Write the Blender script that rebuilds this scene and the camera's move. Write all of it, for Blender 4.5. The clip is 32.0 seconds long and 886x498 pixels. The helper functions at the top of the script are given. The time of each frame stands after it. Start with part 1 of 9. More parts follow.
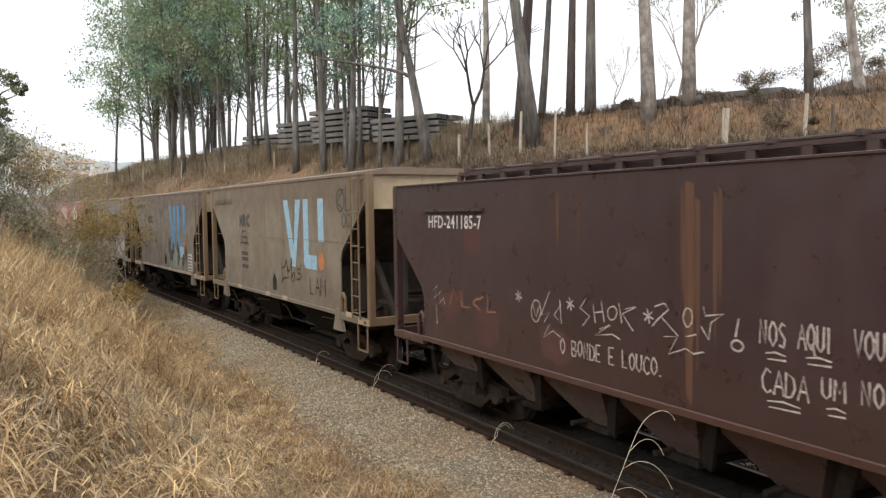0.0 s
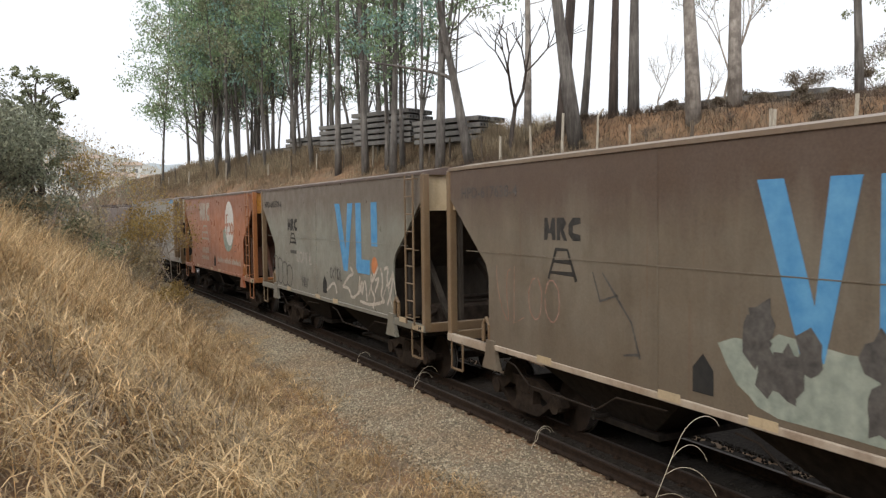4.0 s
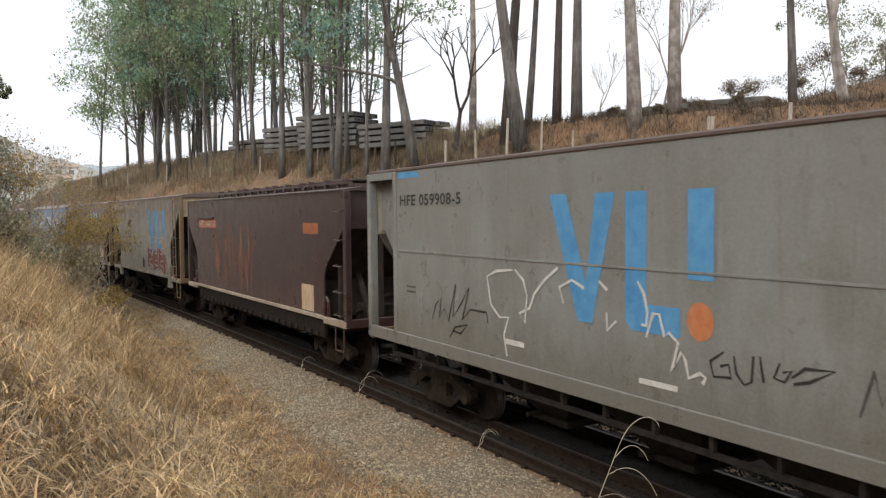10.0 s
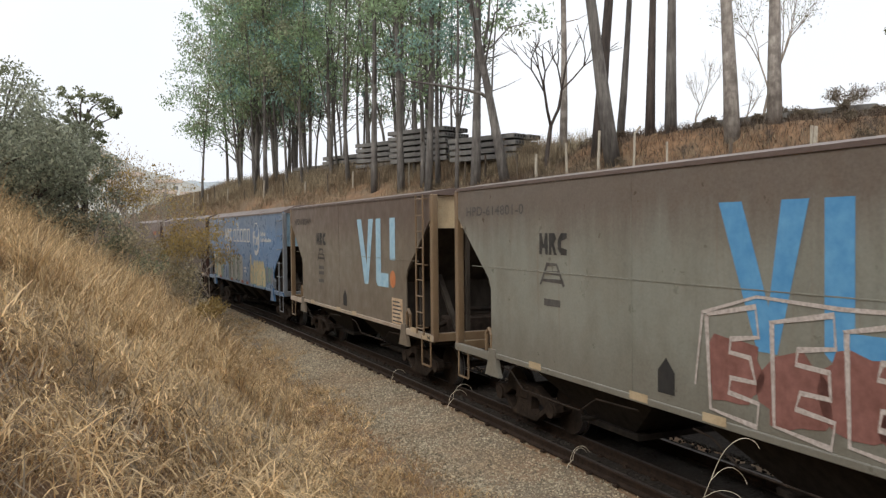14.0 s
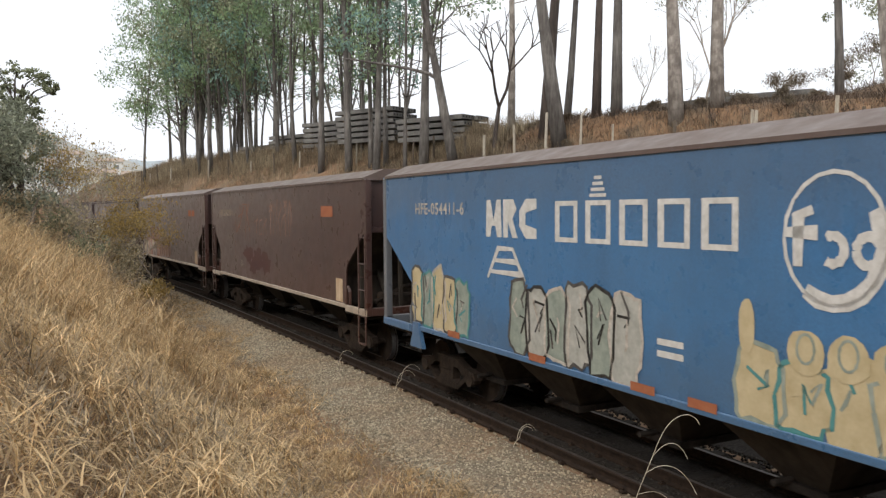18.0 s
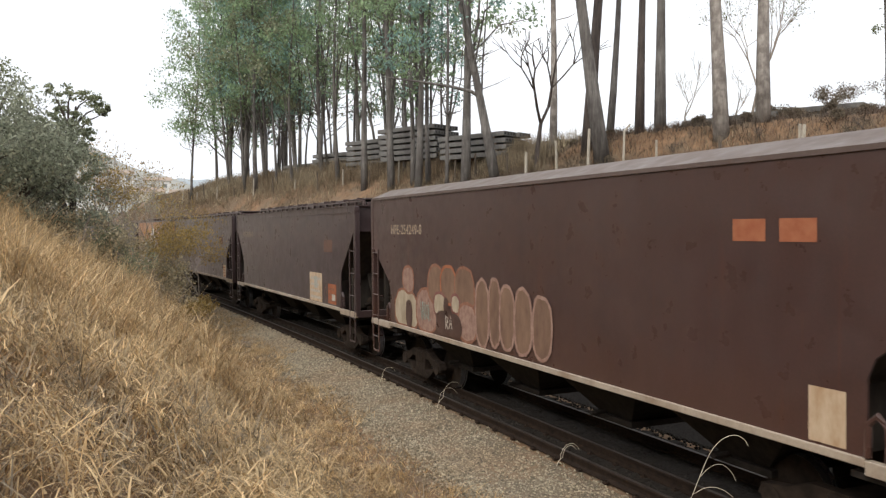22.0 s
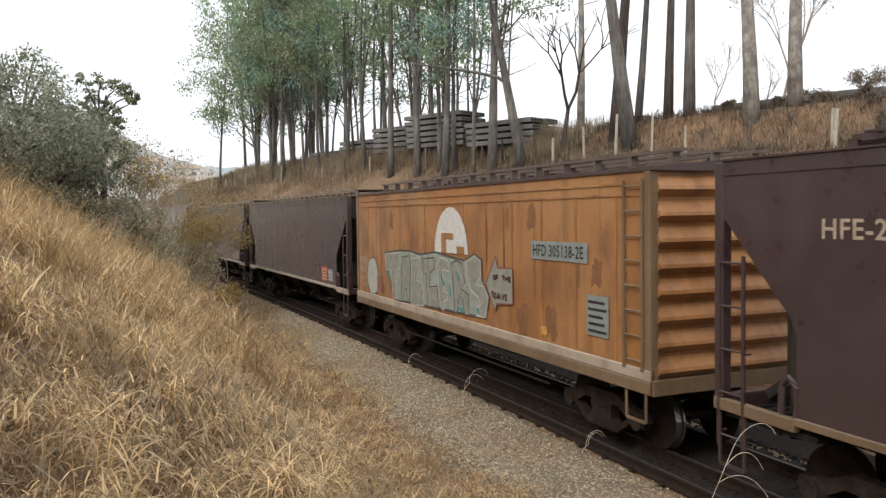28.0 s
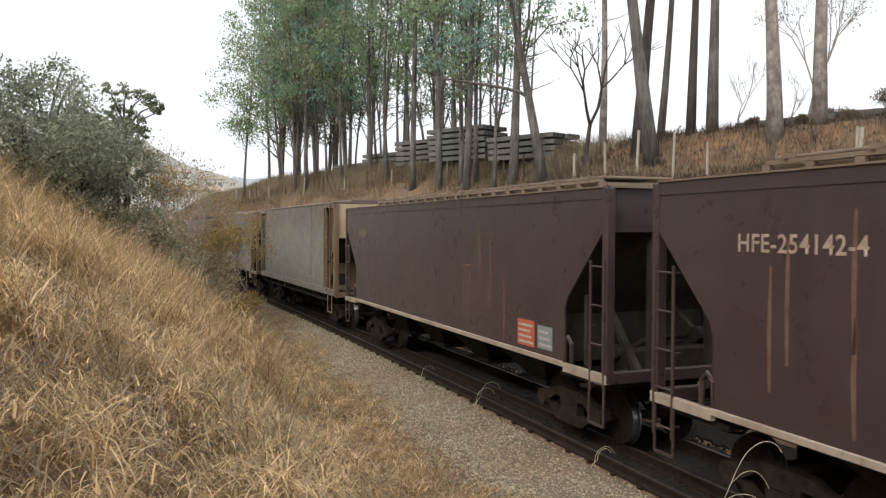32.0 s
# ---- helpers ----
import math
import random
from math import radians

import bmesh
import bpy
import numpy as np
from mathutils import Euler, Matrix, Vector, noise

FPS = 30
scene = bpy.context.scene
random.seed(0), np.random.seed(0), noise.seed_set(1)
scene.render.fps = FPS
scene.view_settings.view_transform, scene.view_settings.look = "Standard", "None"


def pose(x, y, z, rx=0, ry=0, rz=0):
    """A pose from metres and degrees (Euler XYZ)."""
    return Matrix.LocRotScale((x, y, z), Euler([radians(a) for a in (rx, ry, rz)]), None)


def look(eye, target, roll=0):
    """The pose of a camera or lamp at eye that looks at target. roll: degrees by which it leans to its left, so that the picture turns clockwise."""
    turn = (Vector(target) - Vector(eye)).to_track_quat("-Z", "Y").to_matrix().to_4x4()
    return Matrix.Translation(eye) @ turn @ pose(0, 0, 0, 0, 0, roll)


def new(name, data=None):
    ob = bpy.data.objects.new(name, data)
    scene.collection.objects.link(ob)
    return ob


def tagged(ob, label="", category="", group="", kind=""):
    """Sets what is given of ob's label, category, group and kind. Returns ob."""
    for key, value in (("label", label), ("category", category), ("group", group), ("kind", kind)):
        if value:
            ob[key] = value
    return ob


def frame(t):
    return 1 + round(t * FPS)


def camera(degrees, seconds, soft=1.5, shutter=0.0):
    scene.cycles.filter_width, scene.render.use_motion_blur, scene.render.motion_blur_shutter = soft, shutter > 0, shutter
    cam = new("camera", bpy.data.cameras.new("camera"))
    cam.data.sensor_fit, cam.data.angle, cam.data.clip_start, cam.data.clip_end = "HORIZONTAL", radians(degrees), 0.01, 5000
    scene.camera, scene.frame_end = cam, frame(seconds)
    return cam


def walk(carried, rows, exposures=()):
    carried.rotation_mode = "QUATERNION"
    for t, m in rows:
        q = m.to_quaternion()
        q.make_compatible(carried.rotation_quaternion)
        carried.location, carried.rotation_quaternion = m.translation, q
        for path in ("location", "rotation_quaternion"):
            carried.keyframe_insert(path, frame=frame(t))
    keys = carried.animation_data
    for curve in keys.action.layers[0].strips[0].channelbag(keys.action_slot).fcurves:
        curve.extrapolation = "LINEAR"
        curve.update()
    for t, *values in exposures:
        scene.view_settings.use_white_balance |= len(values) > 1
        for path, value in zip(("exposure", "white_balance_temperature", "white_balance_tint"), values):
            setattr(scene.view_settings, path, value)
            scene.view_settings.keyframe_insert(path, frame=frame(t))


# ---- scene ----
cam = camera(57.0, 32.0, soft=1.3, shutter=0.1)
PATH = [
    (0.0, pose(0.000, -0.000, 3.220, 87.19, 0.87, -27.85)),
    (0.5, pose(0.000, -0.000, 3.220, 87.18, 0.82, -26.96)),
    (1.0, pose(0.000, -0.000, 3.220, 87.00, 0.80, -26.71)),
    (1.5, pose(0.000, -0.000, 3.220, 87.15, 0.82, -26.60)),
    (2.0, pose(0.000, -0.000, 3.220, 87.29, 0.81, -26.49)),
    (2.5, pose(0.000, -0.000, 3.220, 87.34, 0.88, -26.35)),
    (3.0, pose(0.000, -0.000, 3.220, 87.28, 0.87, -26.01)),
    (3.5, pose(0.000, -0.000, 3.220, 87.16, 0.84, -25.37)),
    (5.5, pose(0.000, -0.000, 3.220, 88.36, 0.86, -24.55)),
    (6.0, pose(0.000, -0.000, 3.220, 88.14, 0.93, -24.37)),
    (6.5, pose(0.000, -0.000, 3.220, 87.90, 0.86, -24.13)),
    (7.0, pose(0.000, -0.000, 3.220, 88.03, 0.94, -24.56)),
    (7.5, pose(0.000, -0.000, 3.220, 88.22, 0.84, -24.97)),
    (8.0, pose(0.000, -0.000, 3.220, 88.40, 0.77, -25.47)),
    (8.5, pose(0.000, -0.000, 3.220, 88.46, 0.74, -27.21)),
    (9.0, pose(0.000, -0.000, 3.220, 88.33, 0.63, -28.78)),
    (9.5, pose(0.000, -0.000, 3.220, 88.02, 0.55, -28.95)),
    (10.0, pose(0.000, -0.000, 3.220, 87.60, 0.56, -28.81)),
    (10.5, pose(0.000, -0.000, 3.220, 87.53, 0.45, -28.45)),
    (11.0, pose(0.000, -0.000, 3.220, 87.36, 0.54, -27.79)),
    (11.5, pose(0.000, -0.000, 3.220, 87.24, 0.62, -27.53)),
    (12.0, pose(0.000, -0.000, 3.220, 87.44, 0.63, -26.50)),
    (12.5, pose(0.000, -0.000, 3.220, 87.93, 0.55, -24.76)),
    (13.0, pose(0.000, -0.000, 3.220, 88.53, 0.55, -23.73)),
    (13.5, pose(0.000, -0.000, 3.220, 88.67, 0.52, -22.93)),
    (15.5, pose(0.000, -0.000, 3.220, 88.11, 0.59, -22.15)),
    (16.0, pose(0.000, -0.000, 3.220, 87.55, 0.61, -23.39)),
    (16.5, pose(0.000, -0.000, 3.220, 87.15, 0.63, -25.23)),
    (17.0, pose(0.000, -0.000, 3.220, 86.89, 0.59, -26.57)),
    (17.5, pose(0.000, -0.000, 3.220, 86.82, 0.54, -26.72)),
    (18.0, pose(0.000, -0.000, 3.220, 87.25, 0.44, -26.14)),
    (18.5, pose(0.000, -0.000, 3.220, 87.65, 0.54, -25.40)),
    (19.0, pose(0.000, -0.000, 3.220, 87.84, 0.56, -24.26)),
    (19.5, pose(0.000, -0.000, 3.220, 88.10, 0.57, -23.87)),
    (20.0, pose(0.000, -0.000, 3.220, 88.50, 0.61, -23.78)),
    (20.5, pose(0.000, -0.000, 3.220, 88.62, 0.60, -23.70)),
    (21.0, pose(0.000, -0.000, 3.220, 88.58, 0.63, -23.57)),
    (21.5, pose(0.000, -0.000, 3.220, 88.48, 0.64, -23.42)),
    (22.0, pose(0.000, -0.000, 3.220, 88.47, 0.61, -23.20)),
    (22.5, pose(0.000, -0.000, 3.220, 88.47, 0.73, -23.25)),
    (23.0, pose(0.000, -0.000, 3.220, 88.48, 0.65, -23.19)),
    (23.5, pose(0.000, -0.000, 3.220, 88.76, 0.65, -23.25)),
    (24.0, pose(0.000, -0.000, 3.220, 88.68, 0.67, -23.19)),
    (24.5, pose(0.000, -0.000, 3.220, 88.54, 0.70, -23.07)),
    (25.0, pose(0.000, -0.000, 3.220, 88.34, 0.60, -22.91)),
    (25.5, pose(0.000, -0.000, 3.220, 88.19, 0.61, -22.85)),
    (27.5, pose(0.000, -0.000, 3.220, 88.14, 0.69, -22.19)),
    (28.0, pose(0.028, -0.010, 3.220, 87.57, 0.74, -21.29)),
    (28.5, pose(0.122, -0.044, 3.200, 87.52, 0.69, -20.00)),
    (29.0, pose(0.188, -0.068, 3.180, 87.67, 0.02, -19.53)),
    (29.5, pose(0.188, -0.068, 3.180, 87.79, -0.12, -19.82)),
    (30.0, pose(0.188, -0.068, 3.180, 88.04, -0.06, -19.22)),
    (30.5, pose(0.188, -0.068, 3.180, 88.23, -0.26, -19.42)),
    (31.0, pose(0.188, -0.068, 3.180, 88.23, -0.22, -19.29)),
    (31.5, pose(0.188, -0.068, 3.180, 88.43, -0.17, -19.41)),
    (32.0, pose(0.188, -0.068, 3.180, 88.57, -0.19, -19.64)),
]

EXPOSURE = [(0, 0.26), (1, 0.30), (2, 0.10), (3, 0.10), (6, 0.08), (7, 0.04), (8, -0.08), (9, -0.02), (10, 0.08), (11, 0.20), (12, 0.28), (13, 0.05), (16, 0.0), (17, 0.22), (18, 0.12), (20, 0.18),
            (22, 0.20), (24, 0.20), (25, 0.22), (28, 0.20), (29, 0.12), (30, 0.15), (31, 0.12), (32, 0.12)]
walk(cam, PATH, EXPOSURE)

# ---- world and light: bright overcast ----
world = bpy.data.worlds.new("overcast")
scene.world = world
world.use_nodes = True
wn = world.node_tree
sky = wn.nodes.new("ShaderNodeTexSky")
sky.sky_type = "NISHITA"
sky.sun_disc = False
sky.sun_elevation = radians(50)
sky.sun_rotation = radians(205)
sky.air_density, sky.dust_density, sky.ozone_density = 1.0, 6.0, 1.0
hsv = wn.nodes.new("ShaderNodeHueSaturation")
hsv.inputs["Saturation"].default_value = 0.25
cloud_co = wn.nodes.new("ShaderNodeTexCoord")
cloud = wn.nodes.new("ShaderNodeTexNoise")
cloud.inputs["Scale"].default_value = 2.2
cloud.inputs["Detail"].default_value = 6
cloud_ramp = wn.nodes.new("ShaderNodeValToRGB")
cloud_ramp.color_ramp.elements[0].position, cloud_ramp.color_ramp.elements[0].color = 0.3, (0.92, 0.945, 0.975, 1)
cloud_ramp.color_ramp.elements[1].position, cloud_ramp.color_ramp.elements[1].color = 0.6, (1, 1, 1, 1)
cover = wn.nodes.new("ShaderNodeMix")
cover.data_type = "RGBA"
cover.inputs[0].default_value = 0.85
white = wn.nodes.new("ShaderNodeMix")
white.data_type, white.blend_type = "RGBA", "MULTIPLY"
white.inputs[0].default_value = 1.0
white.inputs[6].default_value = (11.0, 11.2, 11.6, 1)
wn.links.new(cloud_co.outputs["Generated"], cloud.inputs["Vector"])
wn.links.new(cloud.outputs[0], cloud_ramp.inputs[0])
wn.links.new(cloud_ramp.outputs[0], white.inputs[7])
wn.links.new(sky.outputs[0], hsv.inputs["Color"])
wn.links.new(hsv.outputs[0], cover.inputs[6])
wn.links.new(white.outputs[2], cover.inputs[7])
background = wn.nodes["Background"]
background.inputs[1].default_value = 0.105
wn.links.new(cover.outputs[2], background.inputs[0])

sun = new("sun", bpy.data.lights.new("sun", "SUN"))
sun.data.energy, sun.data.angle, sun.data.color = 1.4, radians(25), (1, 0.95, 0.88)
sun.matrix_world = look((-48, -32, 46), (0, 0, 0))


# ---- materials ----
def nodes_of(name, rough=0.8, metal=0.0):
    m = bpy.data.materials.new(name)
    m.use_nodes = True
    t = m.node_tree
    b = t.nodes["Principled BSDF"]
    b.inputs["Roughness"].default_value, b.inputs["Metallic"].default_value = rough, metal
    return m, t, b


def mix_in(t, fac, a, b, mode="MIX"):
    n = t.nodes.new("ShaderNodeMix")
    n.data_type, n.blend_type = "RGBA", mode
    for sock, v in ((n.inputs[0], fac), (n.inputs[6], a), (n.inputs[7], b)):
        if hasattr(v, "is_linked"):
            t.links.new(v, sock)
        elif isinstance(v, (int, float)):
            sock.default_value = v
        else:
            sock.default_value = (*v[:3], 1)
    return n.outputs[2]


def noise_of(t, scale=(1, 1, 1), size=1.0, detail=4, lo=0.35, hi=0.65, rough=0.6, coord="Object"):
    co = t.nodes.new("ShaderNodeTexCoord")
    mp = t.nodes.new("ShaderNodeMapping")
    mp.inputs["Scale"].default_value = scale
    n = t.nodes.new("ShaderNodeTexNoise")
    n.inputs["Scale"].default_value, n.inputs["Detail"].default_value, n.inputs["Roughness"].default_value = size, detail, rough
    r = t.nodes.new("ShaderNodeMapRange")
    r.inputs[1].default_value, r.inputs[2].default_value = lo, hi
    t.links.new(co.outputs[coord], mp.inputs[0])
    t.links.new(mp.outputs[0], n.inputs["Vector"])
    t.links.new(n.outputs[0], r.inputs[0])
    return r.outputs[0], n.outputs[0]


def bump_on(t, b, height, strength=0.3, dist=0.02):
    n = t.nodes.new("ShaderNodeBump")
    n.inputs["Strength"].default_value, n.inputs["Distance"].default_value = strength, dist
    t.links.new(height, n.inputs["Height"])
    t.links.new(n.outputs[0], b.inputs["Normal"])


def scaled(t, v, k):
    n = t.nodes.new("ShaderNodeMath")
    n.operation = "MULTIPLY"
    n.inputs[1].default_value = k
    t.links.new(v, n.inputs[0])
    return n.outputs[0]


def paint(name, base, grime=(0.10, 0.065, 0.04), dust=None, wear=0.5, rough=0.55, streak=0.6, rust=(0.16, 0.06, 0.025), soil=None, specks=0.2):
    """Weathered paint on steel: broad stains, run-down streaks, rust specks and dust, shifted from piece to piece."""
    rough *= 0.68
    m, t, b = nodes_of(name, rough)
    b.inputs["Sheen Weight"].default_value, b.inputs["Sheen Roughness"].default_value = 0.32, 0.35
    b.inputs["Sheen Tint"].default_value = (0.75, 0.68, 0.62, 1)
    info = t.nodes.new("ShaderNodeObjectInfo")
    co = t.nodes.new("ShaderNodeTexCoord")
    shift = t.nodes.new("ShaderNodeVectorMath")
    shift.operation = "MULTIPLY_ADD"
    comb = t.nodes.new("ShaderNodeCombineXYZ")
    for k in range(3):
        t.links.new(info.outputs["Random"], comb.inputs[k])
    t.links.new(comb.outputs[0], shift.inputs[0])
    shift.inputs[1].default_value = (11, 37, 3)
    t.links.new(co.outputs["Object"], shift.inputs[2])

    def layer(scale, size, detail, lo, hi, rough_n=0.6):
        mp = t.nodes.new("ShaderNodeMapping")
        mp.inputs["Scale"].default_value = scale
        n = t.nodes.new("ShaderNodeTexNoise")
        n.inputs["Scale"].default_value, n.inputs["Detail"].default_value, n.inputs["Roughness"].default_value = size, detail, rough_n
        r = t.nodes.new("ShaderNodeMapRange")
        r.inputs[1].default_value, r.inputs[2].default_value = lo, hi
        t.links.new(shift.outputs[0], mp.inputs[0])
        t.links.new(mp.outputs[0], n.inputs["Vector"])
        t.links.new(n.outputs[0], r.inputs[0])
        return r.outputs[0], n.outputs[0]

    pale = dust or tuple(v * 0.55 + 0.12 for v in base)
    fade, _ = layer((1, 0.5, 0.6), 0.9, 4, 0.38, 0.62)
    c = mix_in(t, scaled(t, fade, 0.75 * wear), base, pale)
    stain, _ = layer((1, 0.9, 0.55), 1.3, 6, 0.46, 0.68, 0.62)
    c = mix_in(t, scaled(t, stain, 0.95 * streak), c, grime)
    run, _ = layer((2, 1.5, 0.10), 1.6, 4, 0.50, 0.72)
    c = mix_in(t, scaled(t, run, 0.55 * streak), c, tuple(v * 0.6 for v in grime))
    wash, _ = layer((2, 2.3, 0.13), 1.5, 4, 0.56, 0.76)
    c = mix_in(t, scaled(t, wash, 0.5 * wear), c, pale)
    thin, _ = layer((6, 4.5, 0.16), 2.0, 4, 0.62, 0.76)
    c = mix_in(t, scaled(t, thin, 0.8 * streak), c, rust)
    if specks:
        spots, _ = layer((1, 1, 0.8), 5.0, 6, 0.60, 0.74, 0.7)
        c = mix_in(t, scaled(t, spots, specks * wear), c, rust)
    if soil:
        # dust washed down from the roof and splashed up from the track, with ragged fringes
        cut_z = t.nodes.new("ShaderNodeSeparateXYZ")
        t.links.new(co.outputs["Object"], cut_z.inputs[0])
        for tint, z0, z1, share, fringe in ((soil[0], 2.55, 3.9, soil[2], (1.6, 1.9, 0.3)), (soil[1], 2.35, 0.95, soil[3], (1.5, 1.5, 0.8))):
            height = t.nodes.new("ShaderNodeMapRange")
            height.inputs[1].default_value, height.inputs[2].default_value = z0, z1
            height.inputs[3].default_value, height.inputs[4].default_value = -0.35, 0.62
            t.links.new(cut_z.outputs[2], height.inputs[0])
            _, ragged = layer(fringe, 1.5, 6, 0.3, 0.7, 0.65)
            both = t.nodes.new("ShaderNodeMath")
            t.links.new(height.outputs[0], both.inputs[0])
            t.links.new(ragged, both.inputs[1])
            mask = t.nodes.new("ShaderNodeMapRange")
            mask.inputs[1].default_value, mask.inputs[2].default_value = 0.38, 0.84
            t.links.new(both.outputs[0], mask.inputs[0])
            c = mix_in(t, scaled(t, mask.outputs[0], share), c, tint)
    grain, fine = layer((1, 1, 1), 34, 5, 0.3, 0.7)
    c = mix_in(t, 0.20, c, mix_in(t, grain, tuple(v * 0.45 for v in base), tuple(min(1, v * 1.45) for v in base)))
    t.links.new(c, b.inputs["Base Color"])
    rr, _ = layer((1, 1, 1), 3.0, 5, 0.3, 0.7)
    mr = t.nodes.new("ShaderNodeMapRange")
    mr.inputs[3].default_value, mr.inputs[4].default_value = rough - 0.12, min(1, rough + 0.2)
    t.links.new(rr, mr.inputs[0])
    t.links.new(mr.outputs[0], b.inputs["Roughness"])
    dent, dent_raw = layer((1, 0.7, 0.7), 1.8, 3, 0.3, 0.7)
    bump_on(t, b, dent_raw, 0.35, 0.03)
    return m


def plain(name, lo, hi, rough=0.85, size=9.0, metal=0.0, bump=0.3, stretch=(1, 1, 1), detail=6, island=0.0, dist=0.02, big=None, coord="Object", gloss=0.5):
    """A rough surface between two colours, with grain, and a tint of its own for each loose piece."""
    m, t, b = nodes_of(name, rough, metal)
    b.inputs["Specular IOR Level"].default_value = gloss
    f, raw = noise_of(t, stretch, size, detail, 0.3, 0.7, 0.65, coord)
    c = mix_in(t, f, lo, hi)
    if big:
        g, _ = noise_of(t, (1, 1, 1), big[0], 4, 0.42, 0.62, 0.6, coord)
        c = mix_in(t, scaled(t, g, big[2]), c, big[1])
    if island:
        geo = t.nodes.new("ShaderNodeNewGeometry")
        h = t.nodes.new("ShaderNodeHueSaturation")
        mr = t.nodes.new("ShaderNodeMapRange")
        mr.inputs[3].default_value, mr.inputs[4].default_value = 1 - island, 1 + island
        t.links.new(geo.outputs["Random Per Island"], mr.inputs[0])
        t.links.new(mr.outputs[0], h.inputs["Value"])
        t.links.new(c, h.inputs["Color"])
        c = h.outputs[0]
    t.links.new(c, b.inputs["Base Color"])
    if bump:
        bump_on(t, b, raw, bump, dist)
    return m


def thin(m, share=0.4):
    """Lets part of the light through, as leaves and dry blades do."""
    t = m.node_tree
    b, out = t.nodes["Principled BSDF"], t.nodes["Material Output"]
    tr = t.nodes.new("ShaderNodeBsdfTranslucent")
    mx = t.nodes.new("ShaderNodeMixShader")
    mx.inputs[0].default_value = share
    t.links.new(b.inputs["Base Color"].links[0].from_socket, tr.inputs[0])
    t.links.new(b.outputs[0], mx.inputs[1])
    t.links.new(tr.outputs[0], mx.inputs[2])
    t.links.new(mx.outputs[0], out.inputs[0])
    return m


STEEL_DARK = plain("dark_underframe_steel", (0.009, 0.008, 0.0072), (0.033, 0.027, 0.023), 0.8, 7, 0.0, 0.3, island=0.2, gloss=0.15)
BOGIE = plain("dark_brown_bogie_steel", (0.011, 0.0085, 0.007), (0.046, 0.033, 0.025), 0.75, 6, 0.0, 0.3, island=0.25, gloss=0.15)
TREAD = plain("polished_wheel_tread", (0.35, 0.35, 0.36), (0.6, 0.6, 0.6), 0.28, 20, 0.9, 0.05)
RAIL_TOP = plain("worn_rail_steel", (0.045, 0.036, 0.030), (0.11, 0.09, 0.078), 0.5, 14, 0.4, 0.1)
RAIL_SIDE = plain("rusty_rail_side", (0.014, 0.010, 0.008), (0.045, 0.029, 0.020), 0.8, 12, gloss=0.15)
SLOPE_DARK = plain("dark_grey_sheet_steel", (0.024, 0.020, 0.017), (0.066, 0.055, 0.045), 0.8, 4, stretch=(1, 1, 0.4), gloss=0.15)
CONCRETE = plain("grey_weathered_concrete", (0.055, 0.053, 0.050), (0.20, 0.193, 0.178), 0.9, 1.6, island=0.55, big=(0.45, (0.05, 0.048, 0.045), 0.8))
# openings: the shade of their depth is given as a near-black colour
HOLE = plain("hole_shade_black", (0.01, 0.01, 0.01), (0.03, 0.028, 0.025), 0.95, 5, bump=0)
POST_MAT = plain("pale_fence_post_wood", (0.26, 0.22, 0.17), (0.56, 0.51, 0.42), 0.9, 10, stretch=(3, 3, 0.4))
POST_DARK = plain("dark_fence_post_wood", (0.06, 0.045, 0.035), (0.19, 0.15, 0.11), 0.9, 10, stretch=(3, 3, 0.4))
SLEEPER = plain("soot_dark_timber_sleeper", (0.017, 0.014, 0.012), (0.050, 0.041, 0.034), 0.9, 8, stretch=(0.5, 3, 3), gloss=0.15)


# ---- mesh helpers ----
def link_mesh(name, verts, faces, mat, parent=None, label="", smooth=False):
    me = bpy.data.meshes.new(name)
    me.from_pydata([tuple(v) for v in verts], [], faces)
    me.update()
    if mat:
        me.materials.append(mat)
    if smooth:
        me.shade_smooth()
    ob = new(name, me)
    if parent:
        ob.parent = parent
    if label:
        ob["label"] = label
    return ob


def part(name, bm, mat, parent, label="", smooth=False):
    me = bpy.data.meshes.new(name)
    bmesh.ops.recalc_face_normals(bm, faces=bm.faces)
    bm.to_mesh(me)
    bm.free()
    if mat:
        me.materials.append(mat)
    if smooth:
        me.shade_smooth()
    ob = new(name, me)
    ob.parent = parent
    if label:
        ob["label"] = label
    return ob


def box(bm, x0, x1, y0, y1, z0, z1, bevel=0.0):
    vs = [bm.verts.new((x, y, z)) for x in (x0, x1) for y in (y0, y1) for z in (z0, z1)]
    fs = [bm.faces.new([vs[i] for i in q]) for q in ((0, 1, 3, 2), (4, 6, 7, 5), (0, 4, 5, 1), (2, 3, 7, 6), (0, 2, 6, 4), (1, 5, 7, 3))]
    if bevel:
        es = {e for f in fs for e in f.edges}
        bmesh.ops.bevel(bm, geom=list(es), offset=bevel, segments=1, affect="EDGES")
    return bm


def beam(bm, a, b, w, h=None, up=(0, 0, 1)):
    """A square bar from a to b, w wide and h high."""
    a, b = Vector(a), Vector(b)
    h = h or w
    d = (b - a).normalized()
    s = d.cross(Vector(up))
    if s.length < 1e-4:
        s = d.cross(Vector((1, 0, 0)))
    s.normalize()
    u = s.cross(d)
    vs = [bm.verts.new(p + s * (w / 2 * i) + u * (h / 2 * j)) for p in (a, b) for i, j in ((-1, -1), (1, -1), (1, 1), (-1, 1))]
    for q in ((0, 1, 2, 3), (7, 6, 5, 4), (0, 4, 5, 1), (1, 5, 6, 2), (2, 6, 7, 3), (3, 7, 4, 0)):
        bm.faces.new([vs[i] for i in q])
    return bm


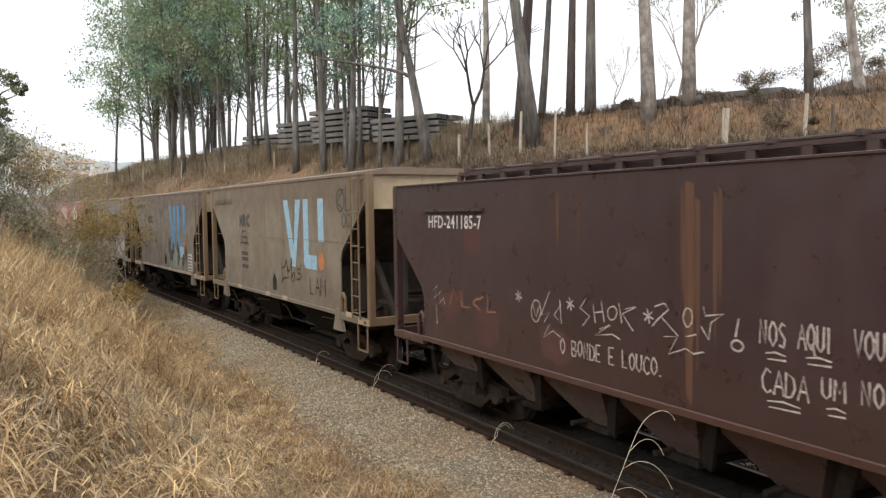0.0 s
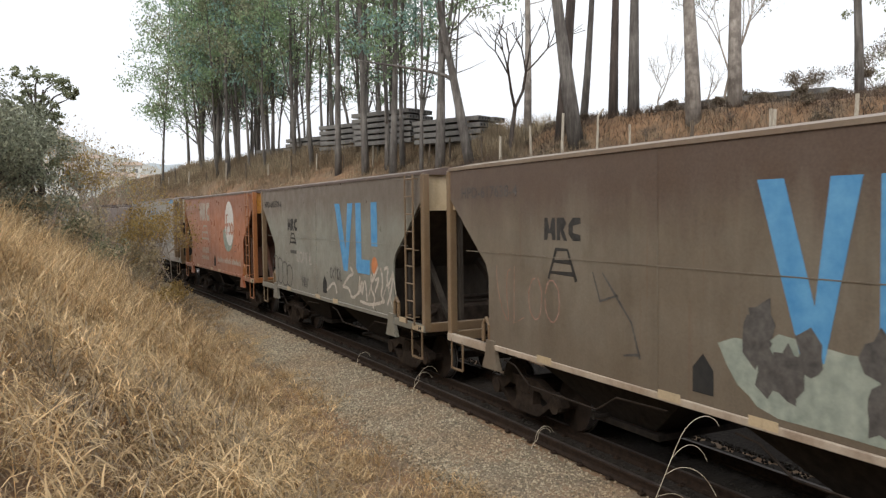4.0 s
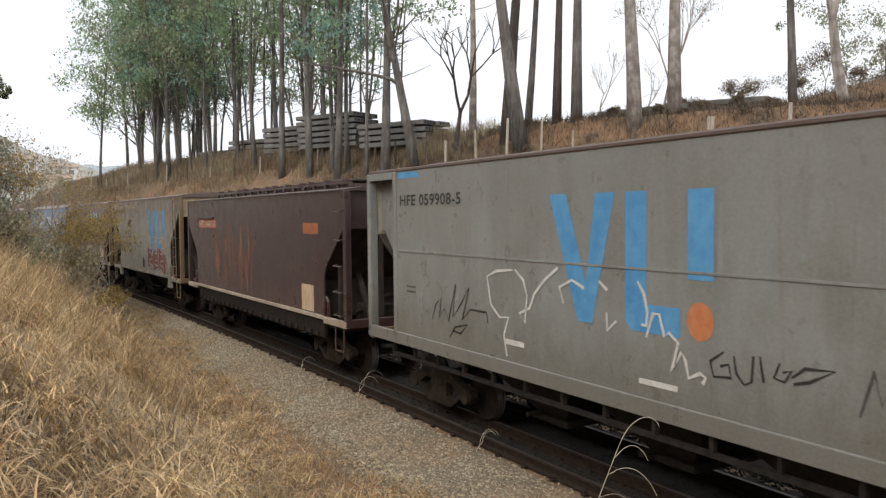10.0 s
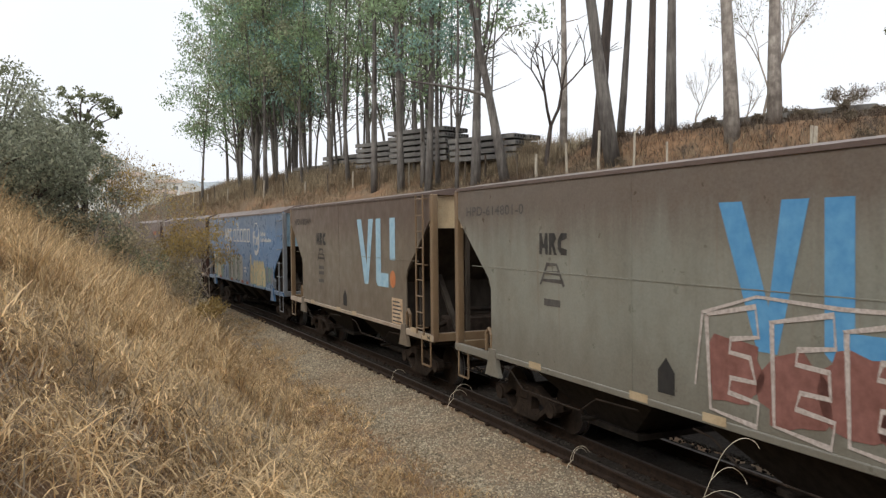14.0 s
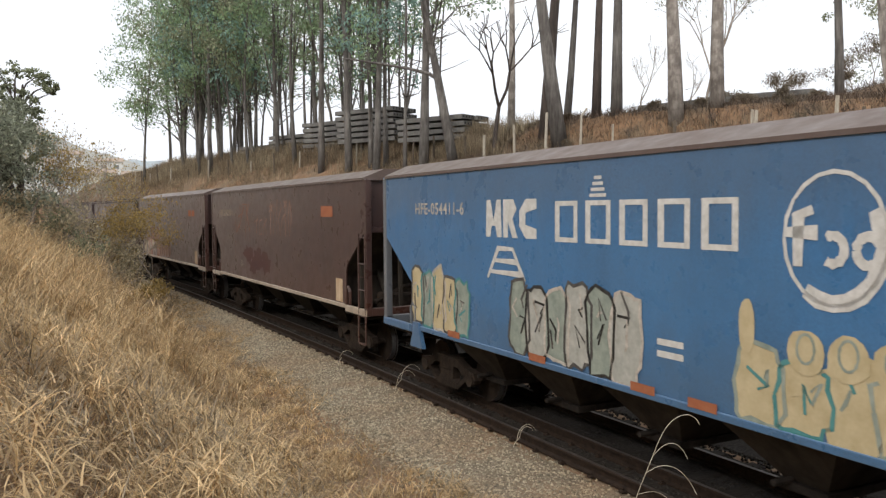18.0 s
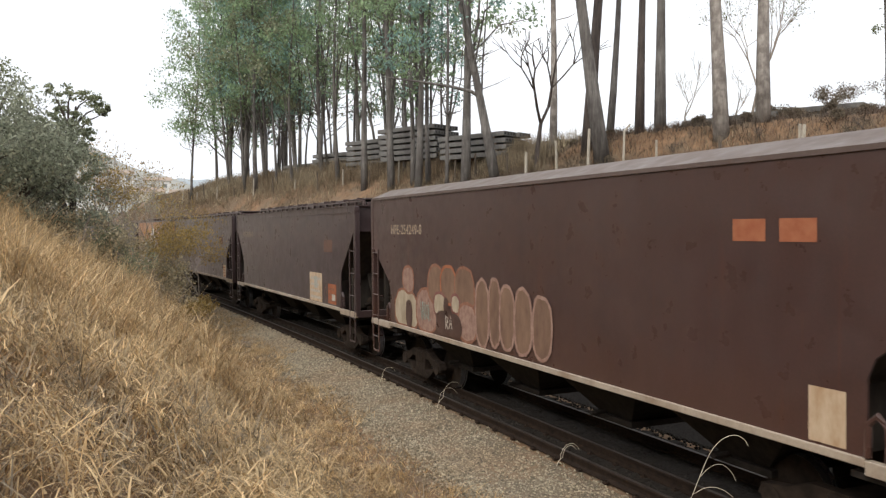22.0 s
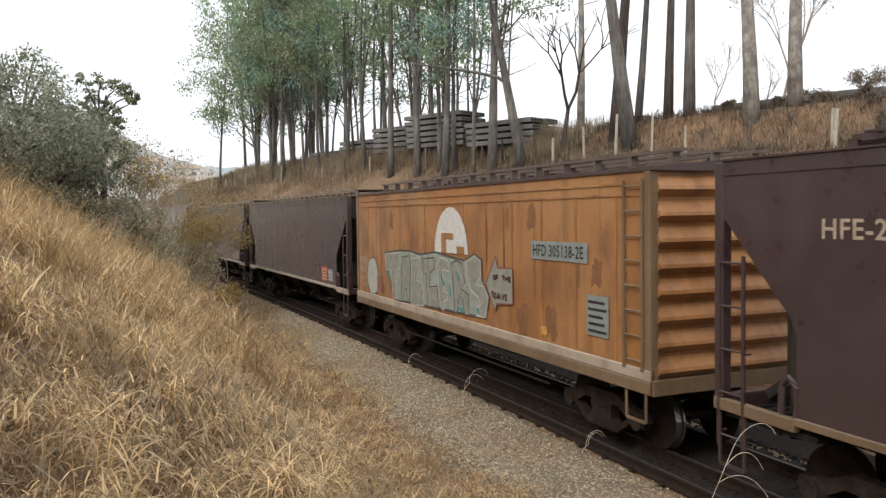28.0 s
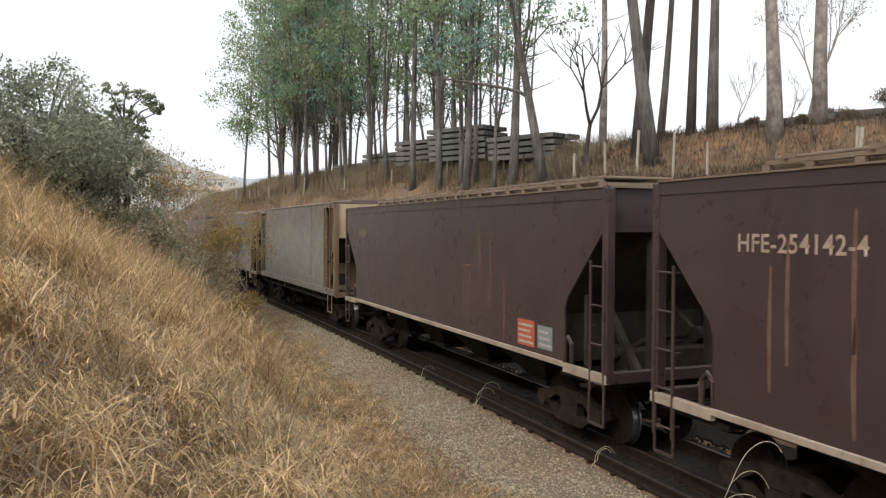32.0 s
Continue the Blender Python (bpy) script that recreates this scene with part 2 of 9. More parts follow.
def tube(bm, pts, r, seg=6, caps=True):
    """A round bar along pts; r is one radius or one for each point."""
    pts = [Vector(p) for p in pts]
    rs = r if isinstance(r, (list, tuple)) else [r] * len(pts)
    rings = []
    for i, p in enumerate(pts):
        d = (pts[min(i + 1, len(pts) - 1)] - pts[max(i - 1, 0)]).normalized()
        s = d.cross(Vector((0.31, 0.17, 0.93)))
        if s.length < 1e-3:
            s = d.cross(Vector((1, 0, 0)))
        s.normalize()
        u = s.cross(d)
        rings.append([bm.verts.new(p + (s * math.cos(2 * math.pi * k / seg) + u * math.sin(2 * math.pi * k / seg)) * rs[i]) for k in range(seg)])
    for a, b in zip(rings, rings[1:]):
        for k in range(seg):
            bm.faces.new((a[k], a[(k + 1) % seg], b[(k + 1) % seg], b[k]))
    if caps:
        bm.faces.new(rings[0])
        bm.faces.new(rings[-1][::-1])
    return bm


def prism(bm, outline, x0, x1):
    """A plate with an outline of (y, z) points between x0 and x1."""
    a = [bm.verts.new((x0, y, z)) for y, z in outline]
    b = [bm.verts.new((x1, y, z)) for y, z in outline]
    n = len(outline)
    bm.faces.new(a)
    bm.faces.new(b[::-1])
    for i in range(n):
        bm.faces.new((a[i], a[(i + 1) % n], b[(i + 1) % n], b[i]))
    return bm


def disc(bm, x0, x1, y, z, r, seg=20):
    """A wheel-like disc whose axis lies along x."""
    return prism(bm, [(y + r * math.cos(2 * math.pi * k / seg), z + r * math.sin(2 * math.pi * k / seg)) for k in range(seg)], x0, x1)


# ---- the line of the track: a left-hand curve of about 590 m radius ----
BEND = 0.0017
CENTRE = 7.35


def track_x(y, off=0.0):
    return CENTRE + off - 0.5 * BEND * y * y


# ---- wagons ----
HALF = 1.35
SHEET = -HALF


def wagon_empty(name, label, group="wagons of the freight train"):
    e = new(name)
    e.empty_display_size = 0.5
    return tagged(e, label, "freight wagon", group)


BOGIE_PARTS = {}


def bogie_meshes():
    """Meshes of one bogie, shared by all of them; its centre is at the origin, on the rails."""
    bm = bmesh.new()
    box(bm, -0.95, 0.95, -0.17, 0.17, 0.42, 0.66, 0.03)
    box(bm, -0.25, 0.25, -0.25, 0.25, 0.64, 0.78, 0.03)
    BOGIE_PARTS["bolster"] = bm
    bm = bmesh.new()
    prism(bm, [(-1.02, 0.40), (-0.98, 0.52), (-0.66, 0.56), (-0.36, 0.68), (0.36, 0.68), (0.66, 0.56), (0.98, 0.52), (1.02, 0.40), (0.70, 0.36), (0.42, 0.52), (0.26, 0.52), (0.24, 0.30), (0.40, 0.20), (0.36, 0.14), (-0.36, 0.14), (-0.40, 0.20), (-0.24, 0.30), (-0.26, 0.52), (-0.42, 0.52), (-0.70, 0.36)], -0.07, 0.07)
    beam(bm, (0, -0.72, 0.40), (0, -0.36, 0.17), 0.13, 0.08)
    beam(bm, (0, 0.72, 0.40), (0, 0.36, 0.17), 0.13, 0.08)
    BOGIE_PARTS["side_frame"] = bm
    bm = bmesh.new()
    for y in (-0.15, 0.0, 0.15):
        pts = [(0.055 * math.cos(k * 1.2), y + 0.055 * math.sin(k * 1.2), 0.2 + 0.005 * k) for k in range(52)]
        tube(bm, pts, 0.014, 4)
    BOGIE_PARTS["spring_set"] = bm
    bm = bmesh.new()
    disc(bm, -0.09, 0.09, 0, 0.40, 0.12, 14)
    box(bm, -0.07, 0.07, -0.13, 0.13, 0.32, 0.47, 0.02)
    BOGIE_PARTS["axle_box"] = bm
    # wheelset about its own axle
    bm = bmesh.new()
    tube(bm, [(-0.86, 0, 0), (0.86, 0, 0)], 0.07, 10)
    for s in (-1, 1):
        disc(bm, s * 0.49 - 0.02, s * 0.49 + 0.02, 0, 0, 0.34, 28)
        disc(bm, s * 0.44 - 0.10, s * 0.44 + 0.10, 0, 0, 0.13, 14)
        for k in range(6):
            a = k * math.pi / 3
            box(bm, s * 0.545 - 0.015, s * 0.545 + 0.015, 0.22 * math.cos(a) - 0.035, 0.22 * math.cos(a) + 0.035, 0.22 * math.sin(a) - 0.035, 0.22 * math.sin(a) + 0.035)
    BOGIE_PARTS["wheelset"] = bm
    bm = bmesh.new()
    disc(bm, -0.03, 0.0, 0, 0, 0.428, 32)
    disc(bm, 0.0, 0.10, 0, 0, 0.40, 32)
    BOGIE_PARTS["tyre"] = bm
    for k, bm in list(BOGIE_PARTS.items()):
        me = bpy.data.meshes.new(k)
        bmesh.ops.recalc_face_normals(bm, faces=bm.faces)
        bm.to_mesh(me)
        bm.free()
        me.materials.append(BOGIE)
        if k == "tyre":
            me.materials.append(TREAD)
            for f in me.polygons:
                f.material_index = 0 if abs(f.normal.x) > 0.9 else 1
        BOGIE_PARTS[k] = me


bogie_meshes()
WHEELS = []


def child(name, me, parent, m, label=""):
    ob = new(name, me)
    ob.parent = parent
    ob.matrix_basis = m
    if label:
        ob["label"] = label
    return ob


def add_bogie(w, y, key):
    b = child("bogie", BOGIE_PARTS["bolster"], w, pose(0, y, 0), "dark brown cast steel bogie")
    for s in (-1, 1):
        child("side_frame", BOGIE_PARTS["side_frame"], b, pose(s * 0.86, 0, 0))
        child("spring_set", BOGIE_PARTS["spring_set"], b, pose(s * 0.87, 0, 0))
        for a in (-0.84, 0.84):
            child("axle_box", BOGIE_PARTS["axle_box"], b, pose(s * 0.86, a, 0))
    for a in (-0.84, 0.84):
        ws = child("wheelset", BOGIE_PARTS["wheelset"], b, pose(0, a, 0.40))
        WHEELS.append((ws, a, key))
        for s in (-1, 1):
            ty = child("wheel_rim", BOGIE_PARTS["tyre"], b, pose(s * 0.48, a, 0.40, 0, 0, 0 if s > 0 else 180), "dark wheel rim with a polished tread")
            WHEELS.append((ty, a, key))


def decal(w, name, outline, mat, L, label="", lift=0.004, side=SHEET):
    """A flat painted shape on the side sheet; outline in metres from the front end and height."""
    vs = [(side - lift, -L / 2 + u, z) for u, z in outline]
    return link_mesh(name, vs, [tuple(range(len(vs)))], mat, w, label)


def strokes_joined(w, name, lines, mat, L, width=0.03, label="", lift=0.005, side=SHEET):
    """Sprayed or chalked lines: ribbons along (u, z) points."""
    verts, faces = [], []
    for line in lines:
        base = len(verts)
        n = len(line)
        for i, (u, z) in enumerate(line):
            a, b = line[max(i - 1, 0)], line[min(i + 1, n - 1)]
            du, dz = b[0] - a[0], b[1] - a[1]
            k = math.hypot(du, dz) or 1
            wd = width * (0.75 + 0.5 * abs(math.sin(i * 1.7 + base))) / 2
            nu, nz = -dz / k * wd, du / k * wd
            verts += [(side - lift, -L / 2 + u + nu, z + nz), (side - lift, -L / 2 + u - nu, z - nz)]
        for i in range(n - 1):
            faces.append((base + 2 * i, base + 2 * i + 1, base + 2 * i + 3, base + 2 * i + 2))
    return link_mesh(name, verts, faces, mat, w, label)


def lettering(w, name, body, u, z, size, mat, L, spread=1.0, label="", lift=0.006, side=SHEET):
    """Painted letters that start at u metres from the front end and run towards it."""
    cu = bpy.data.curves.new("letters", "FONT")
    cu.body, cu.size = body, size
    cu.resolution_u = 3
    cu.offset, cu.space_character = 0.016 * size, 1.08
    tmp = new("letters", cu)
    bpy.context.view_layer.update()
    me = bpy.data.meshes.new_from_object(tmp.evaluated_get(bpy.context.evaluated_depsgraph_get()))
    bpy.data.objects.remove(tmp)
    me.name = name
    for v in me.vertices:
        v.co = (side - lift, -L / 2 + u - v.co.x * spread, z + v.co.y)
    me.materials.clear()
    me.materials.append(mat)
    ob = new(name, me)
    ob.parent = w
    if label:
        ob["label"] = label
    return ob


def strokes(w, name, lines, mat, L, width=0.03, label="", lift=0.005, side=SHEET):
    for line in lines:
        strokes_joined(w, name, [line], mat, L, width, label, lift, side)


def rounded(line, times=2):
    """Corner cutting: the same line with its bends drawn out into arcs."""
    for _ in range(times):
        out = [line[0]]
        for p, q in zip(line, line[1:]):
            out += [tuple(a * 0.75 + b * 0.25 for a, b in zip(p, q)), tuple(a * 0.25 + b * 0.75 for a, b in zip(p, q))]
        line = out + [line[-1]]
    return line


def scribble(rng, u0, u1, z0, z1, count, curl=1.0, loops=True):
    """Loose looping tag strokes inside a rectangle, from high u to low u."""
    out = []
    step = (u1 - u0) / count
    for i in range(count):
        cu, cz = u1 - (i + 0.5) * step, (z0 + z1) / 2
        hw, hh = step * 0.5, (z1 - z0) / 2
        kind = rng.randrange(5)
        pts = []
        if kind == 0 and loops:
            ph = rng.random() * 6
            for k in range(14):
                a = ph + k * 0.46
                pts.append((cu + hw * 0.8 * math.cos(a), cz + hh * 0.75 * math.sin(a)))
        elif kind == 1:
            pts = [(cu + hw, cz - hh), (cu + hw * 0.2, cz + hh), (cu - hw * 0.3, cz - hh * 0.3), (cu - hw, cz + hh * 0.9), (cu - hw * 1.1, cz - hh)]
        elif kind == 2:
            for k in range(12):
                a = k / 11
                pts.append((cu + hw * (1 - 2 * a) + hw * 0.4 * math.sin(a * 9 * curl), cz + hh * math.cos(a * 6.3)))
        elif kind == 3:
            pts = [(cu + hw * 0.6, cz + hh), (cu + hw * 0.7, cz - hh), (cu - hw * 0.6, cz - hh * 0.8)]
        else:
            for k in range(10):
                a = -1.2 + k * 0.5
                pts.append((cu + hw * 0.9 * math.sin(a), cz + hh * (0.9 - 0.2 * k) * (1 if k % 2 else 0.7)))
        jit = lambda p: (p[0] + rng.uniform(-0.04, 0.04) * hw, p[1] + rng.uniform(-0.06, 0.06) * hh)
        out.append([jit(p) for p in pts])
    return out


def logo_bars(w, L, u, z0, z1, mat, dot, k=1.0):
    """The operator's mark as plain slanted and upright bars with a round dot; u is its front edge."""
    h = z1 - z0
    decal(w, "logo_mark", [(u + 2.57 * k, z1), (u + 2.24 * k, z1), (u + 1.88 * k, z0 + h * 0.30), (u + 1.72 * k, z1), (u + 1.39 * k, z1), (u + 1.77 * k, z0), (u + 2.03 * k, z0)], mat, L)
    decal(w, "logo_mark", [(u + 1.22 * k, z1), (u + 0.90 * k, z1), (u + 0.90 * k, z0 + h * 0.2), (u + 0.43 * k, z0 + h * 0.2), (u + 0.43 * k, z0), (u + 1.12 * k, z0), (u + 1.22 * k, z0 + h * 0.06)], mat, L)
    decal(w, "logo_mark", [(u + 0.33 * k, z1), (u, z1), (u, z0 + h * 0.40), (u + 0.33 * k, z0 + h * 0.40)], mat, L)
    if dot:
        decal(w, "logo_dot", [(u + 0.165 * k + 0.17 * math.cos(a * 0.35), z0 + h * 0.13 + 0.19 * math.sin(a * 0.35)) for a in range(18)], dot, L)


def ladder(w, L, u0, u1, z0, z1, n, mat, x=SHEET - 0.10, rail=0.022):
    bm = bmesh.new()
    y0, y1 = -L / 2 + u0, -L / 2 + u1
    for y in (y0, y1):
        beam(bm, (x, y, z0), (x, y, z1), rail * 2, rail)
        for z in (z0 + 0.15, (z0 + z1) / 2, z1 - 0.08):
            beam(bm, (x, y, z), (x + 0.1, y, z), 0.02)
    lad = part("ladder", bm, mat, w)
    for i in range(n):
        z = z0 + 0.12 + (z1 - z0 - 0.2) * i / (n - 1)
        b2 = bmesh.new()
        tube(b2, [(x, y0, z), (x, y1, z)], 0.013, 6)
        part("rung", b2, mat, lad)


def grab_irons(w, L, u0, u1, zs, mat, x=SHEET - 0.09):
    for z in zs:
        bm = bmesh.new()
        y0, y1 = -L / 2 + u0, -L / 2 + u1
        tube(bm, [(SHEET, y0, z + 0.03), (x, y0, z), (x, y1, z), (SHEET, y1, z + 0.03)], 0.013, 6)
        part("grab_iron", bm, mat, w)


def step_iron(w, L, u0, u1, z0, z1, mat, x=SHEET - 0.02):
    bm = bmesh.new()
    y0, y1 = -L / 2 + u0, -L / 2 + u1
    for p, q in (((x, y0, z1), (x, y0, z0)), ((x, y1, z1), (x, y1, z0)), ((x, y0, z0), (x, y1, z0))):
        beam(bm, p, q, 0.035, 0.02, (1, 0, 0))
    part("step_iron", bm, mat, w)


def coupler(w, L, end):
    bm = bmesh.new()
    s = end
    y = s * L / 2
    box(bm, -0.11, 0.11, min(y, y + s * 0.32), max(y, y + s * 0.32), 0.66, 0.88, 0.03)
    box(bm, -0.17, 0.17, min(y + s * 0.30, y + s * 0.50), max(y + s * 0.30, y + s * 0.50), 0.60, 0.94, 0.05)
    cp = part("coupler", bm, BOGIE, w)
    bm = bmesh.new()
    tube(bm, [(0.3, y, 0.85), (0.31, y + s * 0.15, 0.62), (0.28, y + s * 0.32, 0.46), (0.2, y + s * 0.5, 0.45)], 0.022, 6)
    part("brake_hose", bm, STEEL_DARK, cp)


def hopper_wagon(label, L, side_mat, end_mat, post_mat, roof_mat, sill_mat, eave, cut, ridge, kind, key, inner_mat=None, name="hopper_wagon"):
    """A covered hopper wagon: side sheets with cut-away ends, slope sheets, end panels, posts, roof, sills and running gear."""
    w = wagon_empty(name, label)
    a = L / 2
    cut_u, cut_hi, cut_lo, sill_z = cut
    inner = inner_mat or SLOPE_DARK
    for s in (-1, 1):
        x0, x1 = (-HALF, -HALF + 0.03) if s < 0 else (HALF - 0.03, HALF)
        bm = bmesh.new()
        prism(bm, [(-a, eave), (-a, cut_hi + 0.1), (-a + 0.12, cut_hi), (-a + cut_u - 0.08, cut_lo + 0.06), (-a + cut_u, cut_lo - 0.12), (-a + cut_u, sill_z), (a - cut_u, sill_z), (a - cut_u, cut_lo - 0.12), (a - cut_u + 0.08, cut_lo + 0.06), (a - 0.12, cut_hi), (a, cut_hi + 0.1), (a, eave)], x0, x1)
        sh = part("side_sheet", bm, side_mat, w)
        if s < 0 and kind in "AD":
            for y in ((-0.02, 0.02), ):
                bm = bmesh.new()
                box(bm, -HALF - 0.006, -HALF, 0.5 + y[0] * 0.4, 0.5 + y[1] * 0.4, sill_z + 0.02, eave - 0.04)
                part("seam", bm, side_mat, sh)
            bm = bmesh.new()
            box(bm, -HALF - 0.007, -HALF, -a + cut_u * 0.5, a - cut_u * 0.5, 2.58, 2.592)
            part("seam", bm, side_mat, sh)
        if s < 0 and kind == "B":
            bm = bmesh.new()
            box(bm, -HALF - 0.012, -HALF, -a + 0.02, a - 0.02, eave - 0.17, eave - 0.15)
            part("seam", bm, side_mat, sh)
        # bottom edge of the side: a channel
        bm = bmesh.new()
        lo = min(-HALF * 1.0 - 0.03, -HALF) if s < 0 else HALF - 0.05
        box(bm, lo, lo + 0.08, -a + cut_u, a - cut_u, sill_z - 0.035, sill_z + 0.045, 0.008)
        part("side_sill", bm, sill_mat, w)
        for e in (-1, 1):
            bm = bmesh.new()
            ys = sorted((e * (a - cut_u + 0.0), e * a))
            box(bm, lo, lo + 0.08, ys[0], ys[1], sill_z - 0.10, sill_z + 0.03, 0.008)
            part("step_sill", bm, sill_mat, w)
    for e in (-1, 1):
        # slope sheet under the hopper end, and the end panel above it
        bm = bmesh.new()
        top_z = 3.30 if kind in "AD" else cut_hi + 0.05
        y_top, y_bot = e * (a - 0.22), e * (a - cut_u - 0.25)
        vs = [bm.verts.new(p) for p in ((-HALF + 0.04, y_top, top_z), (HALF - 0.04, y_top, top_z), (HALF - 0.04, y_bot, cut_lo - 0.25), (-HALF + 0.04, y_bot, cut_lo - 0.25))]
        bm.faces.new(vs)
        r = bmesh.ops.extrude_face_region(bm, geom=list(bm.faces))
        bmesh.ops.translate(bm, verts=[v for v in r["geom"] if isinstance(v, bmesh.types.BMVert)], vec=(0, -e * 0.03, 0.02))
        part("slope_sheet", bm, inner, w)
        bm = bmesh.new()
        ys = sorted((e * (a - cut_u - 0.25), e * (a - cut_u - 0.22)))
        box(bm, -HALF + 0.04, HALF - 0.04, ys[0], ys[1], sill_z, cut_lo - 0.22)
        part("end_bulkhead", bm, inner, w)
        bm = bmesh.new()
        z_roof = eave + ridge - 0.04
        y0, y1 = sorted((e * (a - 0.24), e * (a - 0.19)))
        pts = [(-HALF + 0.03, top_z), (HALF - 0.03, top_z), (HALF - 0.03, eave), (HALF - 0.45, z_roof), (-HALF + 0.45, z_roof), (-HALF + 0.03, eave)]
        fa = [bm.verts.new((x, y0, z)) for x, z in pts]
        fb = [bm.verts.new((x, y1, z)) for x, z in pts]
        bm.faces.new(fa)
        bm.faces.new(fb[::-1])
        for i in range(6):
            bm.faces.new((fa[i], fa[(i + 1) % 6], fb[(i + 1) % 6], fb[i]))
        part("end_panel", bm, end_mat, w)
        bm = bmesh.new()
        y0, y1 = sorted((e * (a - 0.19), e * (a - 0.10)))
        box(bm, -HALF + 0.05, HALF - 0.05, y0, y1, top_z - 0.06, top_z + 0.05)
        part("end_rail", bm, end_mat, w)
        # end platform, sill and braces
        bm = bmesh.new()
        y0, y1 = sorted((e * (a - 0.13), e * a))
        box(bm, -HALF - 0.02, HALF + 0.02, y0, y1, sill_z - 0.10, sill_z + 0.06, 0.01)
        part("end_sill", bm, post_mat, w)
        bm = bmesh.new()
        y0, y1 = sorted((e * (a - cut_u - 0.2), e * (a - 0.1)))
        box(bm, -0.22, 0.22, y0, y1, 0.80, 1.12)
        part("platform", bm, STEEL_DARK, w)
        bm = bmesh.new()
        box(bm, -HALF + 0.06, HALF - 0.06, y0, y1, sill_z - 0.17, sill_z - 0.11)
        for k in range(7):
            yk = y0 + (y1 - y0) * (k + 0.5) / 7
            box(bm, -HALF + 0.10, HALF - 0.10, yk - 0.04, yk + 0.04, sill_z - 0.112, sill_z - 0.085)
        part("deck", bm, STEEL_DARK, w)
        bm = bmesh.new()
        box(bm, -0.75, 0.85, (y0 + y1) / 2 - 0.28, (y0 + y1) / 2 + 0.22, sill_z - 0.10, sill_z + 0.30, 0.05)
        tube(bm, [(-0.9, (y0 + y1) / 2 - 0.1, sill_z + 0.12), (-0.2, (y0 + y1) / 2 - 0.1, sill_z + 0.42), (0.7, (y0 + y1) / 2, sill_z + 0.40)], 0.05, 8)
        part("brake_gear", bm, BOGIE, w)
        for s in (-1, 1):
            bm = bmesh.new()
            x0, x1 = sorted((s * (HALF + 0.015), s * (HALF - 0.11)))
            y0, y1 = sorted((e * (a + 0.005), e * (a - 0.13)))
            box(bm, x0, x1, y0, y1, sill_z - 0.08, eave - 0.02, 0.012)
            part("corner_post", bm, post_mat, w)
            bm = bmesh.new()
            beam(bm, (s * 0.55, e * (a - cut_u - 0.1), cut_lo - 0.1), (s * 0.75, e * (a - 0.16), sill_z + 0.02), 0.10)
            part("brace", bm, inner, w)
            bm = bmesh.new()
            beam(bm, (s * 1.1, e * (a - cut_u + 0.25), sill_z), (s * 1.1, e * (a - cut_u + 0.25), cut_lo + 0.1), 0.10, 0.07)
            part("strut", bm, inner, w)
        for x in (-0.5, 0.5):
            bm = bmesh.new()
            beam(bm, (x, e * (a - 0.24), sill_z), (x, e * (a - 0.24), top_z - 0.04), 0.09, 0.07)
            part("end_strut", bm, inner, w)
        if kind == "A" or side_mat is BLUE:
            # flared jacking pads below the side sheet
            for s in (-1, 1):
                bm = bmesh.new()
                x0, x1 = sorted((s * (HALF + 0.045), s * (HALF - 0.03)))
                y = lambda u: e * (a - u)
                prism(bm, [(y(cut_u + 0.20), sill_z + 0.10), (y(cut_u - 0.03), sill_z + 0.10), (y(cut_u - 0.05), sill_z - 0.10), (y(cut_u - 0.16), sill_z - 0.34), (y(cut_u + 0.34), sill_z - 0.34), (y(cut_u + 0.24), sill_z - 0.10)], x0, x1)
                part("jacking_pad", bm, side_mat, w)
        # jacking loop where the side sheet meets the platform
        bm = bmesh.new()
        yy = e * (a - cut_u + 0.10)
        tube(bm, [(-HALF + 0.01, yy - 0.1, sill_z + 0.05), (-HALF + 0.01, yy - 0.1, sill_z + 0.33), (-HALF + 0.01, yy, sill_z + 0.42), (-HALF + 0.01, yy + 0.09, sill_z + 0.33), (-HALF + 0.01, yy + 0.1, sill_z + 0.05)], 0.035, 6)
        part("lifting_eye", bm, post_mat, w)
        coupler(w, L, e)
        add_bogie(w, e * (a - 1.75), key)
    # brake gear on the front platform
    bm = bmesh.new()
    tube(bm, [(0.5, -a + 0.55, 1.62), (1.05, -a + 0.55, 1.62)], 0.12, 12)
    box(bm, 0.62, 0.74, -a + 0.5, -a + 0.6, 1.1, 1.5)
    part("brake_cylinder", bm, STEEL_DARK, w)
    # roof
    bm = bmesh.new()
    lip = 0.005 if ridge < 0.08 else 0.02
    prof = [(-HALF - 0.02, eave - lip - 0.01), (-HALF - 0.02, eave + lip), (-HALF + 0.45, eave + ridge), (HALF - 0.45, eave + ridge), (HALF + 0.02, eave + lip), (HALF + 0.02, eave - lip - 0.01)]
    fa = [bm.verts.new((x, -a + 0.1, z)) for x, z in prof]
    fb = [bm.verts.new((x, a - 0.1, z)) for x, z in prof]
    bm.faces.new(fa)
    bm.faces.new(fb[::-1])
    for i in range(6):
        bm.faces.new((fa[i], fa[(i + 1) % 6], fb[(i + 1) % 6], fb[i]))
    part("roof", bm, roof_mat, w)
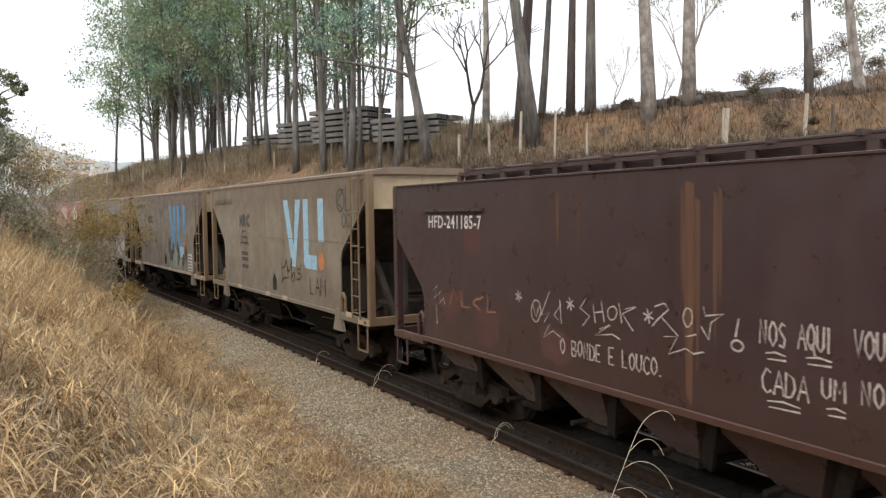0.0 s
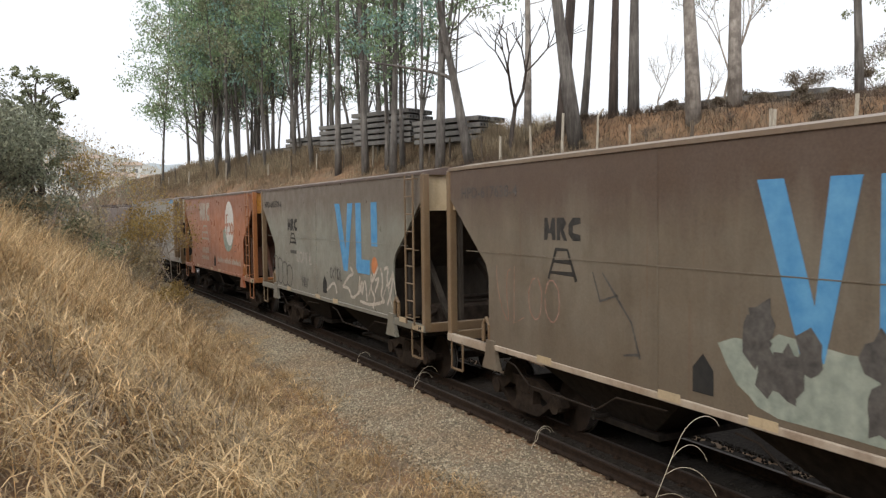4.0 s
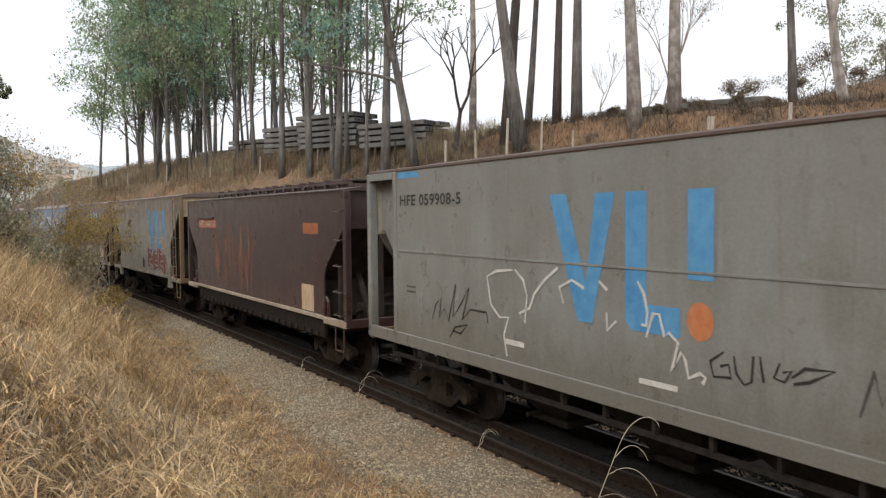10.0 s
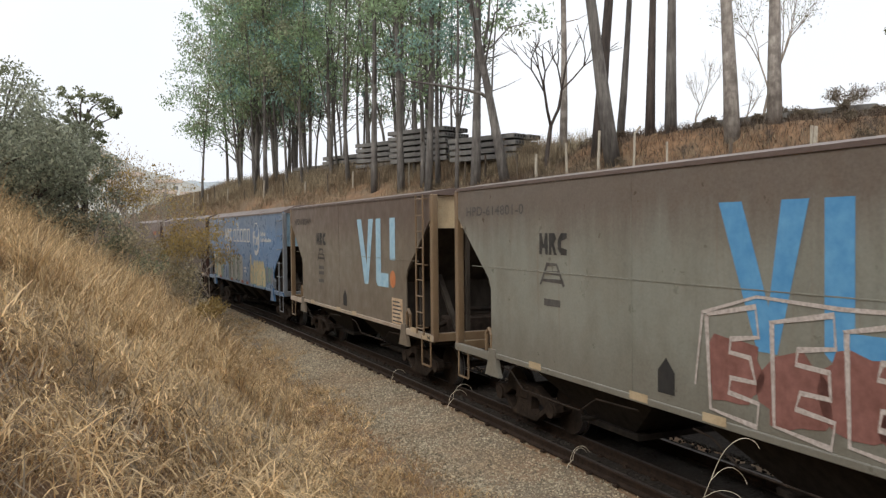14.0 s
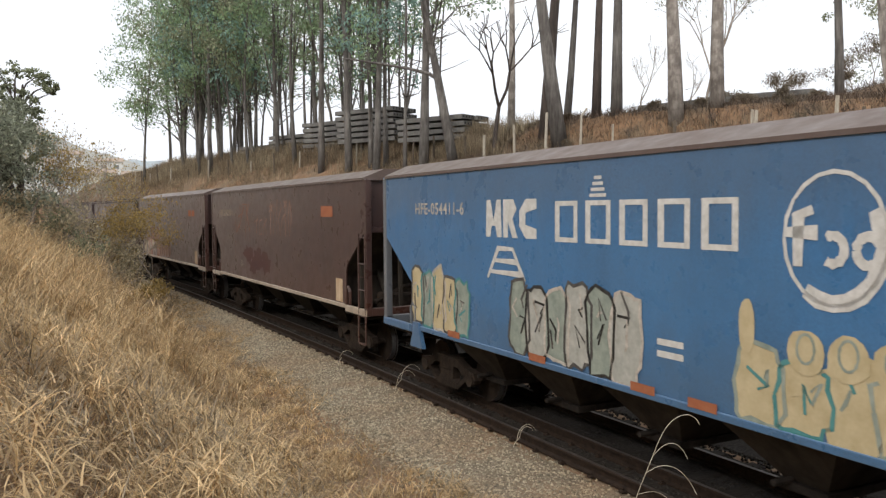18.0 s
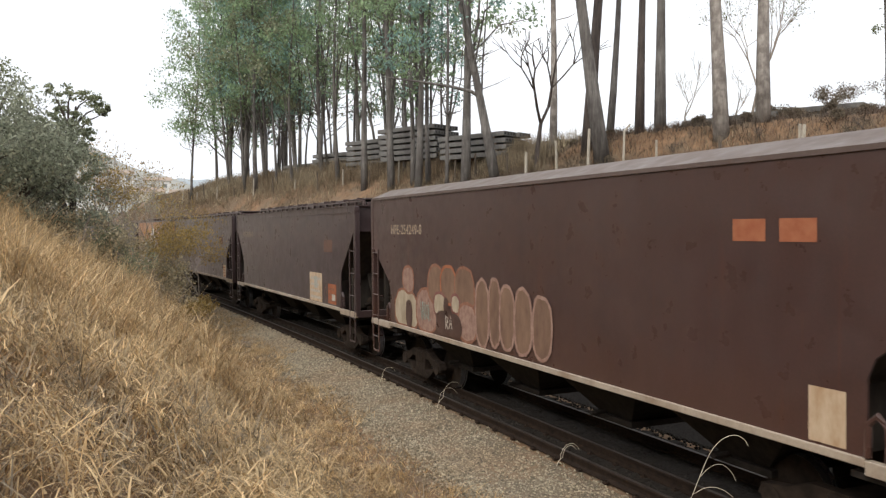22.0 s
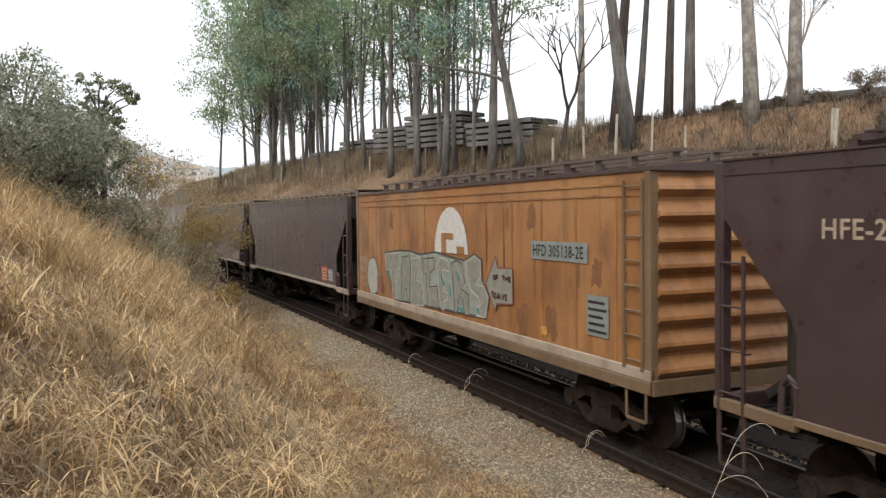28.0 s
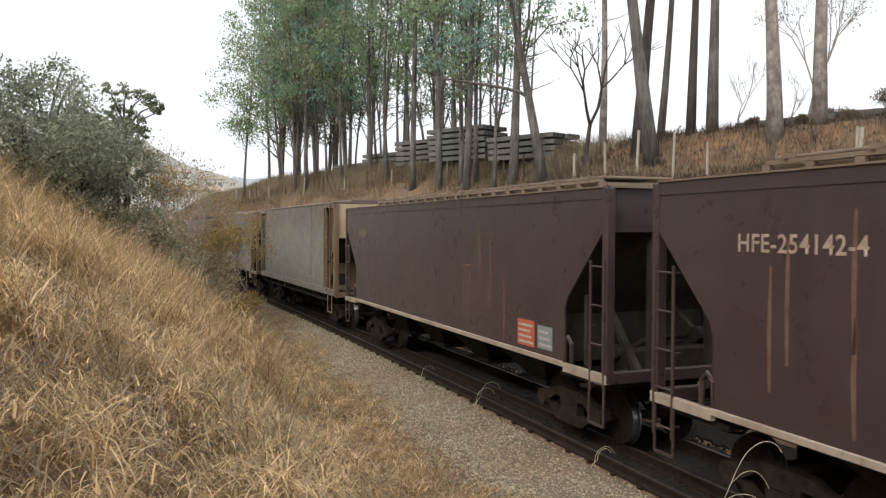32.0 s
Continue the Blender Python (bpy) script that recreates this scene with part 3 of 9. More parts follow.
    if kind in "BC":
        # long hatch coaming with slots along each side, and lid flaps
        bm = bmesh.new()
        z = eave + ridge
        n = max(8, int((L - 2.4) / 0.62))
        y0 = -a + 1.2
        st = (L - 2.4) / n
        for sx in (-0.72, 0.66):
            box(bm, sx, sx + 0.06, y0, -y0, z + 0.10, z + 0.15)
            for i in range(n + 1):
                box(bm, sx, sx + 0.06, y0 + i * st - 0.06, y0 + i * st + 0.06, z - 0.03, z + 0.11)
        box(bm, -0.60, 0.60, y0, -y0, z - 0.02, z + 0.10)
        part("hatch_coaming", bm, roof_mat, w)
        for i in range(4):
            bm = bmesh.new()
            ya = y0 + (L - 2.4) * i / 4 + 0.04
            box(bm, -0.62, 0.62, ya, ya + (L - 2.4) / 4 - 0.08, z + 0.16, z + 0.20, 0.01)
            for q in (0.1, 0.5, 0.9):
                yq = ya + q * ((L - 2.4) / 4 - 0.08)
                box(bm, -0.76, -0.58, yq - 0.03, yq + 0.03, z + 0.15, z + 0.205)
            part("hatch_lid", bm, roof_mat, w)
    else:
        z = eave + ridge
        for i in range(4):
            bm = bmesh.new()
            yc = -a + L * (i + 0.5) / 4
            disc_pts = [(0.38 * math.cos(k * math.pi / 8), yc + 0.38 * math.sin(k * math.pi / 8)) for k in range(16)]
            va = [bm.verts.new((px, py, z - 0.01)) for px, py in disc_pts]
            vb = [bm.verts.new((px * 0.95, yc + (py - yc) * 0.95, z + 0.07)) for px, py in disc_pts]
            bm.faces.new(vb)
            for k in range(16):
                bm.faces.new((va[k], va[(k + 1) % 16], vb[(k + 1) % 16], vb[k]))
            part("hatch_lid", bm, roof_mat, w)
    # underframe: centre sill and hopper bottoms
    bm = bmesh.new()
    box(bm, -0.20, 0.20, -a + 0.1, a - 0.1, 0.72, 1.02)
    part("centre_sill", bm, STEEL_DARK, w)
    return w


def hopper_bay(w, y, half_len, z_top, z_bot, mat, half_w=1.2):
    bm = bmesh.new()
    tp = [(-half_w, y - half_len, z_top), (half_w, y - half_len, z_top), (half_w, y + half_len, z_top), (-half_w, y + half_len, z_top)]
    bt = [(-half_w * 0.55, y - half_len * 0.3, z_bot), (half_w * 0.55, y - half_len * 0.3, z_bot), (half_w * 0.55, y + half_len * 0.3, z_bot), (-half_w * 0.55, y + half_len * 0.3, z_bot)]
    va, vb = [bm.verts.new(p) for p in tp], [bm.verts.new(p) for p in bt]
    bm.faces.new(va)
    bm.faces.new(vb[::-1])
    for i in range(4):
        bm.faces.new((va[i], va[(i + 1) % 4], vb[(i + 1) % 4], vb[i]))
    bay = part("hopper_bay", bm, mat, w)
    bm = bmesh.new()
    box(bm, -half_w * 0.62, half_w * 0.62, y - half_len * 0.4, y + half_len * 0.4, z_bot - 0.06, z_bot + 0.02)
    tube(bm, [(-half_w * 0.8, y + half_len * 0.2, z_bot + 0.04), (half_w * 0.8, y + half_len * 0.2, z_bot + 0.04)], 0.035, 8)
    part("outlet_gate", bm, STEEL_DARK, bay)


def brake_rod(w, L, u0, u1, mat):
    """The bent pipe that hangs below the side sill."""
    bm = bmesh.new()
    y = lambda u: -L / 2 + u
    tube(bm, [(SHEET + 0.05, y(u0), 0.98), (SHEET + 0.05, y(u0 + 0.9), 0.95), (SHEET + 0.05, y(u0 + 1.3), 0.72), (SHEET + 0.05, y(u1 - 0.7), 0.72), (SHEET + 0.05, y(u1 - 0.3), 0.95), (SHEET + 0.05, y(u1), 0.98)], 0.014, 6)
    part("brake_pipe", bm, mat, w)


# ---- paints of the train ----
BEIGE = paint("dusty_beige_wagon_paint", (0.235, 0.196, 0.145), (0.110, 0.073, 0.042), (0.310, 0.280, 0.230), 0.75, 0.6, 0.75, soil=((0.125, 0.082, 0.050), (0.120, 0.100, 0.076), 0.75, 0.55))
GREY = paint("weathered_grey_wagon_paint", (0.224, 0.230, 0.196), (0.128, 0.104, 0.072), (0.278, 0.270, 0.228), 0.6, 0.55, 0.5, soil=((0.115, 0.078, 0.060), (0.130, 0.112, 0.088), 0.9, 0.6))
OLIVE = paint("brownish_grey_wagon_paint", (0.168, 0.138, 0.102), (0.085, 0.060, 0.037), (0.215, 0.195, 0.155), 0.7, 0.6, 0.65, soil=((0.085, 0.050, 0.038), (0.120, 0.092, 0.064), 0.9, 0.6))
ORANGE = paint("faded_orange_wagon_paint", (0.405, 0.128, 0.052), (0.205, 0.066, 0.034), (0.440, 0.200, 0.110), 0.5, 0.5, 0.45, soil=((0.170, 0.060, 0.036), (0.200, 0.080, 0.045), 0.7, 0.45))
PALE = paint("pale_grey_wagon_paint", (0.245, 0.255, 0.240), (0.150, 0.132, 0.104), (0.300, 0.298, 0.280), 0.6, 0.5, 0.55, soil=((0.200, 0.195, 0.175), (0.130, 0.110, 0.085), 0.5, 0.65))
MAROON = paint("dark_maroon_wagon_paint", (0.052, 0.029, 0.030), (0.031, 0.020, 0.022), (0.080, 0.054, 0.055), 0.6, 0.5, 0.5, (0.10, 0.034, 0.017), soil=((0.060, 0.042, 0.038), (0.062, 0.030, 0.023), 0.6, 0.6), specks=0)
PLUM = paint("purplish_brown_wagon_paint", (0.055, 0.033, 0.034), (0.033, 0.022, 0.024), (0.086, 0.060, 0.060), 0.6, 0.5, 0.55, (0.085, 0.036, 0.020), soil=((0.066, 0.048, 0.046), (0.055, 0.034, 0.029), 0.55, 0.6), specks=0)
RUSTY = paint("rust_brown_wagon_paint", (0.066, 0.034, 0.030), (0.038, 0.022, 0.020), (0.100, 0.062, 0.054), 0.55, 0.5, 0.5, (0.14, 0.046, 0.018), soil=((0.078, 0.048, 0.040), (0.085, 0.038, 0.025), 0.55, 0.6), specks=0)
BLUE = paint("bright_blue_wagon_paint", (0.055, 0.175, 0.365), (0.050, 0.085, 0.130), (0.105, 0.205, 0.340), 0.55, 0.45, 0.35, (0.15, 0.085, 0.055), soil=((0.100, 0.130, 0.170), (0.085, 0.120, 0.160), 0.6, 0.5))
PALE_BLUE = paint("pale_blue_end_paint", (0.28, 0.42, 0.52), (0.20, 0.25, 0.28), (0.36, 0.46, 0.52), 0.4, 0.5, 0.3)
OCHRE = paint("peeling_ochre_wagon_paint", (0.38, 0.165, 0.05), (0.13, 0.055, 0.03), (0.42, 0.24, 0.11), 0.9, 0.6, 0.95, (0.15, 0.055, 0.03))
CREAM = paint("cream_end_paint", (0.500, 0.395, 0.250), (0.260, 0.165, 0.085), (0.560, 0.480, 0.355), 0.5, 0.55, 0.55)
YELLOW = paint("amber_end_paint", (0.62, 0.29, 0.06), (0.35, 0.15, 0.05), (0.62, 0.38, 0.14), 0.4, 0.5, 0.3)
TAN = paint("rusty_tan_post_paint", (0.190, 0.125, 0.068), (0.085, 0.046, 0.026), (0.235, 0.185, 0.125), 0.6, 0.6, 0.6)
ORANGE_POST = paint("orange_post_paint", (0.320, 0.120, 0.040), (0.144, 0.056, 0.024), (0.360, 0.192, 0.080), 0.5, 0.55, 0.4)
BLUE_POST = paint("grey_blue_post_paint", (0.135, 0.150, 0.170), (0.085, 0.070, 0.060), (0.19, 0.205, 0.22), 0.6, 0.55, 0.5)
ROOF_DUST = paint("dusty_brown_roof_paint", (0.112, 0.077, 0.064), (0.066, 0.040, 0.031), (0.155, 0.122, 0.104), 0.6, 0.7, 0.5)
ROOF_TAN = paint("dusty_tan_roof_paint", (0.205, 0.150, 0.102), (0.10, 0.062, 0.040), (0.26, 0.215, 0.16), 0.6, 0.7, 0.5)
ROOF_DARK = paint("dark_maroon_roof_paint", (0.060, 0.036, 0.034), (0.04, 0.025, 0.02), (0.10, 0.07, 0.06), 0.5, 0.6, 0.3)
WHITE_SILL = paint("dirty_white_sill_paint", (0.42, 0.345, 0.265), (0.18, 0.105, 0.06), (0.48, 0.42, 0.35), 0.6, 0.6, 0.75)
WHITE = plain("white_marking_paint", (0.50, 0.48, 0.44), (0.72, 0.70, 0.66), 0.6, 12, bump=0.05)
BONE = plain("faded_white_marking_paint", (0.33, 0.28, 0.23), (0.62, 0.57, 0.5), 0.6, 14, bump=0.05)
BLACK = plain("black_marking_paint", (0.012, 0.012, 0.012), (0.05, 0.046, 0.042), 0.6, 12, bump=0.05)
FADED_BLACK = plain("faded_black_spray", (0.045, 0.042, 0.04), (0.13, 0.12, 0.11), 0.6, 10, bump=0.05)
CHALK = plain("pale_chalk_marking", (0.30, 0.25, 0.22), (0.62, 0.56, 0.52), 0.8, 22, bump=0.05)
CHALK_RED = plain("reddish_faded_spray", (0.19, 0.075, 0.045), (0.33, 0.16, 0.10), 0.8, 12, bump=0.05)
NUMBER_TAN = plain("dull_tan_stencil_paint", (0.27, 0.20, 0.14), (0.52, 0.42, 0.32), 0.7, 14, bump=0.05)
CHALK_PINK = plain("pinkish_tan_faded_spray", (0.22, 0.12, 0.09), (0.40, 0.26, 0.20), 0.8, 9, bump=0.05)
SKY_BLUE = plain("sky_blue_marking_paint", (0.25, 0.44, 0.58), (0.42, 0.60, 0.70), 0.55, 6, bump=0.05)
MID_BLUE = plain("mid_blue_marking_paint", (0.06, 0.24, 0.48), (0.13, 0.35, 0.58), 0.55, 5, bump=0.05)
ORANGE_DOT = plain("orange_marking_paint", (0.48, 0.15, 0.05), (0.58, 0.24, 0.11), 0.55, 8, bump=0.05)
TEAL_GREY = plain("grey_green_spray_fill", (0.20, 0.24, 0.20), (0.36, 0.39, 0.33), 0.7, 6, bump=0.05)
SAND = plain("sandy_spray_fill", (0.45, 0.36, 0.20), (0.60, 0.50, 0.31), 0.7, 5, bump=0.05)
PATCH_ORANGE = plain("orange_primer_patch", (0.30, 0.085, 0.035), (0.40, 0.15, 0.07), 0.7, 7, bump=0.05)
PATCH_TAN = plain("weathered_tan_notice", (0.42, 0.27, 0.15), (0.66, 0.53, 0.38), 0.7, 6, bump=0.05, stretch=(1, 1, 0.4))
RED_SIGN = plain("red_notice_paint", (0.46, 0.10, 0.05), (0.56, 0.16, 0.09), 0.6, 9, bump=0.05)
GREY_SIGN = plain("grey_notice_paint", (0.20, 0.23, 0.22), (0.29, 0.32, 0.30), 0.6, 9, bump=0.05)
RUST_BAND = plain("rust_run_band", (0.082, 0.040, 0.026), (0.135, 0.066, 0.034), 0.7, 4, bump=0.05, stretch=(1, 5, 0.2))
RUST_PATCH = plain("brown_peeled_patch", (0.17, 0.075, 0.035), (0.27, 0.125, 0.05), 0.7, 4, bump=0.1)
RUST_THIN = plain("thin_rust_wash", (0.075, 0.036, 0.024), (0.12, 0.058, 0.032), 0.7, 5, bump=0.05, stretch=(1, 3, 0.15))
RED_STAIN = plain("dull_red_stain", (0.072, 0.030, 0.026), (0.098, 0.044, 0.036), 0.7, 3, bump=0.05)
CHALK_MAROON = plain("faded_red_spray", (0.16, 0.065, 0.05), (0.27, 0.12, 0.10), 0.8, 7, bump=0.05)
CHALK_BROWN = plain("faded_brown_spray", (0.115, 0.06, 0.042), (0.19, 0.105, 0.075), 0.8, 6, bump=0.05)
SILVER = plain("silver_grey_spray", (0.32, 0.32, 0.28), (0.50, 0.49, 0.44), 0.6, 7, bump=0.05)
SILVER_DULL = plain("dull_grey_green_spray", (0.20, 0.205, 0.17), (0.33, 0.325, 0.28), 0.6, 7, bump=0.05)
FADED_MAROON = plain("dark_maroon_spray", (0.045, 0.016, 0.02), (0.10, 0.04, 0.045), 0.7, 9, bump=0.05)
CREAM_SPRAY = plain("faded_cream_spray", (0.30, 0.235, 0.16), (0.50, 0.42, 0.31), 0.7, 4, bump=0.05, stretch=(1, 1, 0.5))
TAN_SPRAY = plain("faded_tan_spray", (0.135, 0.075, 0.050), (0.255, 0.155, 0.10), 0.8, 4, bump=0.05, stretch=(1, 1, 0.4))
AQUA = plain("aqua_spray", (0.05, 0.20, 0.20), (0.11, 0.30, 0.29), 0.6, 7, bump=0.05)


def rect(u0, u1, z0, z1):
    return [(u0, z0), (u1, z0), (u1, z1), (u0, z1)]


# each wagon's front and rear end along the train at the clip's start
ENDS = [(0.70, 12.97), (14.05, 25.62), (26.65, 38.25), (39.20, 50.65), (51.65, 62.95), (64.00, 77.40), (78.45, 90.70), (91.70, 103.20), (104.25, 115.45), (116.40, 130.10),
        (131.00, 144.70), (145.75, 159.50), (160.65, 174.30), (175.20, 189.15), (190.30, 202.60), (203.50, 217.40), (218.45, 232.40), (233.65, 246.25), (247.35, 258.90), (259.9, 273.6)]
TRAIN = []
A_CUT, B_CUT, C_CUT, S_CUT = (1.42, 3.42, 2.34, 1.14), (1.15, 3.15, 2.12, 1.18), (1.10, 2.98, 2.12, 1.16), (1.15, 2.78, 2.02, 1.18)


def length(i):
    return ENDS[i][1] - ENDS[i][0]


def fittings_a(w, L, post, i):
    """Ladder, step, pipe and small plates of the short grey, beige and orange hoppers."""
    ladder(w, L, 0.27, 0.62, 1.15, 3.9, 9, post)
    step_iron(w, L, 0.12, 0.55, 0.55, 1.1, post)
    step_iron(w, L, L - 0.55, L - 0.15, 0.6, 1.1, post)
    brake_rod(w, L, 1.7, 5.2, BOGIE)
    brake_rod(w, L, 6.2, 9.8, BOGIE)
    # flat slot shape, its inner shade painted on
    decal(w, "slot", [(5.75, 1.3), (5.45, 1.3), (5.45, 1.56), (5.6, 1.72), (5.75, 1.56)], HOLE, L)
    decal(w, "corner_plate", rect(0.03, 0.52, 1.05, 1.16), CREAM, L, lift=0.034)
    fitted(w, "plate_letter", "M", 0.24, 0.12, 1.065, 1.145, BLACK, L, lift=0.037)
    for u in (0.75, 4.6, 5.9, 8.4):
        decal(w, "reflector_plate", rect(u, u + 0.36, 1.13, 1.23), CREAM, L, lift=0.035)
    for y in (-1.9, 1.9):
        hopper_bay(w, y, 1.75, 1.2, 0.42, STEEL_DARK)


GLYPHS = {
    "A": [[(0, 0), (0.35, 1), (0.7, 0)], [(0.15, 0.4), (0.55, 0.4)]], "B": [[(0, 0), (0, 1), (0.5, 0.9), (0.45, 0.55), (0, 0.5), (0.6, 0.35), (0.5, 0.05), (0, 0)]],
    "C": [[(0.6, 0.85), (0.3, 1), (0, 0.6), (0.05, 0.2), (0.35, 0), (0.62, 0.15)]], "D": [[(0, 0), (0, 1), (0.5, 0.8), (0.6, 0.4), (0.4, 0.05), (0, 0)]],
    "E": [[(0.55, 1), (0, 1), (0, 0), (0.55, 0)], [(0, 0.5), (0.45, 0.5)]], "F": [[(0.55, 1), (0, 1), (0, 0)], [(0, 0.5), (0.45, 0.5)]], "H": [[(0, 0), (0, 1)], [(0.55, 0), (0.55, 1)], [(0, 0.5), (0.55, 0.5)]],
    "I": [[(0.1, 0), (0.12, 1)]], "L": [[(0, 1), (0, 0), (0.5, 0)]], "M": [[(0, 0), (0.05, 1), (0.35, 0.4), (0.65, 1), (0.7, 0)]], "N": [[(0, 0), (0, 1), (0.5, 0), (0.5, 1)]],
    "O": [[(0.3, 1), (0.02, 0.7), (0.02, 0.3), (0.3, 0), (0.58, 0.3), (0.58, 0.7), (0.3, 1)]], "Q": [[(0.3, 1), (0.02, 0.7), (0.02, 0.3), (0.3, 0), (0.58, 0.3), (0.58, 0.7), (0.3, 1)], [(0.4, 0.3), (0.65, -0.15)]],
    "R": [[(0, 0), (0, 1), (0.5, 0.85), (0.4, 0.5), (0, 0.45), (0.55, 0)]], "S": [[(0.5, 0.9), (0.25, 1), (0.02, 0.75), (0.5, 0.35), (0.35, 0.02), (0, 0.12)]], "T": [[(0, 1), (0.6, 1)], [(0.3, 1), (0.3, 0)]],
    "U": [[(0, 1), (0.02, 0.2), (0.28, 0), (0.52, 0.2), (0.55, 1)]], "V": [[(0, 1), (0.3, 0), (0.6, 1)]], "X": [[(0, 1), (0.55, 0)], [(0.55, 1), (0, 0)]], ".": [[(0.1, 0), (0.16, 0.06)]], "'": [[(0.1, 1), (0.05, 0.75)]],
}


def handwriting(w, name, body, u0, u1, z0, z1, mat, L, width=0.03, seed=0, lift=0.006):
    """Hand-drawn capitals from u0 (rear) to u1 (front)."""
    rng = random.Random(seed)
    lines = []
    step = (u0 - u1) / len(body)
    for k, ch in enumerate(body):
        for line in GLYPHS.get(ch, []):
            dz = rng.uniform(-0.05, 0.05)
            lines.append([(u0 - k * step - px * step * 1.25 + rng.uniform(-0.02, 0.02) * step, z0 + (pz + dz) * (z1 - z0)) for px, pz in line])
    strokes_joined(w, name, lines, mat, L, width, lift=lift)


def fitted(w, name, body, u0, u1, z0, z1, mat, L, lift=0.006):
    """Stencilled characters fitted between u0 (rear) and u1 (front)."""
    ob = lettering(w, name, body, 0, 0, 1.0, mat, L, lift=lift)
    co = np.array([v.co for v in ob.data.vertices])
    lo, hi = co.min(0), co.max(0)
    for v in ob.data.vertices:
        v.co.y = -L / 2 + u1 + (v.co.y - lo[1]) / (hi[1] - lo[1]) * (u0 - u1)
        v.co.z = z0 + (v.co.z - lo[2]) / (hi[2] - lo[2]) * (z1 - z0)
    return ob


def blob(rng, cu, cz, ru, rz, n=18, rough=0.14, square=0.6):
    out = []
    for k in range(n):
        a = 2 * math.pi * k / n
        c, s = math.cos(a), math.sin(a)
        q = (1 + rng.uniform(-rough, rough))
        out.append((cu + ru * q * math.copysign(abs(c) ** square, c), cz + rz * q * math.copysign(abs(s) ** square, s)))
    return out


def piece(w, L, u0, u1, z0, z1, n, fills, lines, seed, lift=0.006, width=0.045):
    """A row of swollen overlapping graffiti letters with outlines and inner marks."""
    rng = random.Random(seed)
    step = (u0 - u1) / n
    for k in range(n):
        cu = u0 - (k + 0.5) * step
        top = z1 - rng.uniform(0, 0.18) * (z1 - z0)
        cz, rz = (z0 + top) / 2, (top - z0) / 2
        pts = [(max(u1 - 0.1, min(u0 + 0.1, u)), max(z0, z)) for u, z in blob(rng, cu, cz, step * 0.60, rz)]
        decal(w, "graffiti_fill", pts, fills[k % len(fills)], L, lift=lift + 0.0007 * k)
        strokes(w, "graffiti_line", [pts + pts[:1]], lines[k % len(lines)], L, width, lift=lift + 0.0007 * n + 0.001)
        for q in range(3):
            c2 = cu + rng.uniform(-0.25, 0.25) * step
            zz = cz + rng.uniform(-0.5, 0.5) * rz
            strokes(w, "graffiti_line", [[(c2, zz), (c2 + rng.uniform(-0.3, 0.3) * step, zz + rng.uniform(0.1, 0.5) * rz), (c2 + rng.uniform(-0.3, 0.3) * step, zz + rng.uniform(-0.4, 0.7) * rz)]], lines[(k + q) % len(lines)], L, width * 0.8, lift=lift + 0.0007 * n + 0.002)


def owner(w, L, u0, u1, z0, z1, mat):
    """The lessor's mark as three plain notched blocks."""
    k = (u0 - u1) / 3
    h = z1 - z0
    decal(w, "owner_mark", [(u0, z0), (u0 - 0.05 * k, z1), (u0 - 0.3 * k, z1), (u0 - 0.5 * k, z0 + 0.45 * h), (u0 - 0.7 * k, z1), (u0 - 0.95 * k, z1), (u0 - 1.0 * k, z0), (u0 - 0.72 * k, z0), (u0 - 0.62 * k, z0 + 0.3 * h), (u0 - 0.38 * k, z0 + 0.3 * h), (u0 - 0.28 * k, z0)], mat, L)
    decal(w, "owner_mark", [(u0 - 1.1 * k, z0), (u0 - 1.1 * k, z1), (u0 - 1.7 * k, z1), (u0 - 1.9 * k, z0 + 0.75 * h), (u0 - 1.65 * k, z0 + 0.5 * h), (u0 - 1.95 * k, z0), (u0 - 1.65 * k, z0), (u0 - 1.38 * k, z0 + 0.42 * h), (u0 - 1.38 * k, z0)], mat, L)
    decal(w, "owner_mark", [(u0 - 3 * k, z0), (u0 - 2.4 * k, z0), (u0 - 2.05 * k, z0 + 0.3 * h), (u0 - 2.05 * k, z0 + 0.7 * h), (u0 - 2.4 * k, z1), (u0 - 3 * k, z1), (u0 - 3 * k, z0 + 0.75 * h), (u0 - 2.4 * k, z0 + 0.65 * h), (u0 - 2.4 * k, z0 + 0.35 * h), (u0 - 3 * k, z0 + 0.25 * h)], mat, L)


def track_mark(w, L, u0, u1, z0, z1, mat, width=0.05):
    m, k, h = (u0 + u1) / 2, (u0 - u1) / 2, z1 - z0
    strokes(w, "track_symbol", [[(m + k, z0), (m + k * 0.4, z1), (m - k * 0.4, z1), (m - k, z0)], [(m + k * 0.85, z0 + 0.22 * h), (m - k * 0.85, z0 + 0.22 * h)], [(m + k * 0.6, z0 + 0.6 * h), (m - k * 0.6, z0 + 0.6 * h)]], mat, L, width)


def notice(w, L, u0, u1, z0, z1, ground, ink, rows, lift=0.005):
    decal(w, "placard", rect(u1, u0, z0, z1), ground, L, lift=lift)
    h = (z1 - z0) / (rows + 0.6)
    for k in range(rows):
        cutoff = 0.08 + 0.25 * ((k * 7) % 3) / 3
        decal(w, "placard_line", rect(u1 + (u0 - u1) * cutoff, u0 - (u0 - u1) * 0.08, z0 + h * (k + 0.45), z0 + h * (k + 0.85)), ink, L, lift=lift + 0.003)


def oval_line(cu, cz, ru, rz, lo=0, hi=20):
    return [(cu + ru * math.cos(k * math.pi / 10), cz + rz * math.sin(k * math.pi / 10)) for k in range(lo, hi + 1)]


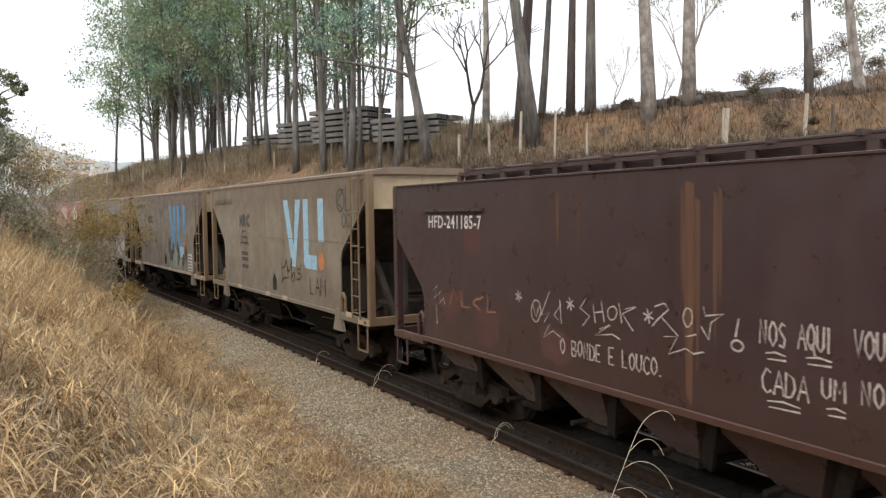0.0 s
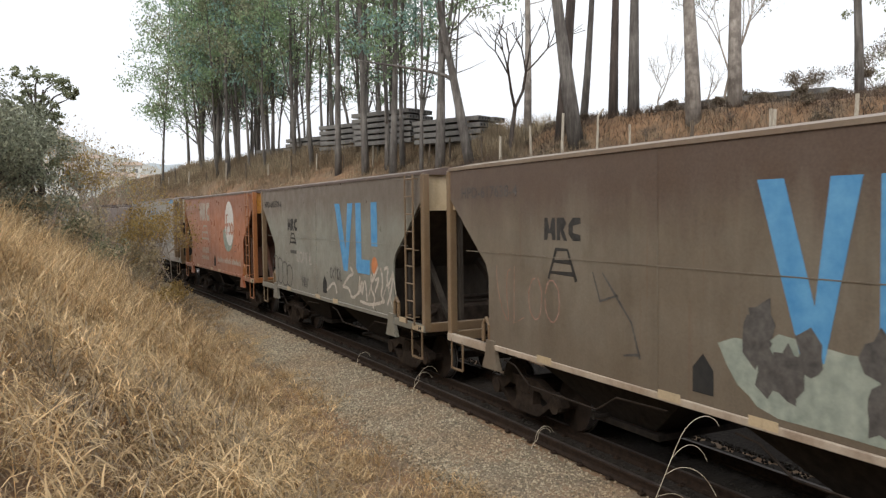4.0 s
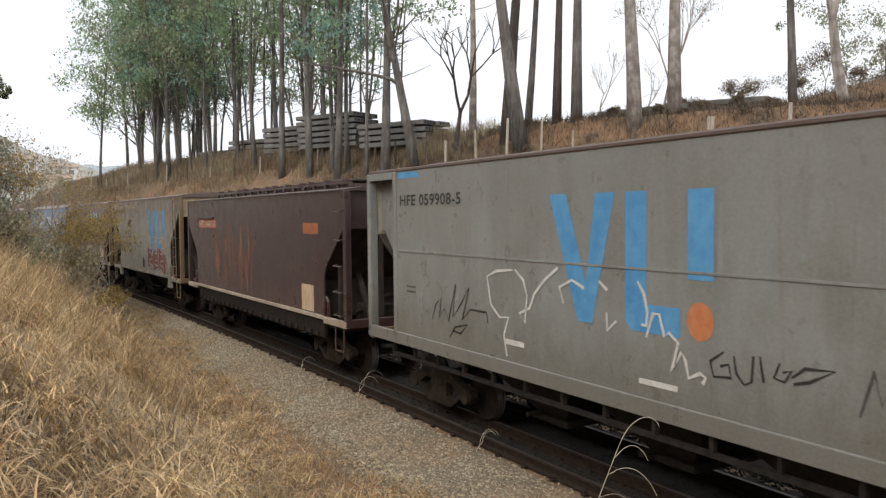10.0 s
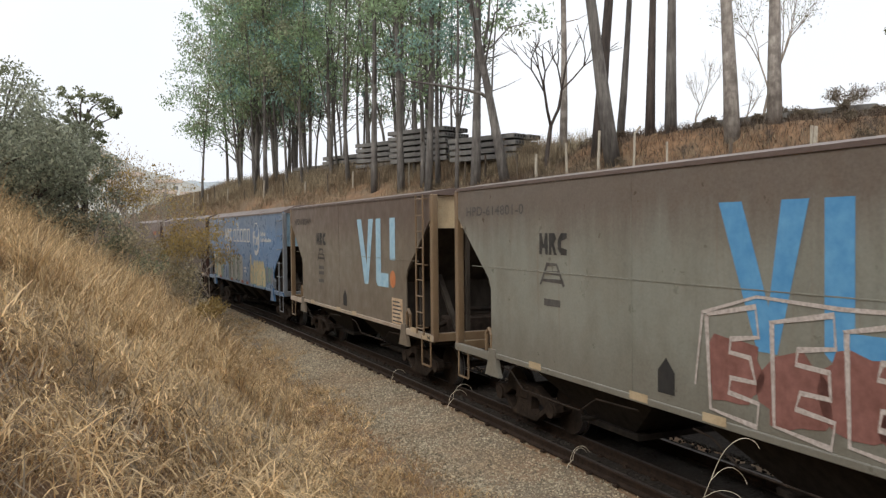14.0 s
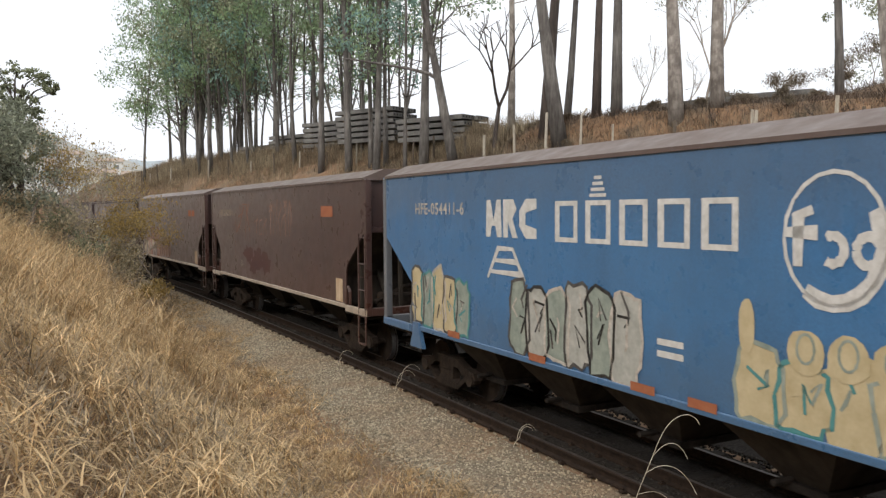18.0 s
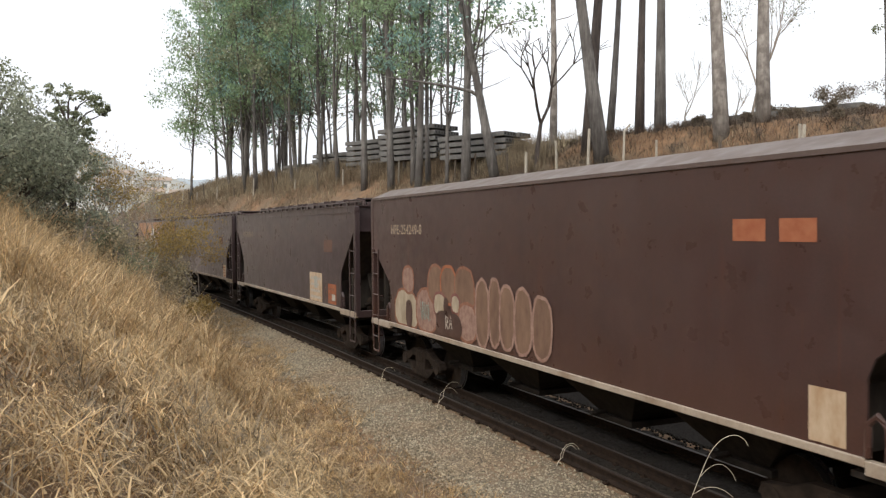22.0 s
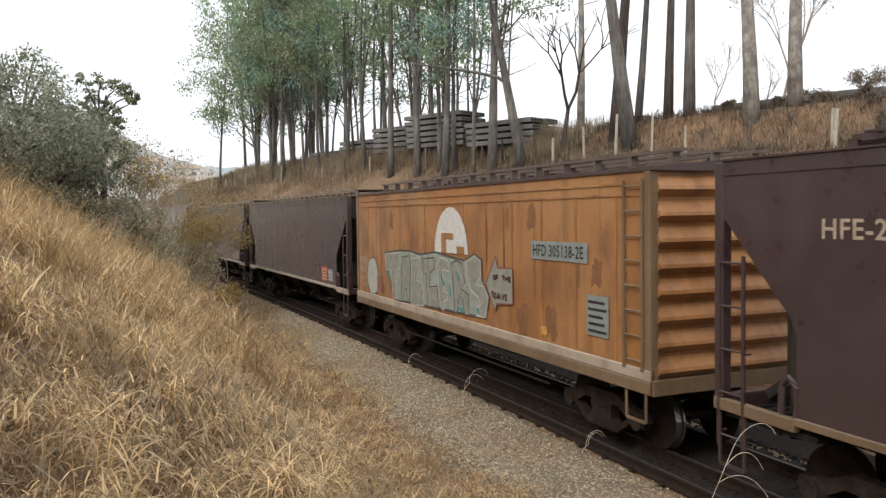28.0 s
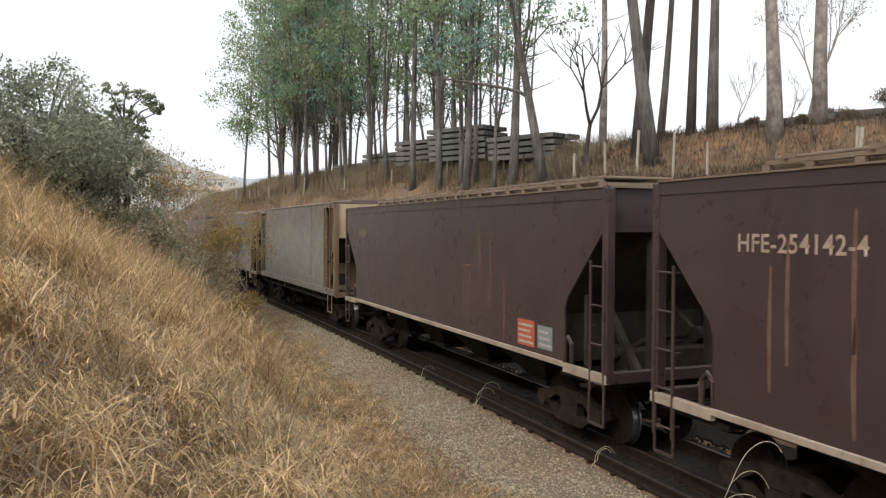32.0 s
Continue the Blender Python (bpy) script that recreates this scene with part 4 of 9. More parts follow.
def runs(w, L, seed, n, mat, zs=(1.3, 3.4), us=(1.5, 10), width=0.05):
    """Long rust runs down the side."""
    rng = random.Random(seed)
    for k in range(n):
        u = rng.uniform(*us)
        z1 = rng.uniform(zs[0] + 0.6, zs[1])
        z0 = z1 - rng.uniform(0.3, 1.3)
        strokes(w, "rust_run", [[(u, z1), (u + rng.uniform(-0.02, 0.02), (z0 + z1) / 2), (u, max(zs[0], z0))]], mat, L, width, lift=0.003)


def make_train():
    # maroon hopper with chalked writing
    L = length(0)
    w = hopper_wagon("dark maroon hopper wagon with chalked writing on its side", L, MAROON, MAROON, MAROON, ROOF_DARK, RUSTY, 3.62, (1.1, 2.75, 1.9, 1.12), 0.04, "C", 0)
    fitted(w, "number", "HFD-241185-7", 10.95, 9.33, 2.92, 3.12, WHITE, L)
    bm = bmesh.new()
    box(bm, SHEET - 0.05, SHEET, -L / 2 + 9.25, -L / 2 + 11.05, 3.18, 3.22)
    part("number_rail", bm, MAROON, w)
    handwriting(w, "chalk_writing", "O BONDE E LOUCO.", 7.48, 5.66, 1.43, 1.62, CHALK, L, 0.02, 1)
    handwriting(w, "chalk_writing", "NOS", 4.48, 4.17, 1.95, 2.17, CHALK, L, 0.02, 2)
    handwriting(w, "chalk_writing", "AQUI", 4.08, 3.70, 1.97, 2.19, CHALK, L, 0.02, 3)
    handwriting(w, "chalk_writing", "VOU", 3.55, 3.26, 1.99, 2.21, CHALK, L, 0.02, 4)
    handwriting(w, "chalk_writing", "CADA", 4.45, 3.95, 1.52, 1.74, CHALK, L, 0.02, 5)
    handwriting(w, "chalk_writing", "UM", 3.84, 3.61, 1.58, 1.76, CHALK, L, 0.02, 6)
    handwriting(w, "chalk_writing", "NO", 3.48, 3.27, 1.60, 1.80, CHALK, L, 0.02, 7)
    for u0, u1, z in ((4.42, 4.2, 1.88), (4.0, 3.75, 1.90), (4.4, 4.05, 1.45), (3.8, 3.62, 1.50)):
        strokes(w, "chalk_tag", [[(u0, z), ((u0 + u1) / 2, z + 0.02), (u1, z)], [(u0 - 0.02, z - 0.05), (u1, z - 0.04)]], CHALK, L, 0.016)
    rng = random.Random(3)
    for line in [[(7.89, 1.9), (7.92, 1.82), (7.97, 1.76), (8.03, 1.75), (8.09, 1.8), (8.11, 1.88), (8.08, 1.97), (8.03, 2.03), (7.96, 2.03), (7.91, 1.99), (7.89, 1.9)], [(8.07, 1.97), (8, 1.81), (7.91, 2)], [(7.7, 2.17), (7.89, 1.85), (7.7, 1.91), (7.82, 1.77)], [(7.46, 2.03), (7.61, 1.88), (7.46, 1.79), (7.49, 2.08)], [(6.97, 2.15), (7.09, 2.02), (6.91, 1.94), (7.05, 1.81)], [(6.85, 2.09), (6.81, 1.88)], [(6.84, 1.99), (6.68, 2.02)], [(6.7, 2.14), (6.65, 1.9)], [(6.43, 2.03), (6.45, 1.98), (6.49, 1.95), (6.54, 1.94), (6.58, 1.97), (6.59, 2.01), (6.58, 2.06), (6.53, 2.09), (6.48, 2.1), (6.44, 2.07), (6.43, 2.03)], [(6.4, 2.15), (6.35, 1.92)], [(6.29, 2.09), (6.12, 2.13), (6.34, 2.03), (6.17, 1.86)], [(5.84, 2.16), (5.69, 2.21), (5.63, 2.15), (5.79, 2.03), (5.87, 1.95)], [(5.73, 2.06), (5.49, 1.89), (5.7, 1.86)], [(5.3, 2.1), (5.31, 2.05), (5.34, 2.01), (5.38, 2), (5.41, 2.04), (5.43, 2.09), (5.41, 2.15), (5.38, 2.19), (5.34, 2.19), (5.31, 2.16), (5.3, 2.1)], [(5.16, 2.23), (5.13, 2.14), (4.9, 2.18), (5.06, 2.08), (5.09, 1.91), (5.19, 2.03)], [(7.7, 1.76), (7.84, 1.57), (7.64, 1.68), (7.48, 1.62)], [(6.74, 1.81), (6.55, 1.88), (6.82, 1.73), (6.51, 1.78), (6.38, 1.74)], [(5.51, 1.88), (5.63, 1.69), (5.39, 1.78), (5.29, 1.74), (5.15, 1.78)], [(5.39, 1.9), (5.25, 1.94)], [(10.87, 1.91), (10.69, 2.03), (10.8, 1.81), (10.56, 1.94), (10.66, 1.72), (10.48, 1.84), (10.45, 1.74)], [(10.73, 1.72), (10.71, 1.41)]]:
        strokes(w, "chalk_tag", [line], CHALK, L, 0.015)
    for u in (8.4, 7.28, 5.93):
        strokes(w, "chalk_tag", [[(u + 0.08 * math.cos(a), 2.05 + 0.08 * math.sin(a)), (u - 0.08 * math.cos(a), 2.05 - 0.08 * math.sin(a))] for a in (0.3, 1.35, 2.4)], CHALK, L, 0.02)
    strokes(w, "chalk_tag", [[(4.72, 2.16), (4.76, 1.98)], oval_line(4.74, 1.9, 0.07, 0.05)], CHALK, L, 0.02)
    strokes(w, "red_tag", scribble(rng, 8.9, 10.3, 1.75, 2.0, 4), CHALK_RED, L, 0.03)
    for u0, u1, z0, z1, m in ((5.28, 5.42, 1.2, 3.47, RUST_BAND), (5.20, 5.28, 1.5, 3.3, RUST_THIN), (5.42, 5.47, 1.9, 3.4, RUST_THIN), (4.92, 4.98, 2.1, 3.4, RUST_THIN), (4.98, 5.04, 1.7, 3.35, RUST_BAND), (7.5, 7.56, 2.6, 3.4, RUST_THIN), (7.1, 7.14, 2.4, 3.4, RUST_THIN)):
        decal(w, "rust_run", [(u0 + 0.03, z0), (u1 - 0.03, z0 + 0.1), (u1, (z0 + z1) / 2), (u1 - 0.01, z1), (u0, z1 - 0.04), (u0, (z0 + z1) / 2)], m, L, lift=0.002)
    for u, z, q in ((9.6, 2.75, 0.24), (10.3, 1.75, 0.3), (9.2, 1.5, 0.35), (7.6, 1.5, 0.3)):
        decal(w, "red_stain", blob(rng, u, z, q, q * 0.7, 16, 0.25), RED_STAIN, L, lift=0.0015)
    for k in range(7):
        hopper_bay(w, -4.6 + k * 1.5, 0.72, 1.15, 0.42, RUSTY, 1.30)
        bm = bmesh.new()
        beam(bm, (SHEET + 0.12, -4.0 + k * 1.5, 1.1), (SHEET + 0.35, -3.7 + k * 1.5, 0.5), 0.16, 0.05, (1, 0, 0))
        part("bay_rib", bm, STEEL_DARK, w)
    step_iron(w, L, L - 0.5, L - 0.12, 0.6, 1.05, MAROON)
    TRAIN.append(w)

    # beige hopper
    L = length(1)
    w = hopper_wagon("dusty beige hopper wagon with pale blue mark and black tags", L, BEIGE, CREAM, TAN, ROOF_TAN, BEIGE, 3.92, A_CUT, 0.10, "A", 1)
    fittings_a(w, L, TAN, 1)
    logo_bars(w, L, 2.28, 1.95, 3.48, SKY_BLUE, ORANGE_DOT)
    fitted(w, "number", "HPD-603411-0", 11.05, 9.3, 3.42, 3.6, FADED_BLACK, L)
    owner(w, L, 8.55, 7.6, 2.82, 3.15, FADED_BLACK)
    track_mark(w, L, 8.5, 7.75, 2.3, 2.7, FADED_BLACK)
    for z in (2.05, 1.9, 1.7):
        decal(w, "owner_line", rect(7.8, 8.4, z, z + 0.1), FADED_BLACK, L)
    rng = random.Random(5)
    strokes(w, "black_tag", [[(5.11, 1.99), (5.01, 1.86), (4.82, 1.92), (4.69, 2.09), (4.77, 1.95)], [(5.06, 1.85), (5.02, 1.68), (5, 1.51)], [(5.1, 1.53), (4.88, 1.64), (4.67, 1.66)], [(4.69, 2.09), (4.63, 1.87), (4.59, 1.64)], [(4.63, 1.87), (4.53, 1.8), (4.45, 1.89), (4.3, 2.15)], [(4.3, 2.15), (4.34, 1.91), (4.35, 1.58)], [(4.35, 1.66), (4.22, 1.81), (4.14, 1.8), (4.17, 1.65), (4.27, 1.58)], [(3.71, 2.01), (3.76, 1.88), (3.92, 1.93), (3.99, 1.88), (3.92, 1.81), (3.74, 1.81), (3.7, 1.74), (3.83, 1.66), (4.01, 1.68)]], BLACK, L, 0.036)
    handwriting(w, "black_tag", "LAM", 3.15, 2.2, 1.42, 1.78, BLACK, L, 0.036, 8)
    strokes(w, "black_tag", scribble(rng, 0.78, 1.5, 3.2, 3.7, 2), FADED_BLACK, L, 0.045)
    strokes(w, "black_tag", [oval_line(1.35, 3.42, 0.2, 0.22)] + scribble(rng, 0.85, 1.3, 2.85, 3.2, 2), FADED_BLACK, L, 0.04)
    TRAIN.append(w)

    # brown-grey hopper with a white placard
    L = length(2)
    w = hopper_wagon("brownish grey hopper wagon with blue mark and white placard", L, OLIVE, CREAM, TAN, ROOF_TAN, WHITE_SILL, 3.92, A_CUT, 0.10, "A", 2)
    fittings_a(w, L, TAN, 2)
    logo_bars(w, L, 2.45, 1.85, 3.48, MID_BLUE, ORANGE_DOT, 0.95)
    owner(w, L, 8.6, 7.75, 2.82, 3.12, BLACK)
    track_mark(w, L, 8.5, 7.85, 2.3, 2.7, BLACK)
    fitted(w, "number", "HPD-617638-4", 11.05, 9.3, 3.42, 3.6, FADED_BLACK, L)
    rng = random.Random(8)
    for u0, u1, z1 in ((5.3, 4.7, 2.15), (4.6, 3.9, 2.3), (3.6, 3.4, 2.1), (3.2, 2.4, 2.05)):
        for q in range(3):
            decal(w, "black_smear", blob(rng, rng.uniform(u1, u0), rng.uniform(1.5, z1), 0.16, 0.22, 12, 0.3, 0.9), FADED_BLACK, L, lift=0.006 + 0.0005 * q)
    decal(w, "grey_smear", blob(rng, 3.9, 1.65, 1.3, 0.36, 20, 0.2), TEAL_GREY, L, lift=0.003)
    decal(w, "pale_fill", blob(rng, 3.0, 1.85, 0.3, 0.2, 14, 0.12), SKY_BLUE, L, lift=0.005)
    strokes(w, "black_tag", [[(7.3, 2.45), (7.05, 2.2), (6.75, 1.9), (6.6, 1.5)], [(7.5, 2.45), (7.35, 2.1), (7.0, 2.2)], [(6.9, 1.5), (6.6, 1.55)]], FADED_BLACK, L, 0.03)
    strokes(w, "white_scrawl", scribble(rng, 8.2, 9.9, 1.6, 2.4, 4), CHALK_PINK, L, 0.02)
    notice(w, L, 2.2, 1.62, 1.24, 1.82, WHITE, FADED_BLACK, 5)
    TRAIN.append(w)

    # grey hopper with white and black graffiti
    L = length(3)
    w = hopper_wagon("weathered grey hopper wagon with blue mark and white scrawls", L, GREY, CREAM, TAN, ROOF_DUST, GREY, 3.92, A_CUT, 0.10, "A", 3)
    fittings_a(w, L, TAN, 3)
    logo_bars(w, L, 2.23, 1.92, 3.43, MID_BLUE, ORANGE_DOT)
    fitted(w, "number", "HPD-645578-6", 11.05, 9.27, 3.40, 3.58, BLACK, L)
    owner(w, L, 8.68, 7.80, 2.76, 3.08, BLACK)
    track_mark(w, L, 8.52, 7.91, 2.38, 2.68, BLACK)
    decal(w, "owner_line", rect(7.9, 8.45, 2.15, 2.24), FADED_BLACK, L)
    rng = random.Random(11)
    for k in range(4):
        u = 9.95 - 0.45 * k
        strokes(w, "black_tag", [blob(rng, u, 1.62 - 0.03 * k, 0.28, 0.40 - 0.04 * k, 14, 0.1, 0.8)], FADED_BLACK, L, 0.035)
    handwriting(w, "black_tag", "'MOU'", 7.55, 6.78, 1.32, 1.56, FADED_BLACK, L, 0.035, 9)
    strokes(w, "black_tag", scribble(rng, 4.35, 5.2, 1.66, 1.98, 5), FADED_BLACK, L, 0.03)
    strokes(w, "white_scrawl", scribble(rng, 6.5, 7.9, 1.92, 2.25, 5), CHALK, L, 0.035)
    strokes(w, "white_scrawl", [rounded(line) for line in [[(5.45, 1.38), (4.89, 1.65), (4.74, 1.36)], [(4.33, 1.55), (3.91, 1.83), (3.6, 1.87), (3.82, 2.02)], [(4.33, 1.55), (3.92, 1.55), (3.74, 1.29), (3.09, 1.62)], [(3.24, 1.86), (3.37, 1.36), (3.09, 1.88), (3.17, 1.34), (2.94, 1.9), (2.84, 1.35)], [(2.58, 1.95), (2.62, 1.69), (2.19, 2.12)], [(2.52, 1.23), (2.39, 1.48), (2.62, 1.61), (2.55, 1.85)], [(2.38, 1.82), (2.13, 1.91), (2.39, 1.58)], [(2.07, 2.11), (1.95, 1.79), (2.1, 1.53), (1.89, 1.43)], [(1.89, 2.08), (1.66, 2.15), (1.77, 1.87), (1.64, 1.71)], [(1.75, 1.39), (1.58, 1.58), (1.39, 2.1), (1.66, 1.79)], [(3.25, 1.32), (2.66, 1.28), (1.89, 1.43)]]], BONE, L, 0.06)
    strokes(w, "white_scrawl", [[(u - 0.25, z + 0.06) for u, z in line] for line in [[(3.0, 1.4), (2.7, 1.9)], [(2.3, 1.35), (2.0, 1.75), (1.75, 1.3)], [(1.55, 1.5), (1.7, 2.0)]]], BONE, L, 0.04)
    TRAIN.append(w)

    # orange hopper
    L = length(4)
    w = hopper_wagon("faded orange hopper wagon with a white oval mark", L, ORANGE, YELLOW, ORANGE_POST, ROOF_DUST, ORANGE, 3.92, A_CUT, 0.10, "A", 4, inner_mat=paint("dark_orange_brown", (0.085, 0.032, 0.018), wear=0.4))
    fittings_a(w, L, ORANGE_POST, 4)
    decal(w, "logo_shade", oval_line(3.45, 2.62, 0.78, 0.72, 9, 20) + [(3.45, 2.9)], TEAL_GREY, L, lift=0.003)
    decal(w, "logo_oval", oval_line(3.23, 2.9, 0.62, 0.78)[:-1], WHITE, L)
    strokes(w, "logo_bar", [[(3.4, 3.2), (3.62, 3.2), (3.62, 2.5)], [(3.8, 2.85), (3.4, 2.85)]], ORANGE, L, 0.12, lift=0.007)
    strokes(w, "logo_bar", [oval_line(3.22, 2.72, 0.14, 0.17, 3, 17)], ORANGE, L, 0.10, lift=0.007)
    strokes(w, "logo_bar", [oval_line(2.86, 2.72, 0.14, 0.17)], ORANGE, L, 0.10, lift=0.007)
    owner(w, L, 8.17, 6.43, 2.99, 3.68, BONE)
    track_mark(w, L, 7.93, 6.51, 2.15, 2.78, BONE, 0.08)
    for k in range(6):
        decal(w, "owner_line", rect(6.68 + k * 0.19, 6.82 + k * 0.19, 1.73, 1.95), BONE, L)
    for k in range(9):
        decal(w, "owner_line", rect(6.64 + k * 0.14, 6.74 + k * 0.14, 1.47, 1.60 + 0.04 * (k % 2)), BONE, L)
    for k in range(22):
        if k not in (8, 15):
            decal(w, "operator_line", rect(1.78 + k * 0.155, 1.89 + k * 0.155, 1.48, 1.62 + 0.06 * (k % 3 == 0)), BONE, L)
    fitted(w, "number", "HPD-305111-1", 10.85, 9.1, 3.40, 3.58, BONE, L)
    for u, z in ((2.3, 1.95), (6.3, 1.75), (8.5, 1.85)):
        strokes(w, "hatch_plate", [rect(u, u + 0.3, z, z + 0.2) + [(u, z)]], MAROON, L, 0.02)
    TRAIN.append(w)

    # pale grey smooth-sided hopper
    TRAIN.append(smooth_wagon(5))

    # maroon hopper with number rail
    L = length(6)
    w = hopper_wagon("dark maroon hopper wagon with rust runs and pale sill", L, MAROON, MAROON, MAROON, ROOF_DARK, WHITE_SILL, 3.72, C_CUT, 0.07, "C", 6)
    fitted(w, "number", "HFD-246471-3", 10.78, 9.08, 2.93, 3.12, BONE, L)
    decal(w, "number_ground", rect(8.98, 10.88, 2.90, 3.15), PATCH_ORANGE, L, lift=0.003)
    bm = bmesh.new()
    box(bm, SHEET - 0.05, SHEET, -L / 2 + 9.2, -L / 2 + 11.3, 3.18, 3.22)
    part("number_rail", bm, MAROON, w)
    decal(w, "primer_patch", rect(1.37, 1.78, 2.85, 3.08), PATCH_ORANGE, L)
    decal(w, "primer_patch", rect(1.80, 2.22, 2.85, 3.08), PATCH_ORANGE, L)
    decal(w, "notice_patch", rect(1.66, 2.35, 1.23, 1.78), PATCH_TAN, L)
    rng = random.Random(21)
    runs(w, L, 22, 16, CHALK_RED, (1.3, 3.3), (5.5, 9.2), 0.07)
    strokes(w, "faded_tag", scribble(rng, 5.8, 8.8, 1.5, 2.4, 6), CHALK_RED, L, 0.04)
    grab_irons(w, L, 0.05, 0.42, (3.3, 2.75, 2.25, 1.75, 1.3), MAROON)
    for k in range(7):
        hopper_bay(w, -4.2 + k * 1.4, 0.65, 1.15, 0.5, STEEL_DARK, 1.05)
    bm = bmesh.new()
    box(bm, SHEET + 0.03, SHEET + 0.10, -L / 2 + 1.2, L / 2 - 1.2, 0.74, 1.10, 0.01)
    girder = part("girder", bm, STEEL_DARK, w)
    for k in range(24):
        bm = bmesh.new()
        yk = -L / 2 + 1.5 + k * (L - 3.0) / 23
        box(bm, SHEET - 0.02, SHEET + 0.03, yk - 0.04, yk + 0.04, 0.76, 0.86, 0.012)
        part("girder_bolt", bm, BOGIE, girder)
    step_iron(w, L, 0.1, 0.5, 0.6, 1.05, MAROON)
    TRAIN.append(w)

    # grey hopper with red and white graffiti
    L = length(7)
    w = hopper_wagon("weathered grey hopper wagon with red and white graffiti", L, GREY, CREAM, TAN, ROOF_DUST, GREY, 3.92, A_CUT, 0.10, "A", 7)
    fittings_a(w, L, TAN, 7)
    logo_bars(w, L, 2.17, 1.98, 3.47, MID_BLUE, ORANGE_DOT)
    fitted(w, "number", "HPD-614801-0", 11.0, 8.95, 3.44, 3.60, FADED_BLACK, L)
    owner(w, L, 8.48, 7.72, 2.84, 3.15, BLACK)
    track_mark(w, L, 8.45, 7.8, 2.4, 2.7, FADED_BLACK)
    decal(w, "owner_line", rect(7.9, 8.35, 2.1, 2.2), FADED_BLACK, L)
    rng = random.Random(31)
    for u, z in ((4.55, 1.75), (3.75, 1.65), (3.0, 1.75), (2.4, 1.6)):
        decal(w, "graffiti_fill", blob(rng, u, z, 0.42, 0.36, 18, 0.16, 0.8), CHALK_MAROON, L, lift=0.006)
    for u in (4.5, 3.6, 2.75):
        ring = [(u + 0.42, 2.28), (u - 0.30, 2.42), (u - 0.33, 2.12), (u + 0.08, 2.06), (u + 0.10, 1.92), (u - 0.24, 1.90), (u - 0.26, 1.66), (u + 0.08, 1.66), (u + 0.10, 1.50), (u - 0.34, 1.46), (u - 0.32, 1.22), (u + 0.36, 1.28), (u + 0.42, 2.28)]
        strokes(w, "graffiti_line", [[(p + rng.uniform(-0.03, 0.03), q) for p, q in ring]], CHALK, L, 0.05, lift=0.010)
    strokes(w, "graffiti_line", [[(5.1, 1.5), (4.98, 2.3), (4.2, 2.52), (3.2, 2.48), (2.2, 2.5)], [(2.2, 2.5), (2.12, 1.4)]], CHALK, L, 0.035, lift=0.010)
    strokes(w, "graffiti_line", scribble(rng, 1.4, 1.94, 1.35, 1.88, 3), CHALK, L, 0.035)
    TRAIN.append(w)

    # brown-beige hopper
    L = length(8)
    w = hopper_wagon("brownish beige hopper wagon with sky blue mark and rusty ends", L, OLIVE, CREAM, TAN, ROOF_DUST, WHITE_SILL, 3.92, A_CUT, 0.10, "A", 8)
    fittings_a(w, L, TAN, 8)
    logo_bars(w, L, 2.02, 1.95, 3.48, SKY_BLUE, ORANGE_DOT)
    fitted(w, "number", "HPD-618234-9", 10.62, 8.8, 3.40, 3.58, BLACK, L)
    owner(w, L, 8.2, 7.3, 2.82, 3.15, BLACK)
    track_mark(w, L, 8.1, 7.4, 2.38, 2.7, BLACK)
    for z in (2.15, 2.0, 1.78):
        decal(w, "owner_line", rect(7.5, 8.0, z, z + 0.09), FADED_BLACK, L)
    notice(w, L, 2.25, 1.62, 1.2, 1.75, PATCH_TAN, FADED_BLACK, 6)
    TRAIN.append(w)

    # blue hopper
    L = length(9)
    w = hopper_wagon("bright blue hopper wagon with white marks and cream graffiti", L, BLUE, PALE_BLUE, BLUE_POST, ROOF_DUST, BLUE, 3.84, (1.40, 2.72, 1.82, 1.16), 0.22, "S", 9)
    fitted(w, "number", "HFE-054411-6", 12.26, 10.49, 3.14, 3.34, BONE, L)
    owner(w, L, 9.80, 8.45, 2.82, 3.36, WHITE)
    track_mark(w, L, 9.75, 8.75, 2.22, 2.66, WHITE, 0.07)
    u = 8.02
    for k in range(5):
        for bar in (rect(u - 0.10, u, 2.8, 3.32), rect(u - 0.48, u - 0.40, 2.8, 3.32), rect(u - 0.40, u - 0.10, 2.8, 2.86), rect(u - 0.40, u - 0.10, 3.26, 3.32)):
            decal(w, "customer_mark", bar, WHITE, L)
        u -= 0.64
    for k in range(4):
        decal(w, "customer_mark", rect(6.98 + k * 0.03, 7.3 - k * 0.03, 3.36 + k * 0.07, 3.40 + k * 0.07), WHITE, L)
    strokes(w, "logo_oval", [oval_line(3.95, 2.95, 0.5, 0.57)], WHITE, L, 0.035)
    strokes(w, "logo_oval", [oval_line(3.95, 2.9, 0.46, 0.5, 8, 17)], WHITE, L, 0.14)
    strokes(w, "logo_bar", [[(4.15, 3.2), (4.3, 3.15), (4.3, 2.7)], [(4.45, 3.0), (4.1, 3.0)]], WHITE, L, 0.11, lift=0.008)
    strokes(w, "logo_bar", [oval_line(3.95, 2.86, 0.11, 0.12, 3, 17), oval_line(3.62, 2.86, 0.11, 0.12)], WHITE, L, 0.08, lift=0.008)
    for k in range(8):
        decal(w, "operator_line", rect(2.5 + k * 0.093, 2.57 + k * 0.093, 3.05, 3.15 + 0.05 * (k % 3 == 1)), WHITE, L)
    for k in range(16):
        decal(w, "operator_line", rect(1.7 + k * 0.096, 1.77 + k * 0.096, 2.84, 2.93 + 0.05 * (k % 4 == 3)), WHITE, L)
